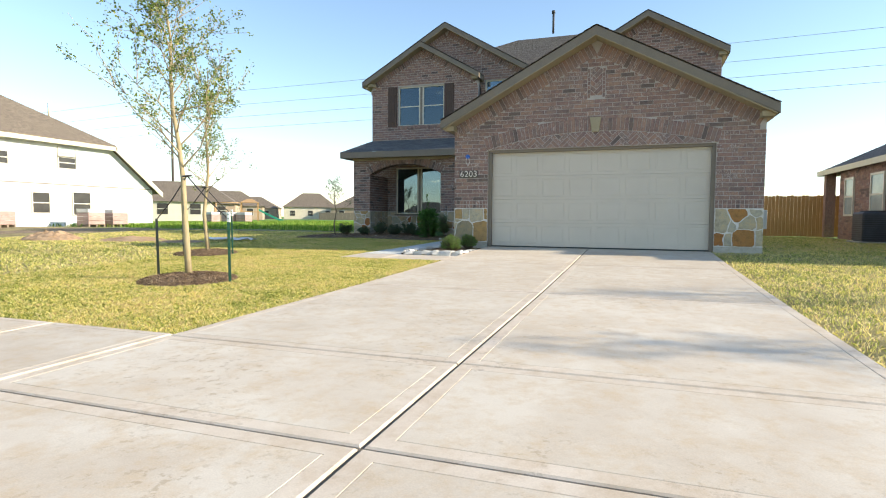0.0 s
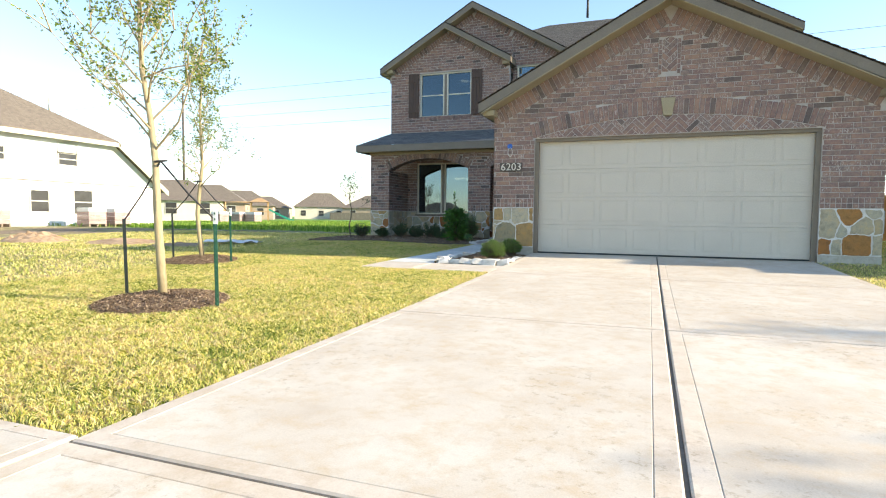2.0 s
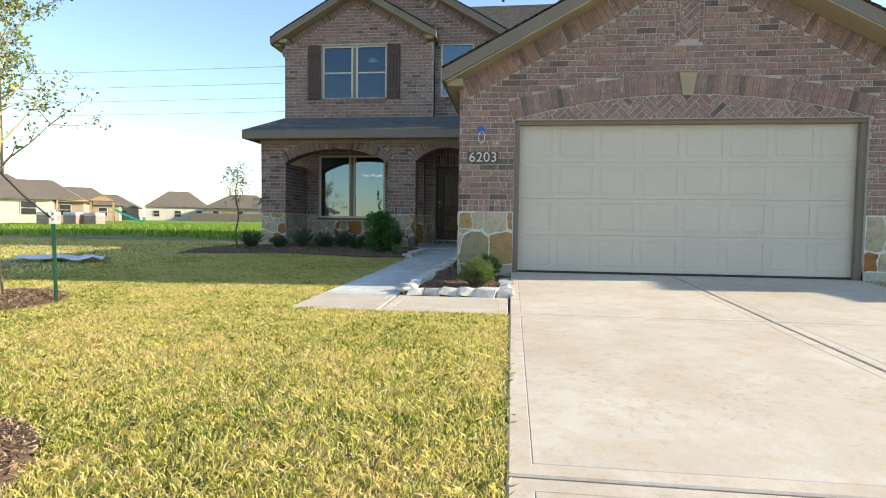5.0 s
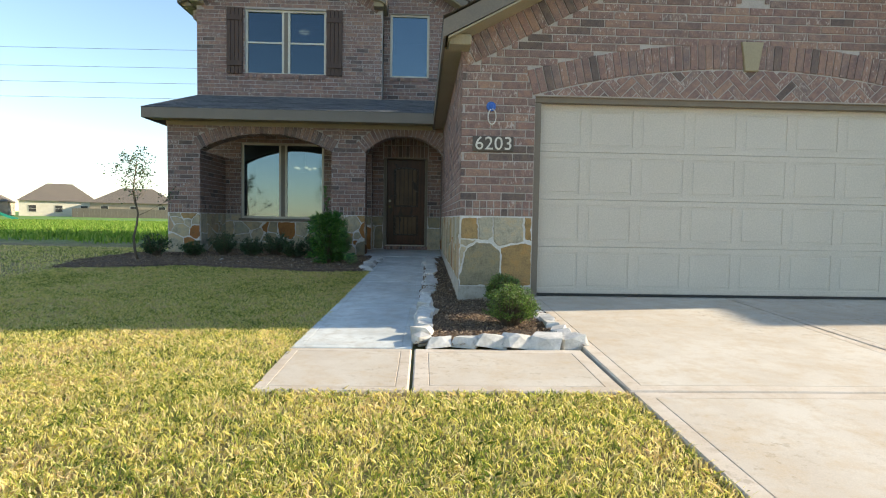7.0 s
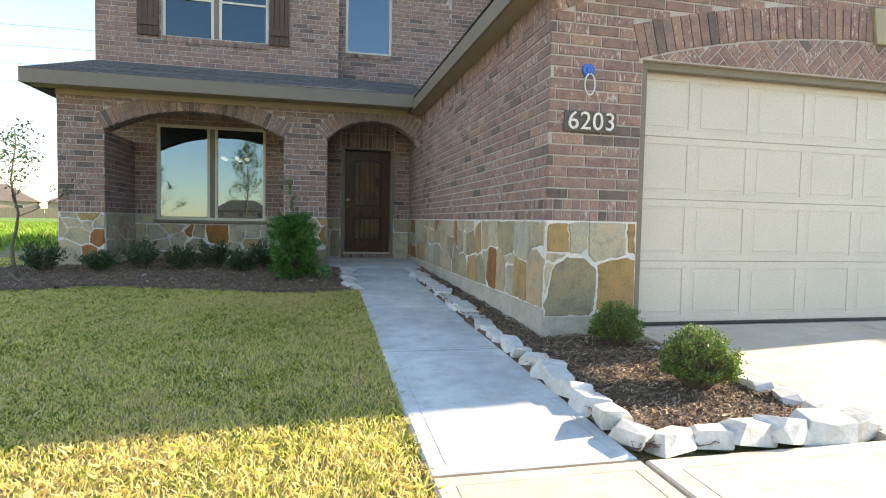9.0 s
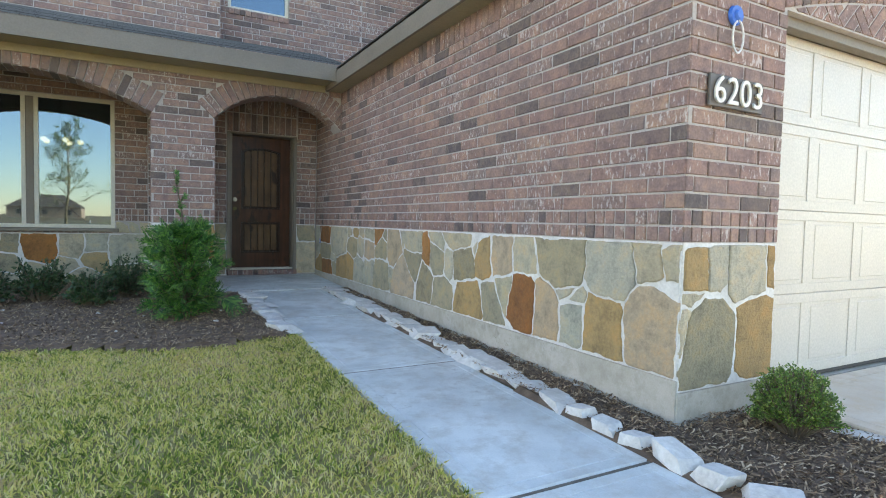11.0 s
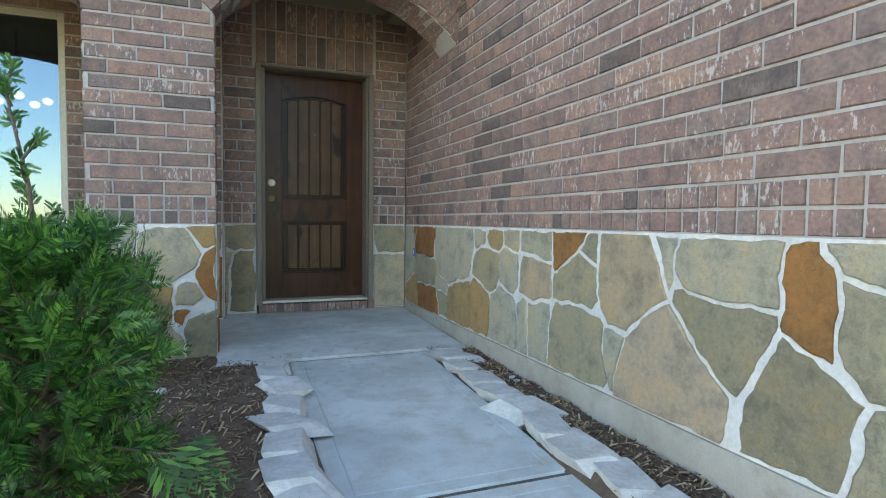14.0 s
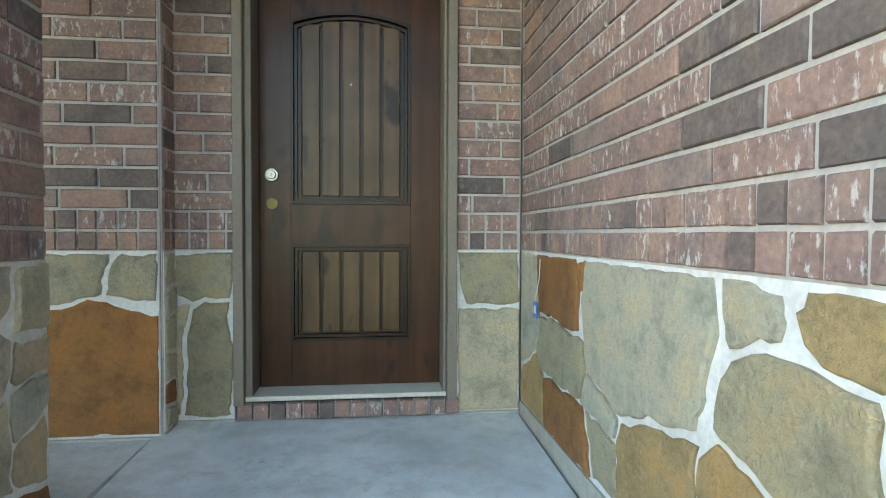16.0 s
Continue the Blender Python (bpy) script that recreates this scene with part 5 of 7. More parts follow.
def mulch_bed(name, label, poly, step=0.06, chips=9000, seed=1):
    xs, ys = [p[0] for p in poly], [p[1] for p in poly]
    nx, ny = int((max(xs) - min(xs)) / step) + 2, int((max(ys) - min(ys)) / step) + 2
    idx, vs, fs = {}, [], []
    keep = [[in_poly(min(xs) + i * step, min(ys) + j * step, poly) for j in range(ny)] for i in range(nx)]
    for i in range(nx):
        for j in range(ny):
            x, y = min(xs) + i * step, min(ys) + j * step
            near = keep[i][j] or any(keep[max(0, min(nx - 1, i + a))][max(0, min(ny - 1, j + b))] for a in (-1, 0, 1) for b in (-1, 0, 1))
            if near:
                idx[i, j] = len(vs)
                vs.append((x, y, lz(x, y) + (mound(x, y) if keep[i][j] else -0.008)))
    for (i, j) in idx:
        q = [(i, j), (i + 1, j), (i + 1, j + 1), (i, j + 1)]
        if all(k in idx for k in q) and sum(keep[a][b] for a, b in q if a < nx and b < ny) >= 2:
            fs.append([idx[k] for k in q])
    me = bpy.data.meshes.new(name)
    me.from_pydata(vs, [], fs)
    me.materials.append(MULCH)
    bed = tagged(new(name, me), label, "mulch bed", kind="structure")
    r = random.Random(seed)
    cv, cf = [], []
    while len(cf) < chips:
        x, y = r.uniform(min(xs), max(xs)), r.uniform(min(ys), max(ys))
        if not in_poly(x, y, poly):
            continue
        z = lz(x, y) + mound(x, y)
        a, L, w = r.uniform(0, math.tau), 0.006 + 0.026 * r.random() ** 2, r.uniform(0.0015, 0.0045)
        t = r.uniform(-0.5, 0.5)
        c, s = math.cos(a), math.sin(a)
        k = len(cv)
        cv += [(x - c * L - s * w, y - s * L + c * w, z - t * L + 0.004), (x - c * L + s * w, y - s * L - c * w, z - t * L + 0.004),
               (x + c * L + s * w, y + s * L - c * w, z + t * L + 0.010), (x + c * L - s * w, y + s * L + c * w, z + t * L + 0.014)]
        cf.append((k, k + 1, k + 2, k + 3))
    me = bpy.data.meshes.new("bark_chips")
    me.from_pydata(cv, [], cf)
    me.materials.append(CHIP)
    ch = new("bark_chips", me)
    ch.parent = bed
    tagged(ch, kind="stuff")
    return bed


mulch_bed("mulch_bed", "dark brown bark mulch bed along the porch", BED_A, 0.07, 26000, 3)
mulch_bed("mulch_bed", "brown bark mulch bed along the garage wall", BED_B, 0.06, 17000, 4)
for k, (tx, ty, tr) in enumerate(TREES):
    mulch_bed("mulch_ring", "mound of brown bark mulch round a young tree", [(tx + tr * math.cos(a), ty + tr * 1.05 * math.sin(a)) for a in np.linspace(0, math.tau, 40)[:-1]], 0.06, 6000, 5 + k)


# ---- edging stones ----
def rock_mesh(seed, l, w, h):
    """A rough-split stone: a lopsided block whose corners and arrises are knocked off unevenly."""
    r = random.Random(seed)
    bm = bmesh.new()
    lean = [r.uniform(-0.32, 0.32) for _ in range(4)]
    for a in (-1, 1):
        for b in (-1, 1):
            for c in (-1, 1):
                size = r.uniform(0.82, 1.0)
                for axis in range(3):
                    p = [a * size, b * size, c * size]
                    p[axis] *= r.uniform(0.80, 0.96)
                    x, y, z = p
                    k = 0.86 if c > 0 else 1.0
                    bm.verts.new(((x * k + lean[0] * y + lean[1] * z) * l / 2, (y * k + lean[2] * z) * w / 2, (z + lean[3] * x * 0.8) * h / 2))
    for _ in range(10):
        v = Vector((r.gauss(0, 1), r.gauss(0, 1), r.gauss(0, 1)))
        v /= max(abs(v.x), abs(v.y), abs(v.z)) / r.uniform(0.80, 1.0)
        bm.verts.new((v.x * l / 2, v.y * w / 2, v.z * h / 2))
    bmesh.ops.convex_hull(bm, input=bm.verts)
    bmesh.ops.delete(bm, geom=[v for v in bm.verts if not v.link_faces], context="VERTS")
    return mesh_of(bm, "edging_stone", LIMESTONE)


ROCKS = [rock_mesh(k, 0.19 + 0.010 * k, 0.15 + 0.017 * (k % 3), 0.095 + 0.014 * (k % 2)) for k in range(9)]
FLAGS = [rock_mesh(20 + k, 0.33, 0.23, 0.06 + 0.012 * (k % 3)) for k in range(6)]
rr = random.Random(12)


def edging(x, y, turn, flat=False, scale=1.0):
    o = new("edging_stone", rr.choice(FLAGS if flat else ROCKS))
    s = scale * (rr.uniform(0.9, 1.15) if flat else rr.uniform(0.78, 1.18))
    o.matrix_basis = pose(x + rr.uniform(-0.015, 0.015), y, lz(x, y) + (0.022 if flat else 0.034) * s, rr.uniform(-12, 12) * (0.35 if flat else 1), rr.uniform(-11, 11) * (0.35 if flat else 1), turn + rr.uniform(-20, 20)) @ Matrix.Diagonal((s, s, s, 1))
    tagged(o, "rough flat limestone edging piece" if flat else "rough white limestone edging block", "edging stone", "path edging stones" if x < -4.6 else "bed edging stones")


y = 10.12
while y < 17.5:
    flat = y > 12.5
    edging(-4.80 + path_dx(y) + (0.088 if flat else 0.066) + 0.008 * math.sin(y * 3), y, 90, flat, (0.95 if y < 12 else 0.75) if not flat else (0.74 if y < 14.5 else 0.88))
    y += rr.uniform(0.19, 0.23) if y < 14.5 else rr.uniform(0.23, 0.27)
for i in range(6):
    edging(-4.60 + i * 0.198, 10.035, 0, False, 0.98)
for i in range(7):
    edging(-3.60 + 0.02 * rr.random(), 10.2 + i * 0.235, 90, i > 3, 0.9 if i < 4 else 0.75)
for i in range(10):
    edging(-5.72 + path_dx(15.2 + i * 0.25) - 0.092, 15.2 + i * 0.25, 90, True, 0.85)

# ---- grass: blades on the lawn ----
def turf_material(name, stops, trans):
    """Blades that run from green to straw by tuft and by patch."""
    m, n, l, b = material(name, 0.65)
    rnd = n.new("ShaderNodeNewGeometry").outputs["Random Per Island"]
    co = place(n, l)
    total = rnd
    for scale, weight in ((0.9, 1.1), (6.5, 1.3)):
        k = n.new("ShaderNodeMath")
        k.operation = "MULTIPLY_ADD"
        k.inputs[1].default_value, k.inputs[2].default_value = weight, -weight / 2
        l.new(noise_out(n, l, co, scale, 2), k.inputs[0])
        a = n.new("ShaderNodeMath")
        l.new(total, a.inputs[0])
        l.new(k.outputs[0], a.inputs[1])
        total = a.outputs[0]
    c = ramp(n, l, total, stops)
    l.new(c, b.inputs["Base Color"])
    t = n.new("ShaderNodeBsdfTranslucent")
    l.new(c, t.inputs["Color"])
    ms = n.new("ShaderNodeMixShader")
    ms.inputs[0].default_value = trans
    l.new(b.outputs[0], ms.inputs[1])
    l.new(t.outputs[0], ms.inputs[2])
    l.new(ms.outputs[0], n["Material Output"].inputs["Surface"])
    return m


GRASS = turf_material("lawn_blades", [(0.0, (0.14, 0.21, 0.03)), (0.2, (0.42, 0.46, 0.085)), (0.42, (0.73, 0.66, 0.18)), (0.66, (0.92, 0.78, 0.28)), (0.86, (0.93, 0.83, 0.43)), (1.0, (0.72, 0.54, 0.28))], 0.5)
MEADOW = leaf_material("meadow_blades", [(0, (0.09, 0.20, 0.015)), (0.6, (0.22, 0.36, 0.04)), (1, (0.40, 0.46, 0.10))], 0.7, 0.45)


def blades(name, label, xy, zs, hmin, hmax, wmin, wmax, mat, seed, lean=0.6):
    g = np.random.default_rng(seed)
    n = len(xy)
    a, h, w = g.uniform(0, math.tau, n), g.uniform(hmin, hmax, n), g.uniform(wmin, wmax, n)
    la, ll = g.uniform(0, math.tau, n), g.uniform(0.1, lean + 0.3, n) * h
    base = np.column_stack([xy, zs])
    side = np.column_stack([np.cos(a) * w / 2, np.sin(a) * w / 2, np.zeros(n)])
    mid = base + np.column_stack([np.cos(la) * ll * 0.35, np.sin(la) * ll * 0.35, h * 0.62])
    tip = base + np.column_stack([np.cos(la) * ll, np.sin(la) * ll, h * g.uniform(0.75, 1.0, n)])
    v = np.stack([base - side, base + side, mid + side * 0.75, tip, mid - side * 0.75], 1).reshape(-1, 3).astype(np.float32)
    me = bpy.data.meshes.new(name)
    me.vertices.add(5 * n)
    me.vertices.foreach_set("co", v.ravel())
    me.loops.add(5 * n)
    me.loops.foreach_set("vertex_index", np.arange(5 * n, dtype=np.int32))
    me.polygons.add(n)
    me.polygons.foreach_set("loop_start", np.arange(0, 5 * n, 5, dtype=np.int32))
    me.update(calc_edges=True)
    me.materials.append(mat)
    return tagged(new(name, me), label, "grass", kind="stuff")


def lawn_points(n, x0, x1, y0, y1, seed):
    g = np.random.default_rng(seed)
    xy = np.column_stack([g.uniform(x0, x1, n), g.uniform(y0, y1, n)])
    # bare patches
    clump = np.sin(xy[:, 0] * 5.1 + 2 * np.sin(xy[:, 1] * 3.7)) * np.sin(xy[:, 1] * 4.3 + 1.7 * np.sin(xy[:, 0] * 2.9))
    xy = xy[g.uniform(-1.6, 1, len(xy)) < clump * 0.6 + 0.85]
    keep = np.ones(len(xy), bool)
    x, y = xy[:, 0], xy[:, 1]
    keep &= ~((x > -5.70 + 0.02 * np.maximum(0, y - 9.94)) & (x < -4.3) & (y > 9.0)) & ~((x > -4.85) & (x < 1.35) & (y > 8.99)) & ~((x > -3.515) & (x < 1.35))
    keep &= ~((y < 2.65) & (x < -3.5))
    edge = 15.12 + 0.28 * np.sin((x + 5.2) * 1.35) - 0.10 * (x < -9) + 0.05 * np.sin(x * 4.1)
    keep &= ~((x > -10.7) & (x < -4.3) & (y > edge + 0.02))
    for tx, ty, tr in TREES:
        keep &= np.hypot(x - tx, (y - ty) * 0.95) > tr * 0.98
    xy = xy[keep]
    zs = np.where(xy[:, 0] < -3.0, np.interp(xy[:, 1], LYS, LZS), np.interp(xy[:, 1], YS, ZS)) - 0.022
    return xy, zs


xy, zs = lawn_points(250000, -9.0, -3.45, 2.6, 9.3, 1)
blades("lawn_grass", "short dry yellow-green turf grass", xy, zs, 0.020, 0.046, 0.004, 0.009, GRASS, 2, 1.3)
xy, zs = lawn_points(190000, -10.5, -5.6, 8.9, 15.9, 3)
blades("lawn_grass", "short yellow-green turf grass before the porch", xy, zs, 0.020, 0.044, 0.004, 0.009, GRASS, 4, 1.3)
xy, zs = lawn_points(90000, -20, -8.9, 2.6, 20, 5)
blades("lawn_grass", "short dry turf on the side lawn", xy, zs, 0.025, 0.05, 0.010, 0.020, GRASS, 6, 1.2)
xy, zs = lawn_points(130000, 1.33, 7.0, 2.5, 26, 7)
blades("lawn_grass", "short turf beside the driveway", xy, zs, 0.020, 0.044, 0.005, 0.010, GRASS, 8, 1.3)
g = np.random.default_rng(9)
xy = np.column_stack([g.uniform(-42, -9, 60000), 23 + 37 * g.uniform(0, 1, 60000) ** 0.8])
xy[:, 1] += 0.9 * np.sin(xy[:, 0] * 0.6) + 0.5 * np.sin(xy[:, 0] * 1.9)
blades("meadow_grass", "tall bright green meadow grass behind the plots", xy, np.array([lz(a, b) for a, b in xy]) - 0.03, 0.08, 0.30, 0.03, 0.07, MEADOW, 10, 0.4)


# ---- shrubs and trees ----
def leaf_cloud(pts, dirs, lmin, lmax, wf, seed):
    """Leaf blades at points, pointing roughly along dirs."""
    g = np.random.default_rng(seed)
    n = len(pts)
    L = g.uniform(lmin, lmax, n)[:, None]
    d = dirs + g.normal(0, 0.45, (n, 3))
    d /= np.linalg.norm(d, axis=1)[:, None]
    s = np.cross(d, g.normal(0, 1, (n, 3)))
    s /= np.linalg.norm(s, axis=1)[:, None]
    v = np.stack([pts, pts + d * L * 0.5 + s * L * wf, pts + d * L, pts + d * L * 0.5 - s * L * wf], 1).reshape(-1, 3)
    return v, [(4 * i, 4 * i + 1, 4 * i + 2, 4 * i + 3) for i in range(n)]


def leaf_part(name, parent, pts, dirs, lmin, lmax, wf, mat, seed):
    v, f = leaf_cloud(np.array(pts), np.array(dirs), lmin, lmax, wf, seed)
    me = bpy.data.meshes.new(name)
    me.from_pydata(v.tolist(), [], f)
    me.materials.append(mat)
    o = new(name, me)
    o.parent = parent
    return tagged(o, kind="stuff")


BOX_LEAF = leaf_material("boxwood_leaf", [(0, (0.06, 0.12, 0.025)), (0.6, (0.13, 0.22, 0.04)), (1, (0.28, 0.37, 0.08))], 0.4, 0.25)
DARK_LEAF = leaf_material("holly_leaf", [(0, (0.022, 0.05, 0.018)), (0.6, (0.04, 0.085, 0.028)), (1, (0.09, 0.14, 0.05))], 0.35, 0.2)
FERN_LEAF = leaf_material("conifer_leaf", [(0, (0.016, 0.06, 0.014)), (0.5, (0.045, 0.15, 0.028)), (1, (0.17, 0.35, 0.06))], 0.45, 0.3)
ROSEMARY = leaf_material("narrow_leaf", [(0, (0.04, 0.10, 0.025)), (0.6, (0.085, 0.19, 0.05)), (1, (0.19, 0.30, 0.10))], 0.45, 0.25)
OAK_LEAF = leaf_material("oak_leaf", [(0, (0.07, 0.12, 0.025)), (0.5, (0.15, 0.22, 0.04)), (0.8, (0.28, 0.33, 0.06)), (1, (0.42, 0.40, 0.09))], 0.5, 0.35)
TWIG = simple("twig_bark", (0.10, 0.075, 0.05), (0.16, 0.12, 0.08), 20, 0.9, 0.3)
PALE_BARK = simple("pale_bark", (0.30, 0.24, 0.135), (0.42, 0.34, 0.20), 12, 0.85, 0.5, stretch=(3, 3, 0.7))


def shrub(label, x, y, w, h, mat, n, lmin, lmax, seed, cone=0.0, name="shrub", group="", up=0.6, wf=0.24, ball=False):
    """A bush: stems from the ground, shoots spreading to an uneven crown, leaves along the shoots."""
    r = random.Random(seed)
    s = thing(name, label, "shrub", pose(x, y, lz(x, y) + 0.01), group)
    bm, pts, dirs = bmesh.new(), [], []
    shoots = max(14, n // (42 if cone < 0.7 else 75))
    spread_ = 0.030 if cone < 0.7 else 0.022
    for k in range(shoots):
        a, e = r.uniform(0, math.tau), r.random()
        zt = h * (0.25 + 0.75 * r.random() ** (0.8 if not cone else 1.2)) * r.uniform(0.85, 1.08)
        f = zt / h
        rad = w / 2 * (min(1.0, 0.35 + 1.7 * f) * r.uniform(0.75, 1.3) if cone > 0.7 else 1.0) * ((1 - cone * f) * (0.55 + 0.6 * math.sqrt(e)) * (1 if cone else math.sqrt(max(0.12, 1 - (2 * f - 1.0) ** 2 * 0.75)))) * r.uniform(0.75, 1.15)
        tip = Vector((math.cos(a) * rad, math.sin(a) * rad, zt))
        if ball:
            # shoots end on a clipped, slightly lumpy dome
            u = r.uniform(-0.30, 1.0)
            lump = 0.9 + 0.22 * noise.noise((math.cos(a) * 2.5, math.sin(a) * 2.5, u * 2.5 + seed)) + r.uniform(-0.08, 0.12)
            tip = Vector((math.cos(a) * math.sqrt(1 - u * u) * w / 2, math.sin(a) * math.sqrt(1 - u * u) * w / 2, 0)) * lump
            tip.z = h * (0.44 + 0.56 * u * lump)
        root = Vector((math.cos(a) * 0.04, math.sin(a) * 0.04, 0 if not cone else zt * 0.45))
        mid = root.lerp(tip, 0.55) + Vector((0, 0, -0.04 * h if cone else 0.06 * h))
        add_tube(bm, [root, mid, tip], [0.007, 0.005, 0.002], 4, False)
        m = max(6, n // shoots)
        for i in range(m):
            t = r.uniform(0.25, 1.0) if not ball else 1 - 0.45 * r.random() ** 2
            p = root.lerp(mid, t * 2) if t < 0.5 else mid.lerp(tip, t * 2 - 1)
            pts.append((p.x + r.gauss(0, spread_ * w), p.y + r.gauss(0, spread_ * w), max(0.02, p.z + r.gauss(0, 0.026 * h))))
            d = (tip - root).normalized()
            dirs.append((d.x + r.gauss(0, 0.4), d.y + r.gauss(0, 0.4), d.z * up + r.gauss(0, 0.35)))
    if cone:
        add_tube(bm, [(0, 0, 0), (0, 0, h * 0.9)], [0.018, 0.004], 5)
    part("stem", bm, TWIG, s)
    leaf_part("foliage", s, pts, dirs, lmin, lmax, wf, mat, seed)
    return s


shrub("rounded bright green boxwood shrub in the corner bed", -3.95, 10.72, 0.44, 0.37, BOX_LEAF, 11000, 0.010, 0.018, 1, group="corner bed shrubs", wf=0.3, ball=True)
shrub("rounded dark green boxwood shrub by the garage wall", -3.86, 11.78, 0.40, 0.35, BOX_LEAF, 10000, 0.010, 0.018, 2, group="corner bed shrubs", wf=0.3, ball=True)
def conifer(label, x, y, w, h, leader, mat, seed):
    """A young arborvitae: rising branches that carry flat feathery sprays, with a bare leader above the bulk."""
    r = random.Random(seed)
    s = thing("conifer", label, "shrub", pose(x, y, lz(x, y) + 0.01), "porch bed shrubs")
    bm, vs, fs = bmesh.new(), [], []
    add_tube(bm, [(0, 0, 0), (0.01, 0, h * 0.6), (-0.02, 0.01, h), (-0.10, 0.02, leader)], [0.02, 0.013, 0.007, 0.002], 6)

    def leaflet(p, d, side, length):
        k = len(vs)
        m = p + d * length * 0.55
        vs.extend([p, m + side * length * 0.11, p + d * length, m - side * length * 0.11])
        fs.append((k, k + 1, k + 2, k + 3))

    def spray(p, d, face, size):
        d = d.normalized()
        side = d.cross(face).normalized()
        n = 11
        for i in range(n):
            f = i / (n - 1)
            q = p + d * size * f + Vector((0, 0, -0.10 * size * f * f))
            reach = size * 0.42 * (1 - 0.75 * f) + 0.010
            for sg in (-1, 1):
                e = (d * 0.75 + side * sg * r.uniform(0.6, 0.9)).normalized()
                leaflet(q, e, e.cross(face), reach * r.uniform(0.8, 1.1))
        leaflet(p + d * size * 0.9, d, side, size * 0.22)

    def branch(root, d, length, size=0.115):
        d = d.normalized()
        pts_, q, dd = [root], root.copy(), d
        for k in range(4):
            dd = (dd + Vector((r.gauss(0, 0.10), r.gauss(0, 0.10), r.gauss(0.05, 0.10)))).normalized()
            q = q + dd * length / 4
            pts_.append(q.copy())
        add_tube(bm, pts_, [0.006, 0.005, 0.004, 0.003, 0.0015], 4, False)
        for k in range(1, 5):
            for _ in range(2 if k < 4 else 3):
                e = (dd + Vector((r.gauss(0, 0.55), r.gauss(0, 0.55), r.gauss(-0.05, 0.45)))).normalized()
                face = e.cross(Vector((r.gauss(0, 0.5), r.gauss(0, 0.5), 1.0))).cross(e) if r.random() < 0.45 else e.cross(Vector((0, 0, 1)) + Vector((r.gauss(0, 0.3), r.gauss(0, 0.3), 0)))
                if face.length > 1e-3:
                    spray(pts_[k], e, face.normalized(), size * r.uniform(0.75, 1.3))

    for k in range(118):
        f = (k / 118) ** 1.12
        a = k * 2.4 + r.uniform(-0.5, 0.5)
        reach = w / 2 * (0.72 + 0.9 * f if f < 0.3 else 1.0 * (1 - ((f - 0.3) / 0.76) ** 2.4)) * r.uniform(0.7, 1.12)
        up = 0.15 + 1.0 * f
        branch(Vector((0, 0, 0.04 + 0.70 * h * f)), Vector((math.cos(a), math.sin(a), up)), max(0.12, reach * math.sqrt(1 + up * up) * 0.82))
    for k in range(7):
        f = k / 7
        a = k * 2.2
        branch(Vector((-0.08 * f, 0.01, h * 0.85 + (leader - h * 0.85) * f * 0.95)), Vector((math.cos(a), math.sin(a), 1.3)), 0.09 * (1 - 0.5 * f), 0.038)
    for k in range(5):
        spray(Vector((0.33 + 0.02 * k, -0.16 + 0.03 * k, 0.20)), Vector((0.35 + 0.12 * k, -0.25, -0.75)), Vector((0.3, -1, 0.2)).normalized(), 0.19)
    add_tube(bm, [(0.02, 0, 0.10), (0.2, -0.08, 0.22), (0.36, -0.14, 0.20)], [0.006, 0.005, 0.003], 4, False)
    part("stem", bm, TWIG, s)
    me = bpy.data.meshes.new("foliage")
    me.from_pydata([tuple(v) for v in vs], [], fs)
    me.materials.append(mat)
    o = new("foliage", me)
    o.parent = s
    tagged(o, kind="stuff")
    return s


conifer("tall feathery green arborvitae beside the path", -6.45, 15.97, 0.84, 1.02, 1.43, FERN_LEAF, 3)
shrub("upright narrow-leaved shrub against the porch pier", -6.42, 17.30, 0.46, 0.80, ROSEMARY, 5600, 0.022, 0.050, 4, 0.45, group="porch bed shrubs", up=1.6, wf=0.10)
for k, (sx, sy, sw, sh_) in enumerate(((-9.95, 16.9, 0.55, 0.42), (-9.25, 16.9, 0.45, 0.30), (-8.75, 17.2, 0.50, 0.46), (-8.15, 17.1, 0.48, 0.38), (-7.75, 17.35, 0.5, 0.50), (-7.25, 16.9, 0.52, 0.36), (-6.95, 17.4, 0.5, 0.46))):
    shrub("small dark green holly shrub in the mulch bed", sx, sy, sw, sh_, DARK_LEAF, 2200, 0.025, 0.05, 30 + k, group="porch bed shrubs")


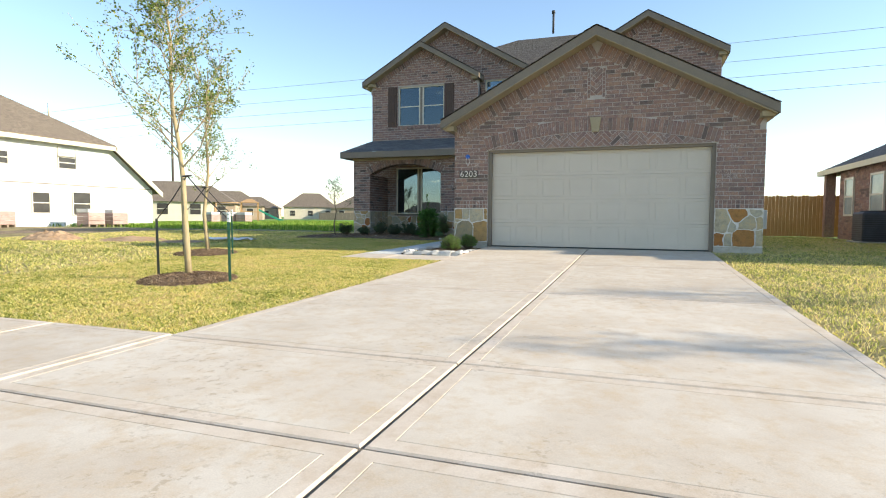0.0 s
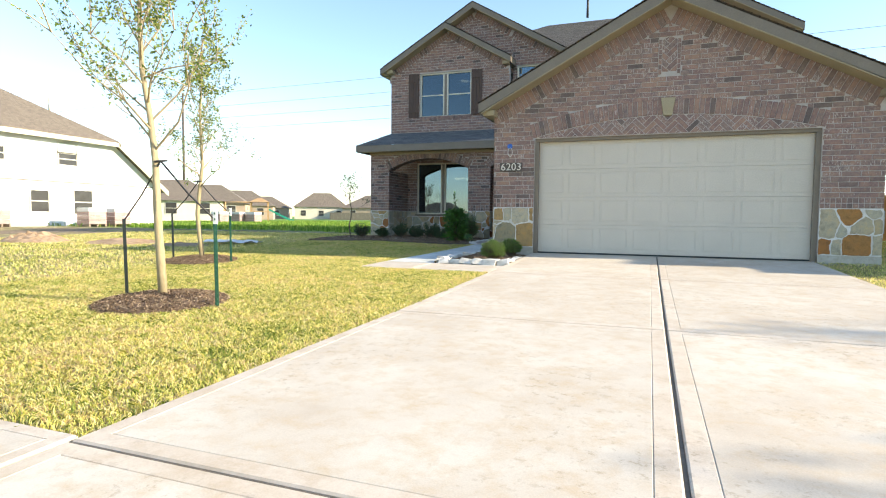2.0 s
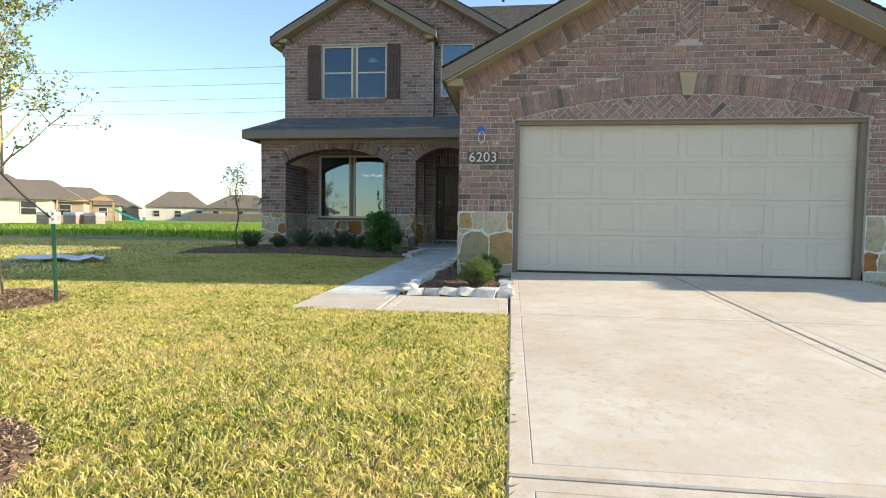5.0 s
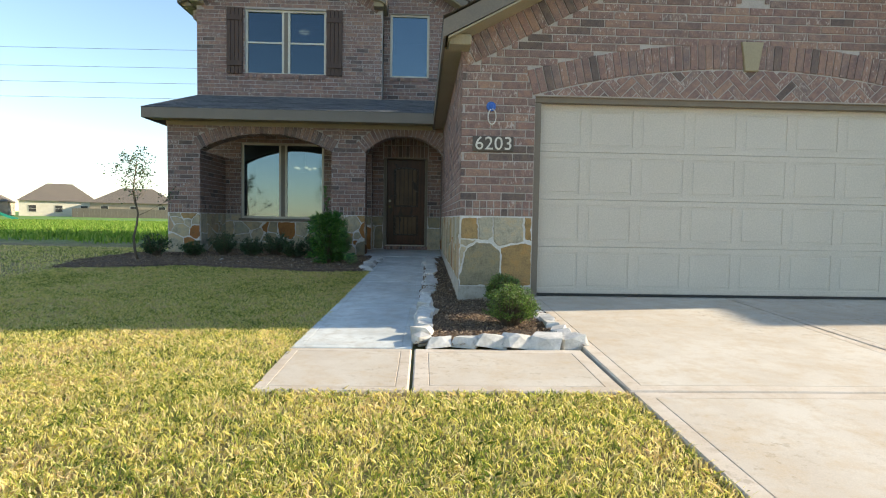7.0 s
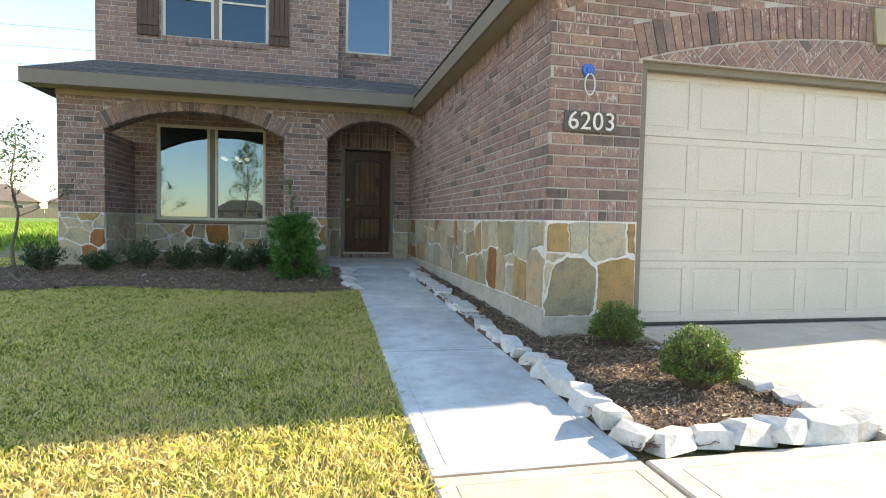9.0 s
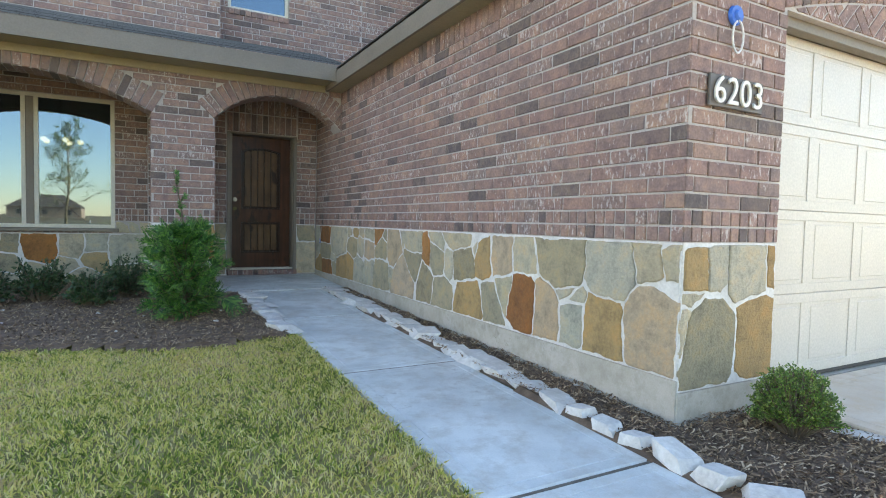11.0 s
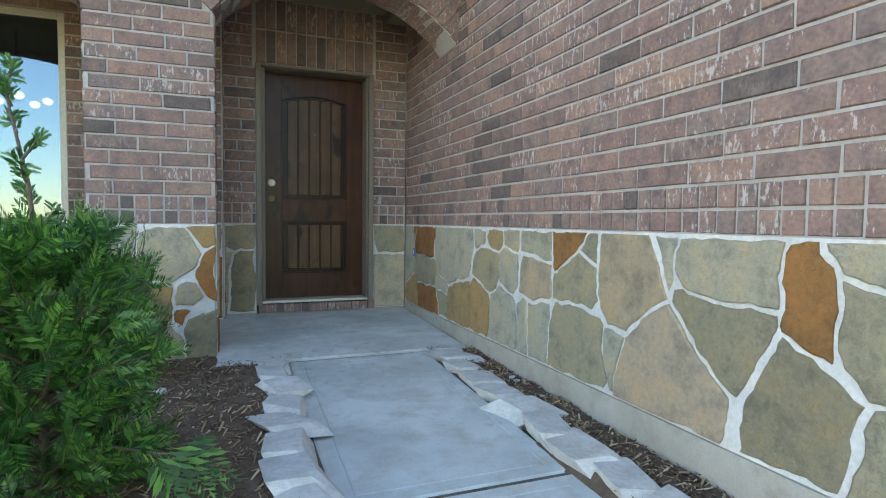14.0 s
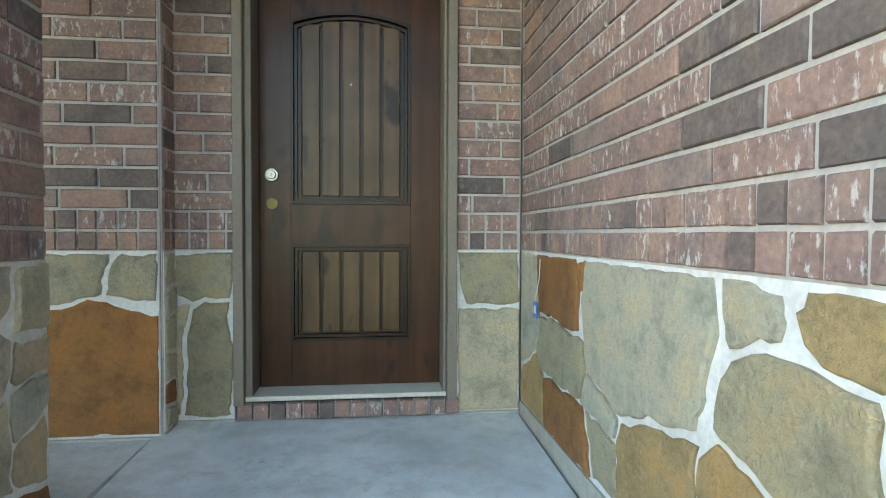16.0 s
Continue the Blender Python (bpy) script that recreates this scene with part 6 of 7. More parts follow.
def tree(label, x, y, h, r0, fork, spread, leaves, lsize, seed, bark=None, leaf=None, twigs=34, lean=(0, 0)):
    """A young oak: one tapered stem that forks, thin rising limbs with side twigs, and sparse small leaves."""
    r = random.Random(seed)
    t = thing("oak_sapling", label, "tree", pose(x, y, lz(x, y)))
    bm, bl, pts, dirs = bmesh.new(), bmesh.new(), [], []
    stem = [Vector((0.03 * math.sin(k * 1.3 + seed) + lean[0] * (k / 9) ** 1.3, 0.03 * math.cos(k * 1.7) + lean[1] * (k / 9) ** 1.3, h * 0.92 * k / 9)) for k in range(10)]
    add_tube(bm, stem, [r0 * (1 - 0.88 * k / 9) + 0.004 for k in range(10)], 9)

    def twig(p, d, L, rad, depth):
        a = [p]
        q, dd = p.copy(), d.normalized()
        for _ in range(3):
            dd = (dd + Vector((r.gauss(0, 0.16), r.gauss(0, 0.16), 0.09 + r.gauss(0, 0.08)))).normalized()
            q = q + dd * L / 3
            a.append(q.copy())
        add_tube(bl, a, [rad, rad * 0.75, rad * 0.5, rad * 0.25], 5 if depth == 0 else 4, False)
        if depth < 2:
            for k in range(5 if depth == 0 else 3):
                i = r.choice((1, 2, 3)) if k else 3
                side = Vector((r.gauss(0, 1), r.gauss(0, 1), r.gauss(0.1, 0.6))).normalized()
                twig(a[i], (dd * 0.7 + side * 0.75), L * r.uniform(0.32, 0.55), rad * 0.5, depth + 1)
        if depth >= 1:
            for _ in range(leaves):
                k = r.random()
                i = min(2, int(k * 3))
                b = a[i].lerp(a[i + 1], k * 3 - i)
                pts.append((b.x + r.gauss(0, 0.03), b.y + r.gauss(0, 0.03), b.z + r.gauss(0, 0.03)))
                dirs.append((dd.x + r.gauss(0, 0.7), dd.y + r.gauss(0, 0.7), dd.z * 0.3 + r.gauss(0, 0.6)))

    for k in range(twigs):
        f = fork + (0.97 - fork) * (k / twigs) ** 0.9
        i = min(8, int(f * 9))
        p = stem[i].lerp(stem[i + 1], f * 9 - i)
        a = k * 2.4 + r.uniform(-0.4, 0.4)
        L = h * spread * (1.05 - 0.75 * (f - fork) / (1 - fork)) * r.uniform(0.7, 1.15)
        twig(p, Vector((math.cos(a), math.sin(a), r.uniform(0.45, 1.1))), L, r0 * 0.30 * (1.1 - f) + 0.004, 0)
    part("trunk", bm, bark or PALE_BARK, t, "smooth pale tan trunk")
    part("branchwork", bl, bark or PALE_BARK, t)
    leaf_part("crown", t, pts, dirs, lsize * 0.7, lsize * 1.3, 0.28, leaf or OAK_LEAF, seed)
    return t


tree("young live oak with a pale trunk and sparse olive leaves", -5.93, 5.32, 4.6, 0.043, 0.36, 0.26, 12, 0.04, 5, twigs=32, lean=(-0.5, 0.1))
tree("slim young live oak staked on the side lawn", -8.75, 8.75, 4.1, 0.042, 0.34, 0.19, 8, 0.042, 8, twigs=30, lean=(0.12, 0))
tree("small dark-leaved sapling beside the house", -9.95, 16.15, 2.1, 0.020, 0.42, 0.28, 3, 0.045, 9, TWIG, DARK_LEAF, 14)

# two oaks out of view, added so that their crowns streak the drive with shade
tree("unseen young oak added to streak the drive with shade", 10.2, 4.9, 4.7, 0.04, 0.36, 0.22, 4, 0.045, 15, twigs=26)
tree("unseen young oak added to streak the drive with shade", 11.0, 7.7, 5.0, 0.04, 0.36, 0.22, 4, 0.045, 18, twigs=26)

GREEN_POST = simple("green_post_paint", (0.015, 0.085, 0.05), (0.03, 0.12, 0.07), 20, 0.5, 0.1)
WHITE_PAINT = simple("white_post_tip", (0.7, 0.7, 0.68), (0.8, 0.8, 0.78), 20, 0.5, 0.05)
DARK_POST = simple("dark_post_paint", (0.02, 0.028, 0.025), (0.04, 0.05, 0.045), 20, 0.5, 0.1)


def stake(x, y, h, lean, green=True):
    s = thing("tree_stake", "green steel T-post with a white tip" if green else "dark steel T-post tree stake", "stake", pose(x, y, lz(x, y) - 0.02, lean, 0, 20), "tree stakes")
    m = GREEN_POST if green else DARK_POST
    bm = add_box(bmesh.new(), -0.018, 0.018, -0.003, 0.003, 0, h, 0)
    add_box(bm, -0.003, 0.003, 0.003, 0.026, 0, h, 0)
    part("post", bm, m, s)
    for k in range(int(h / 0.055)):
        part("stud", box(-0.006, 0.006, -0.009, -0.003, 0.03 + k * 0.055, 0.05 + k * 0.055), m, s) if green else None
    if green:
        part("tip", box(-0.0185, 0.0185, -0.0035, 0.0265, h - 0.13, h + 0.002), WHITE_PAINT, s, "white painted tip")
    return s


def strap(a, b):
    c = (Vector(a) + Vector(b)) / 2 - Vector((0, 0, 0.03))
    bm = add_tube(bmesh.new(), [a, c, b], [0.009] * 3, 6)
    tagged(part("tree_strap", bm, BLACK), "black rubber strap from stake to trunk", "strap", "tree straps")


for (tx, ty, tr), pa, pb, hh in ((TREES[0], (-5.24, 5.32, True), (-6.78, 5.62, False), 1.42), (TREES[1], (-8.15, 8.85, True), (-9.35, 8.75, False), 1.40)):
    for sx, sy, gr in (pa, pb):
        stake(sx, sy, 0.95 if gr else 0.85, 2, gr)
        strap((sx, sy, lz(sx, sy) + 0.83), (tx, ty, lz(tx, ty) + hh))
    bm = bmesh.new()
    add_tube(bm, [(tx + 0.055 * math.cos(a), ty + 0.055 * math.sin(a), lz(tx, ty) + hh + 0.01 * math.sin(a)) for a in np.linspace(0, math.tau, 14)], [0.010] * 14, 5, False)
    tagged(part("tree_strap", bm, BLACK), "black rubber loop round the trunk", "strap", "tree straps")


# ---- neighbours and distance ----
WRAP = simple("white_sheathing", (0.72, 0.72, 0.70), (0.80, 0.80, 0.78), 0.6, 0.7, 0.05)
CREAM_TRIM = simple("cream_trim", (0.62, 0.58, 0.42), (0.68, 0.64, 0.48), 2, 0.6, 0.05)
TAN_SHINGLE = shingle_material("tan_shingle", (0.21, 0.17, 0.125), (0.15, 0.12, 0.09), (0.07, 0.06, 0.05))
DARK_GLASS = simple("dark_opening", (0.035, 0.032, 0.03), (0.06, 0.055, 0.05), 2, 0.25, 0.02)
PALE_GLASS = simple("filmed_glass", (0.30, 0.36, 0.36), (0.40, 0.46, 0.45), 2, 0.15, 0.02)
FENCE_WOOD = simple("cedar_board", (0.36, 0.19, 0.065), (0.50, 0.28, 0.10), 3, 0.8, 0.3, stretch=(8, 8, 0.6))
GREY_FENCE = simple("grey_fence_board", (0.22, 0.17, 0.12), (0.30, 0.24, 0.18), 3, 0.9, 0.3, stretch=(8, 8, 0.6))
BRICK_FAR = brick_material("brick_far", True)


def hip(bm, x0, x1, y0, y1, z0, z1, ridge_x, over=0.4, step=0.4):
    """A hip roof over a rectangle; the ridge along the longer side."""
    x0, x1, y0, y1 = x0 - over, x1 + over, y0 - over, y1 + over
    if x1 - x0 > y1 - y0:
        k = (y1 - y0) / 2 * ridge_x
        ra, rb = ((x0 + k), (y0 + y1) / 2, z1), ((x1 - k), (y0 + y1) / 2, z1)
        quads = (((x0, y0, z0), (x1, y0, z0), rb, ra), ((x1, y1, z0), (x0, y1, z0), ra, rb), ((x0, y1, z0), (x0, y0, z0), ra, ra), ((x1, y0, z0), (x1, y1, z0), rb, rb))
    else:
        k = (x1 - x0) / 2 * ridge_x
        ra, rb = ((x0 + x1) / 2, y0 + k, z1), ((x0 + x1) / 2, y1 - k, z1)
        quads = (((x0, y0, z0), (x1, y0, z0), ra, ra), ((x1, y0, z0), (x1, y1, z0), rb, ra), ((x1, y1, z0), (x0, y1, z0), rb, rb), ((x0, y1, z0), (x0, y0, z0), ra, rb))
    for q in quads:
        if step:
            shingle_courses(bm, *q, step)
        else:
            bm.faces.new([bm.verts.new(p) for p in dict.fromkeys(q)])
    return bm


def house_window(parent, x, y0, y1, z0, z1, face, mat, fm):
    """A window in a wall at x (facing +x or -x) or, with face 'y', in a wall at y = x facing the street."""
    w = new("window")
    w.parent = parent
    if face == "y":
        part("pane", box(y0, y1, x - 0.03, x + 0.02, z0, z1), mat, w)
        for a, b, c, d in ((y0 - 0.07, y0, z0 - 0.07, z1 + 0.07), (y1, y1 + 0.07, z0 - 0.07, z1 + 0.07), (y0, y1, z1, z1 + 0.07), (y0, y1, z0 - 0.07, z0), (y0, y1, (z0 + z1) / 2 - 0.03, (z0 + z1) / 2 + 0.03)):
            part("frame", box(a, b, x - 0.06, x + 0.02, c, d), fm, w)
    else:
        s = face
        part("pane", box(min(x, x + 0.03 * s), max(x, x + 0.03 * s), y0, y1, z0, z1), mat, w)
        for a, b, c, d in ((y0 - 0.07, y0, z0 - 0.07, z1 + 0.07), (y1, y1 + 0.07, z0 - 0.07, z1 + 0.07), (y0, y1, z1, z1 + 0.07), (y0, y1, z0 - 0.07, z0), (y0, y1, (z0 + z1) / 2 - 0.03, (z0 + z1) / 2 + 0.03)):
            part("frame", box(min(x, x + 0.06 * s), max(x, x + 0.06 * s), a, b, c, d), fm, w)
    return w


# the house being built next door: white sheathing, a two-storey end that slopes down to one storey
LX = -33.0
nh = thing("unfinished_house", "two-storey house in white sheathing with a tan roof, still being built", "house", pose(0, 0, 0.42))
prof = [(6.0, -0.25), (30.2, -0.25), (30.2, 2.5), (26.8, 5.15), (6.0, 5.15)]
bm = bmesh.new()
a = [bm.verts.new((LX, y, z)) for y, z in prof]
b = [bm.verts.new((LX - 12, y, z)) for y, z in prof]
bm.faces.new(a)
bm.faces.new(b[::-1])
for i in range(5):
    bm.faces.new((a[i], b[i], b[(i + 1) % 5], a[(i + 1) % 5]))
bmesh.ops.recalc_face_normals(bm, faces=bm.faces)
part("wall", bm, WRAP, nh)
part("slab_edge", box(LX - 12, LX + 0.03, 6, 30.23, -0.5, -0.05), FOUNDATION, nh)
part("seam_tape", box(LX, LX + 0.012, 6, 30.2, 2.52, 2.58), TRIM, nh, "dark seam between storeys")
for slope in ([(0.5, 4, 5.15), (0.5, 27.0, 5.15), (-6, 20.5, 9.3), (-6, 4, 9.3)], [(0.5, 27.0, 5.15), (-12.5, 27.0, 5.15), (-6, 20.5, 9.3)], [(0.4, 30.6, 2.25), (-12.4, 30.6, 2.25), (-12.4, 26.8, 5.2), (0.4, 26.8, 5.2)]):
    bm = bmesh.new()
    lo, hi = [bm.verts.new((LX + p[0], p[1], p[2])) for p in slope], [bm.verts.new((LX + p[0], p[1], p[2] + 0.09)) for p in slope]
    bm.faces.new(lo[::-1])
    bm.faces.new(hi)
    for i in range(len(lo)):
        k = (i + 1) % len(lo)
        bm.faces.new((lo[i], lo[k], hi[k], hi[i]))
    part("roof_slope", bm, TAN_SHINGLE, nh)
part("fascia", box(LX + 0.46, LX + 0.52, 4, 27.0, 4.92, 5.17), CREAM_TRIM, nh, "cream fascia board")
bm = bmesh.new()
va = [bm.verts.new((LX + 0.52, y, z)) for y, z in ((26.9, 5.27), (30.65, 2.36), (30.65, 2.02), (26.9, 4.91))]
vb = [bm.verts.new((LX + 0.46, y, z)) for y, z in ((26.9, 5.27), (30.65, 2.36), (30.65, 2.02), (26.9, 4.91))]
bm.faces.new(va)
bm.faces.new(vb[::-1])
for i in range(4):
    bm.faces.new((va[i], vb[i], vb[(i + 1) % 4], va[(i + 1) % 4]))
part("raking_board", bm, CREAM_TRIM, nh, "cream raking board")
for y0, y1, z0, z1, m in ((23.4, 24.45, 3.55, 4.2, DARK_GLASS), (23.4, 24.45, 4.25, 4.75, PALE_GLASS), (19.4, 20.5, 3.55, 4.2, DARK_GLASS), (21.8, 22.75, 0.85, 2.0, DARK_GLASS), (24.25, 25.35, 0.75, 2.1, DARK_GLASS)):
    house_window(nh, LX, y0, y1, z0, z1, 1, m, WHITE_FRAME)
for y in (18, 24.5):
    part("roof_vent", add_tube(bmesh.new(), [(LX - 2.2, y, 6.9), (LX - 2.2, y, 7.7)], [0.06, 0.06], 6), CREAM_TRIM, nh)

# pallets of bricks and a heap of earth on the plot
PALLET = simple("wrapped_bricks", (0.32, 0.21, 0.18), (0.44, 0.31, 0.28), 3, 0.5, 0.3)
CLEAR = simple("white_wrap", (0.6, 0.58, 0.56), (0.72, 0.7, 0.68), 4, 0.3, 0.3)
for px, py in ((-30.6, 23.5), (-30.4, 24.9), (-30.9, 18.6), (-37.0, 40.5), (-37.5, 43.5), (-36.2, 44.0)):
    p = thing("brick_pallet", "wrapped pallet of red bricks on bare ground", "pallet", pose(px, py, lz(px, py) - 0.02, 0, 0, rr.uniform(-15, 15)), "brick pallets")
    for k in range(4):
        part("brick_layer", box(-0.55, 0.55, -0.5, 0.5, 0.14 + k * 0.23, 0.14 + k * 0.23 + 0.22, 0.02), PALLET if k < 3 else CLEAR, p)
    for k in (-0.45, 0, 0.45):
        part("skid", box(-0.55, 0.55, k - 0.05, k + 0.05, 0, 0.135), GREY_FENCE, p)
SOIL = simple("red_earth", (0.28, 0.18, 0.10), (0.42, 0.29, 0.18), 2.5, 0.95, 0.9, fine=18)
for k, (px, py, w, h) in enumerate(((-17.3, 11.6, 1.0, 0.24), (-14.6, 12.2, 1.2, 0.12), (-12.5, 12.0, 0.9, 0.08))):
    bm = bmesh.new()
    n = 22
    grid = [[bm.verts.new((px + (i / n - 0.5) * 2 * w, py + (j / n - 0.5) * 1.5 * w,
                           lz(px, py) - 0.04 + h * max(0, 1 - (2 * i / n - 1) ** 2 - (2 * j / n - 1) ** 2) ** 0.8 * (1 + 0.7 * noise.noise((i * 0.6, j * 0.6, k))))) for j in range(n + 1)] for i in range(n + 1)]
    for i in range(n):
        for j in range(n):
            bm.faces.new((grid[i][j], grid[i + 1][j], grid[i + 1][j + 1], grid[i][j + 1]))
    tagged(part("soil_mound", bm, SOIL), "low mound of loose reddish earth on the building plot", "mound", "mounds of earth")
bm = bmesh.new()
bmesh.ops.create_grid(bm, x_segments=14, y_segments=8, size=0.5)
for v in bm.verts:
    v.co = Vector((v.co.x * 1.5 - 11.6, v.co.y * 0.6 + 12.9, lz(-11.6, 12.9) + 0.06 + 0.09 * noise.noise((v.co.x * 5, v.co.y * 5, 2))))
tagged(part("plastic_sheet", bm, CLEAR), "crumpled white plastic sheet on the ground", "plastic sheet")


def far_house(x, y, w, d, h, roof, wall, turn, roof_mat, label="tan-roofed suburban house across the meadow"):
    f = thing("far_house", label, "house", pose(x, y, 0.42, 0, 0, turn), "houses across the meadow")
    part("wall", box(-w / 2, w / 2, -d / 2, d / 2, 0, h), wall, f)
    part("roof", hip(bmesh.new(), -w / 2, w / 2, -d / 2, d / 2, h - 0.15, h + roof, 0.8, 0.4, 0), roof_mat, f)
    for k in range(3):
        u = -w / 2 + (k + 0.5) * w / 3
        house_window(f, -d / 2, u - 0.6, u + 0.6, 0.9, 2.2, "y", DARK_GLASS, WHITE_FRAME)
    for k in range(2):
        v = -d / 2 + (k + 0.5) * d / 2
        house_window(f, w / 2, v - 0.6, v + 0.6, 0.9, 2.2, 1, DARK_GLASS, WHITE_FRAME)
    return f


CREAM_WALL = simple("cream_siding", (0.62, 0.55, 0.42), (0.70, 0.63, 0.5), 1, 0.8, 0.05)
TAN_WALL = simple("tan_brick_far", (0.38, 0.28, 0.20), (0.48, 0.36, 0.26), 1, 0.9, 0.1)
for x, y, w, d, h, r, wm, t in ((-81, 126, 13, 11, 3.2, 3.6, CREAM_WALL, 30), (-58, 56, 11, 10, 2.6, 2.6, CREAM_WALL, 40), (-66, 70, 12, 10, 2.7, 2.8, TAN_WALL, 35), (-79, 92, 14, 11, 2.8, 3.0, TAN_WALL, 35),
                                 (-64, 124, 15, 12, 3.0, 3.0, TAN_WALL, 20), (-100, 125, 16, 12, 3.0, 3.0, TAN_WALL, 30), (-92, 106, 14, 12, 2.9, 3.0, CREAM_WALL, 35), (-45, 128, 18, 13, 3.0, 3.2, TAN_WALL, 10)):
    far_house(x, y, w, d, h, r, wm, t, TAN_SHINGLE)

fence_far = thing("fence", "long grey-brown board fence across the meadow", "fence", pose(-52, 112, 0.3, 0, 0, 15))
for k in range(44):
    part("board", box(-16 + k * 0.9, -16 + k * 0.9 + 0.87, 0, 0.05, 0, 1.75 + 0.02 * (k % 3)), GREY_FENCE, fence_far)

# the swing set with a green slide
SLIDE = simple("green_plastic", (0.01, 0.20, 0.13), (0.02, 0.26, 0.17), 3, 0.35, 0.03)
PLAYWOOD = simple("play_timber", (0.36, 0.22, 0.10), (0.46, 0.29, 0.14), 3, 0.8, 0.2)
ps = thing("play_set", "timber play set with a bright green slide in the meadow", "play set", pose(-47, 58.5, 0.35, 0, 0, 35))
for px, py in ((-1, -0.8), (1, -0.8), (-1, 0.8), (1, 0.8)):
    part("post", box(px - 0.07, px + 0.07, py - 0.07, py + 0.07, 0, 2.6, 0.01), PLAYWOOD, ps)
part("deck", box(-1.1, 1.1, -0.9, 0.9, 1.3, 1.4), PLAYWOOD, ps)
part("canopy", hip(bmesh.new(), -1, 1, -0.8, 0.8, 2.5, 3.0, 0.9, 0.2, 0), PLAYWOOD, ps)
bm = bmesh.new()
for s in range(10):
    t0, t1 = s / 10, (s + 1) / 10
    z0, z1 = 1.4 * (1 - t0) ** 1.2 + 0.15, 1.4 * (1 - t1) ** 1.2 + 0.15
    for y0, y1, dz in ((-0.3, 0.3, 0), (-0.36, -0.3, 0.2), (0.3, 0.36, 0.2)):
        v = [bm.verts.new(p) for p in ((1.1 + t0 * 3, y0, z0 + dz), (1.1 + t1 * 3, y0, z1 + dz), (1.1 + t1 * 3, y1, z1 + dz), (1.1 + t0 * 3, y1, z0 + dz),
                                       (1.1 + t0 * 3, y0, z0 - 0.06), (1.1 + t1 * 3, y0, z1 - 0.06), (1.1 + t1 * 3, y1, z1 - 0.06), (1.1 + t0 * 3, y1, z0 - 0.06))]
        for q in ((0, 1, 2, 3), (4, 7, 6, 5), (0, 4, 5, 1), (3, 2, 6, 7)):
            bm.faces.new([v[i] for i in q])
bmesh.ops.remove_doubles(bm, verts=bm.verts, dist=0.001)
part("slide", bm, SLIDE, ps, "bright green plastic slide")
for s in (-1, 1):
    part("swing_leg", add_tube(bmesh.new(), [(-4.2, s * 1.2, 0), (-4.0, 0, 2.5)], [0.07, 0.07], 6), PLAYWOOD, ps)
part("swing_beam", add_tube(bmesh.new(), [(-4.1, 0, 2.48), (-1, 0, 2.48)], [0.07, 0.07], 6), PLAYWOOD, ps)

# ---- the neighbour on the drive side: cedar fence, brick house, air conditioner ----
fy = 27.3
fn = thing("fence", "orange cedar board fence between the houses", "fence", pose(2.3, fy, 0.40))
for k in range(43):
    hgt = 1.80 + 0.02 * math.sin(k * 1.7)
    bm = add_prism(bmesh.new(), [(k * 0.142, 0.03), (k * 0.142 + 0.136, 0.03), (k * 0.142 + 0.136, hgt - 0.03), (k * 0.142 + 0.11, hgt), (k * 0.142 + 0.026, hgt), (k * 0.142, hgt - 0.03)], 0, 0.018)
    part("board", bm, FENCE_WOOD, fn)
for z in (0.4, 1.4):
    part("rail", box(0, 6.1, 0.02, 0.06, z, z + 0.09), FENCE_WOOD, fn)
RX = 7.35
rh = thing("brick_house", "single-storey brown brick house with a dark hip roof", "house", pose(0, 0, 0.42))
bm = bmesh.new()
# the unseen street end is drawn forward so that it shades the side lawn
add_box(bm, RX, RX + 12, 11.5, 25.2, 0, 2.75)
part("wall", bm, BRICK_FAR, rh)
bs = []
for j in range(27):
    for k in range(43):
        bs.append((25.2 - (k + 0.5) * 0.285 - (0.14 if j % 2 else 0), 0.05 + j * 0.1))
vs, fs = [], []
for yy, zz in bs:
    if yy < 13.15 or any(a - 0.1 < yy < b + 0.1 and 0.9 < zz < 2.3 for a, b in ((23.6, 24.4), (20.9, 21.9), (18.0, 19.2))):
        continue
    k = len(vs)
    vs += [(RX - 0.012, yy - 0.136, zz), (RX - 0.012, yy + 0.136, zz), (RX - 0.012, yy + 0.136, zz + 0.087), (RX - 0.012, yy - 0.136, zz + 0.087),
           (RX + 0.01, yy - 0.136, zz), (RX + 0.01, yy + 0.136, zz), (RX + 0.01, yy + 0.136, zz + 0.087), (RX + 0.01, yy - 0.136, zz + 0.087)]
    fs += [(k, k + 1, k + 2, k + 3), (k, k + 4, k + 5, k + 1), (k + 3, k + 2, k + 6, k + 7), (k, k + 3, k + 7, k + 4), (k + 1, k + 5, k + 6, k + 2)]
me = bpy.data.meshes.new("bricks")
me.from_pydata(vs, [], fs)
me.materials.append(BRICK_FAR)
o = new("bricks", me)
o.parent = rh
tagged(o, kind="stuff")
part("roof", hip(bmesh.new(), RX, RX + 12, 11.5, 27.0, 2.75, 6.0, 0.9, 0.25, 0.2), DARK_SHINGLE, rh)
part("fascia", box(RX - 0.27, RX - 0.23, 11.2, 27.25, 2.58, 2.78), CREAM_TRIM, rh, "cream fascia board")
# gable and its roof, out of view, added to throw shade before the garage
part("front_gable", add_prism(bmesh.new(), [(RX + 0.02, 2.7), (RX + 7.0, 2.7), (RX + 3.5, 4.92)], 12.8, 13.2), BRICK_FAR, rh, "unseen brick gable added to shade the drive")
part("gable_roof", add_prism(bmesh.new(), [(RX - 0.24, 2.68), (RX + 3.5, 4.98), (RX + 7.3, 2.68), (RX + 7.3, 2.82), (RX + 3.5, 5.12), (RX - 0.24, 2.82)], 12.5, 18.5), DARK_SHINGLE, rh)
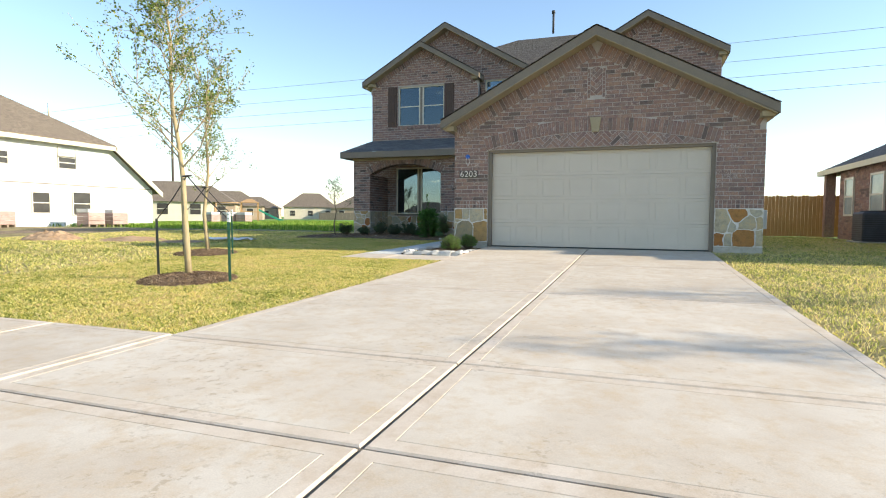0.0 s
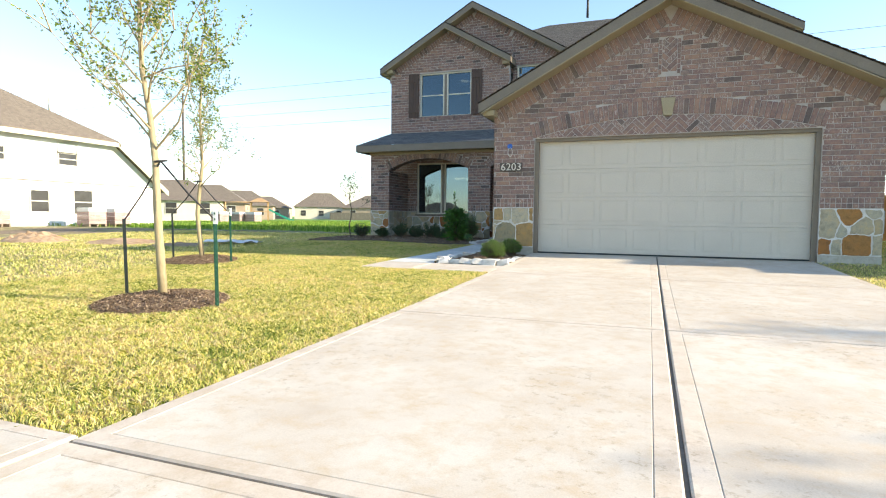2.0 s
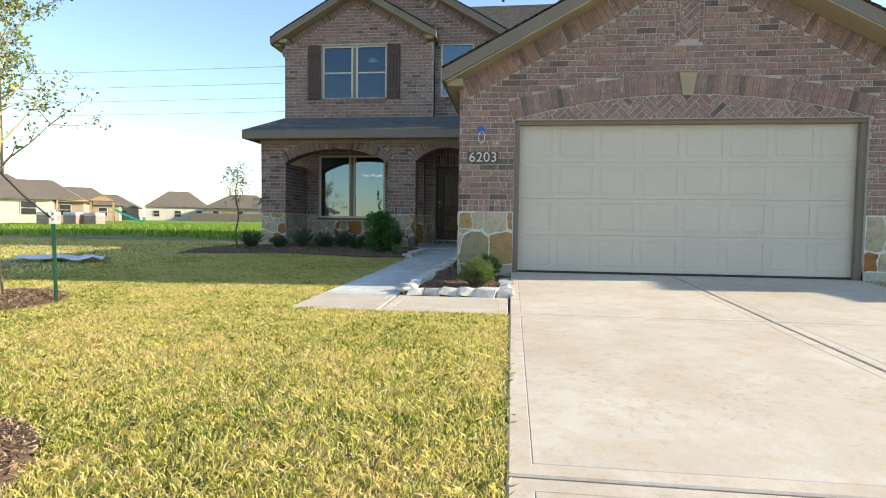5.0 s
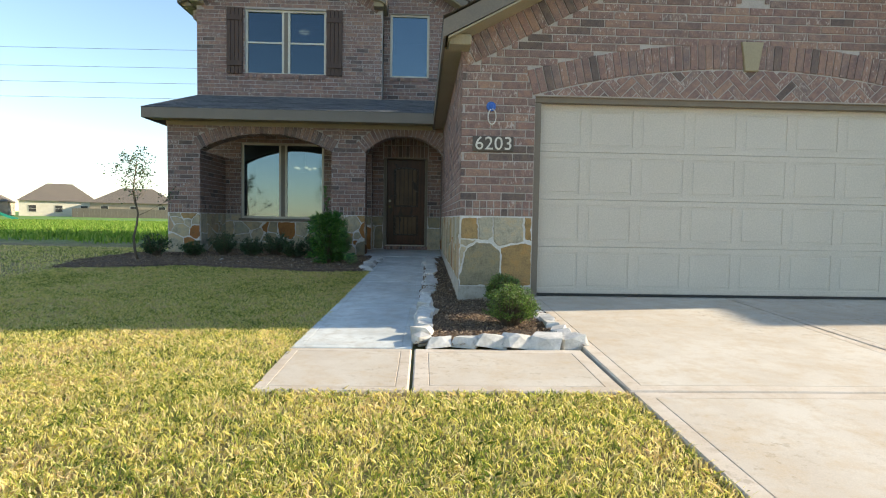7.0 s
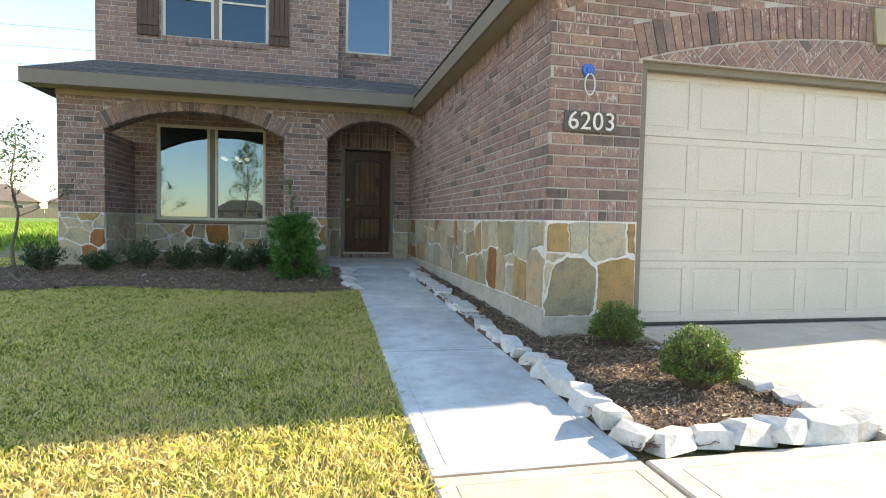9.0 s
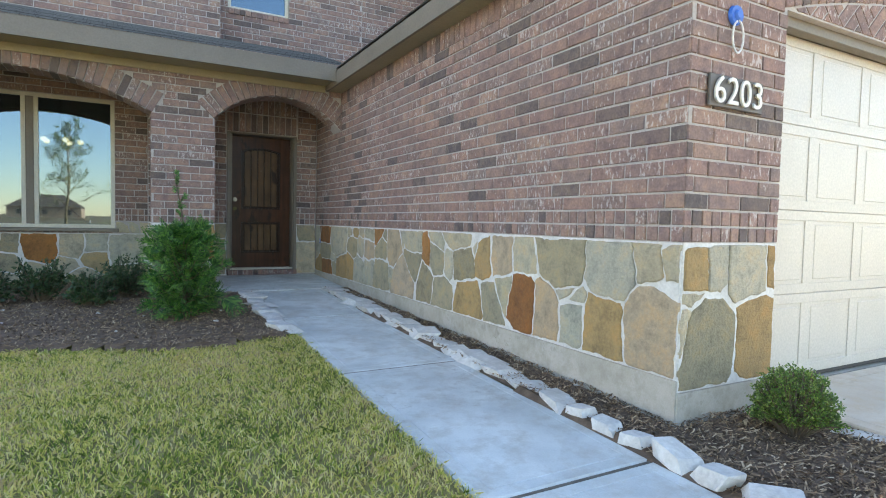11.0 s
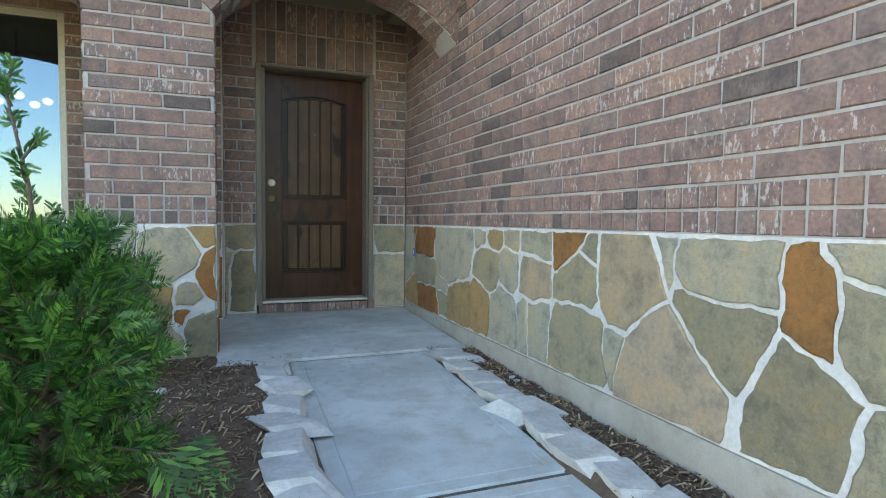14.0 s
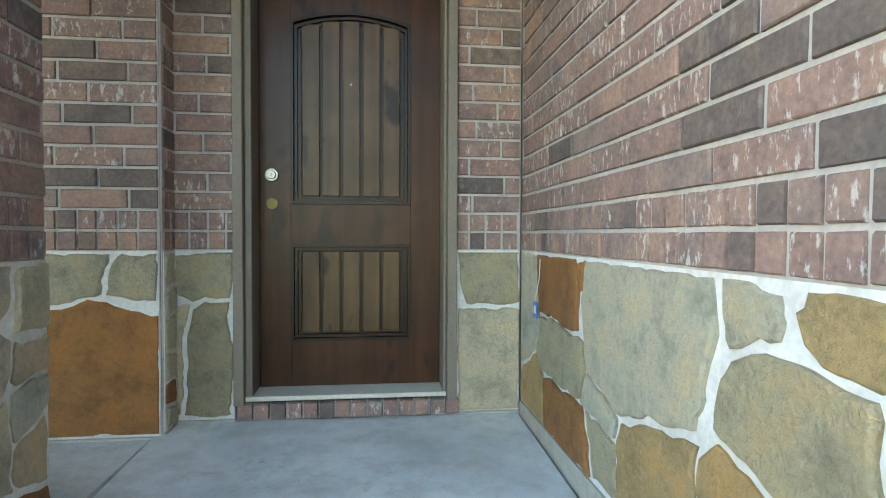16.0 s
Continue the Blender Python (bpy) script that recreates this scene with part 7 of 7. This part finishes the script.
part("fascia", box(RX - 0.23, RX + 12.2, 27.2, 27.24, 2.58, 2.78), CREAM_TRIM, rh, "cream fascia board")
for yy in (26.75,):
    part("porch_post", box(RX - 0.05, RX + 0.3, yy, yy + 0.3, 0, 2.7), BRICK_FAR, rh, "brick corner post of the back porch")
for y0, y1 in ((23.6, 24.4), (20.9, 21.9), (18.0, 19.2)):
    house_window(rh, RX - 0.014, y0, y1, 0.95, 2.25, -1, PALE_GLASS, WHITE_FRAME)
AC = simple("ac_grey", (0.05, 0.055, 0.065), (0.075, 0.08, 0.09), 4, 0.5, 0.1, 0.3)
ac = thing("air_conditioner", "dark grey outdoor air-conditioning unit on a pad", "air conditioner", pose(6.80, 20.0, 0.42))
part("pad", box(-0.55, 0.55, -0.55, 0.55, 0, 0.08, 0.01), FOUNDATION, ac)
part("casing", box(-0.45, 0.45, -0.45, 0.45, 0.08, 0.98, 0.04), AC, ac)
part("fan_guard", disc(bmesh.new(), 0, 0, 0.4, 0.36, 0, -0.05), BLACK, ac, m=pose(0, 0, 0.98, -90, 0, 0))
for k in range(12):
    part("louvre", box(-0.456, 0.456, -0.456, 0.456, 0.14 + k * 0.065, 0.155 + k * 0.065), BLACK, ac)
mb = thing("meter_box", "grey utility meter box on the garage side wall", "meter box", pose(2.30, 12.6, 1.15))
part("cabinet", box(0, 0.12, -0.12, 0.12, -0.2, 0.2, 0.01), simple("meter_grey", (0.35, 0.36, 0.36), (0.42, 0.43, 0.43), 8, 0.5, 0.05, 0.4), mb)
part("conduit", add_tube(bmesh.new(), [(0.05, 0, -0.2), (0.05, 0, -0.68)], [0.02, 0.02], 8), simple("conduit_grey", (0.3, 0.31, 0.31), (0.36, 0.37, 0.37), 8, 0.5, 0.05, 0.4), mb)

# ---- power lines ----
POLE = simple("pole_timber", (0.06, 0.05, 0.042), (0.10, 0.085, 0.07), 5, 0.9, 0.3, stretch=(4, 4, 0.4))
WIRE = simple("aluminium_wire", (0.20, 0.21, 0.22), (0.28, 0.29, 0.30), 3, 0.5, 0.02, 0.5)
WIRES = (36.3, 32.5, 29.2, 26.0)
for px, top in ((-131, 36.6), (195, 42.5), (-330, 33.5)):
    pole = thing("utility_pole", "tall dark transmission pole with side arms", "utility pole", pose(px, 130, 0.3), "transmission poles")
    part("mast", add_tube(bmesh.new(), [(0, 0, 0), (0, 0, top)], [0.42, 0.24], 10), POLE, pole)
    for z in WIRES:
        part("side_arm", box(-0.1, 0.1, -1.0, 0.1, z + 0.0194 * (px + 111) - 0.42, z + 0.0194 * (px + 111) - 0.30), POLE, pole)
for z in WIRES:
    pts = [(x, 129.1, z + 0.0194 * (x + 111) - (0.35 if -131 < x < 195 else 0.25) * 4 * (1 - ((x - 32) / 163) ** 2 if x > -131 else 1 - ((x + 230) / 100) ** 2)) for x in np.linspace(-330, 195, 60)]
    tagged(part("power_line", add_tube(bmesh.new(), pts, [0.042] * 60, 4, False), WIRE), "thin grey overhead power line", "power line", "overhead power lines")

# ---- lamps seen through the windows ----
BULB, n_, l_, b_ = material("warm_bulb", 0.4)
b_.inputs["Base Color"].default_value = (0.9, 0.85, 0.7, 1)
b_.inputs["Emission Color"].default_value = (1.0, 0.74, 0.40, 1)
b_.inputs["Emission Strength"].default_value = 1.3
BRONZE = simple("lamp_bronze", (0.05, 0.04, 0.03), (0.08, 0.06, 0.045), 10, 0.4, 0.05, 0.8)


def globe(r, x, y, z, squash=1.0):
    bm = bmesh.new()
    bmesh.ops.create_uvsphere(bm, u_segments=14, v_segments=8, radius=r, matrix=pose(x, y, z) @ Matrix.Diagonal((1, 1, squash, 1)))
    for f in bm.faces:
        f.smooth = True
    return bm


ch = thing("chandelier", "lit dining-room chandelier with small frosted shades", "chandelier", pose(-7.92, 20.98, 2.60))
part("rod", add_tube(bmesh.new(), [(0, 0, -0.1), (0, 0, 0.73)], [0.012, 0.012], 8), BRONZE, ch)
for k in range(5):
    a = k * math.tau / 5
    part("arm", add_tube(bmesh.new(), [(0, 0, -0.08), (0.14 * math.cos(a), 0.14 * math.sin(a), -0.14), (0.26 * math.cos(a), 0.26 * math.sin(a), -0.04)], [0.009] * 3, 6), BRONZE, ch)
    part("shade", globe(0.048, 0.26 * math.cos(a), 0.26 * math.sin(a), 0.02, 0.8), BULB, ch, "lit frosted glass shade")
up = thing("ceiling_light", "round lit ceiling light in the upstairs room", "ceiling light", pose(-8.05, 21.45, 6.34))
part("base", disc(bmesh.new(), 0, 0, 0.17, 0.16, 0, -0.03), BRONZE, up, m=pose(0, 0, 0.07, 90, 0, 0))
part("diffuser", globe(0.15, 0, 0, 0.0, 0.4), BULB, up, "lit frosted glass diffuser")

# ---- across the street, mirrored in the front window ----
ASPHALT = simple("street_concrete", (0.34, 0.31, 0.27), (0.42, 0.39, 0.34), 1.5, 0.9, 0.3)
tagged(part("road", box(-300, 300, -9.5, -2.02, 0.02, 0.115), ASPHALT), "plain pale concrete street", "road", kind="structure")
far_house(-30, -165, 17, 12, 3.1, 3.4, TAN_WALL, 180, TAN_SHINGLE, "tan-roofed brick house across the street")
far_house(12, -170, 15, 12, 3.1, 3.2, TAN_WALL, 180, TAN_SHINGLE, "tan-roofed brick house across the street")
far_house(-75, -160, 16, 12, 3.1, 3.4, CREAM_WALL, 180, TAN_SHINGLE, "tan-roofed pale house across the street")

# ---- small things ----
st = thing("utility_tag", "small blue and white tag on a wire against the stone", "tag", pose(-4.352, 18.72, 1.13, 0, 0, -90))
part("tag", box(-0.028, 0.028, -0.004, 0.0, -0.035, 0.035, 0.001), BLUE, st)
part("mark", box(-0.012, 0.014, -0.006, -0.004, -0.015, 0.018), PALE, st, "white printed mark")
part("wire", add_tube(bmesh.new(), [(0.0, -0.004, 0.035), (0.05, 0.0, 0.14), (0.06, 0.0, 0.22)], [0.002] * 3, 5), CABLE, st)
FLECK = simple("pale_stone_chip", (0.5, 0.48, 0.44), (0.66, 0.64, 0.6), 20, 0.9, 0.3)
for k in range(26):
    bed, (x0, x1, y0, y1) = (BED_A, (-9, -5.9, 15.3, 17.6)) if k < 16 else (BED_B, (-4.65, -4.36, 12.3, 17.2))
    x, y = rr.uniform(x0, x1), rr.uniform(y0, y1)
    if in_poly(x, y, bed):
        o = new("stone_chip", ROCKS[k % 7])
        o.matrix_basis = pose(x, y, lz(x, y) + mound(x, y) + 0.004, 0, 0, rr.uniform(0, 180)) @ Matrix.Scale(rr.uniform(0.10, 0.24), 4)
        tagged(o, "small pale stone chip lying on the mulch", "stone chip", "stone chips on the mulch")
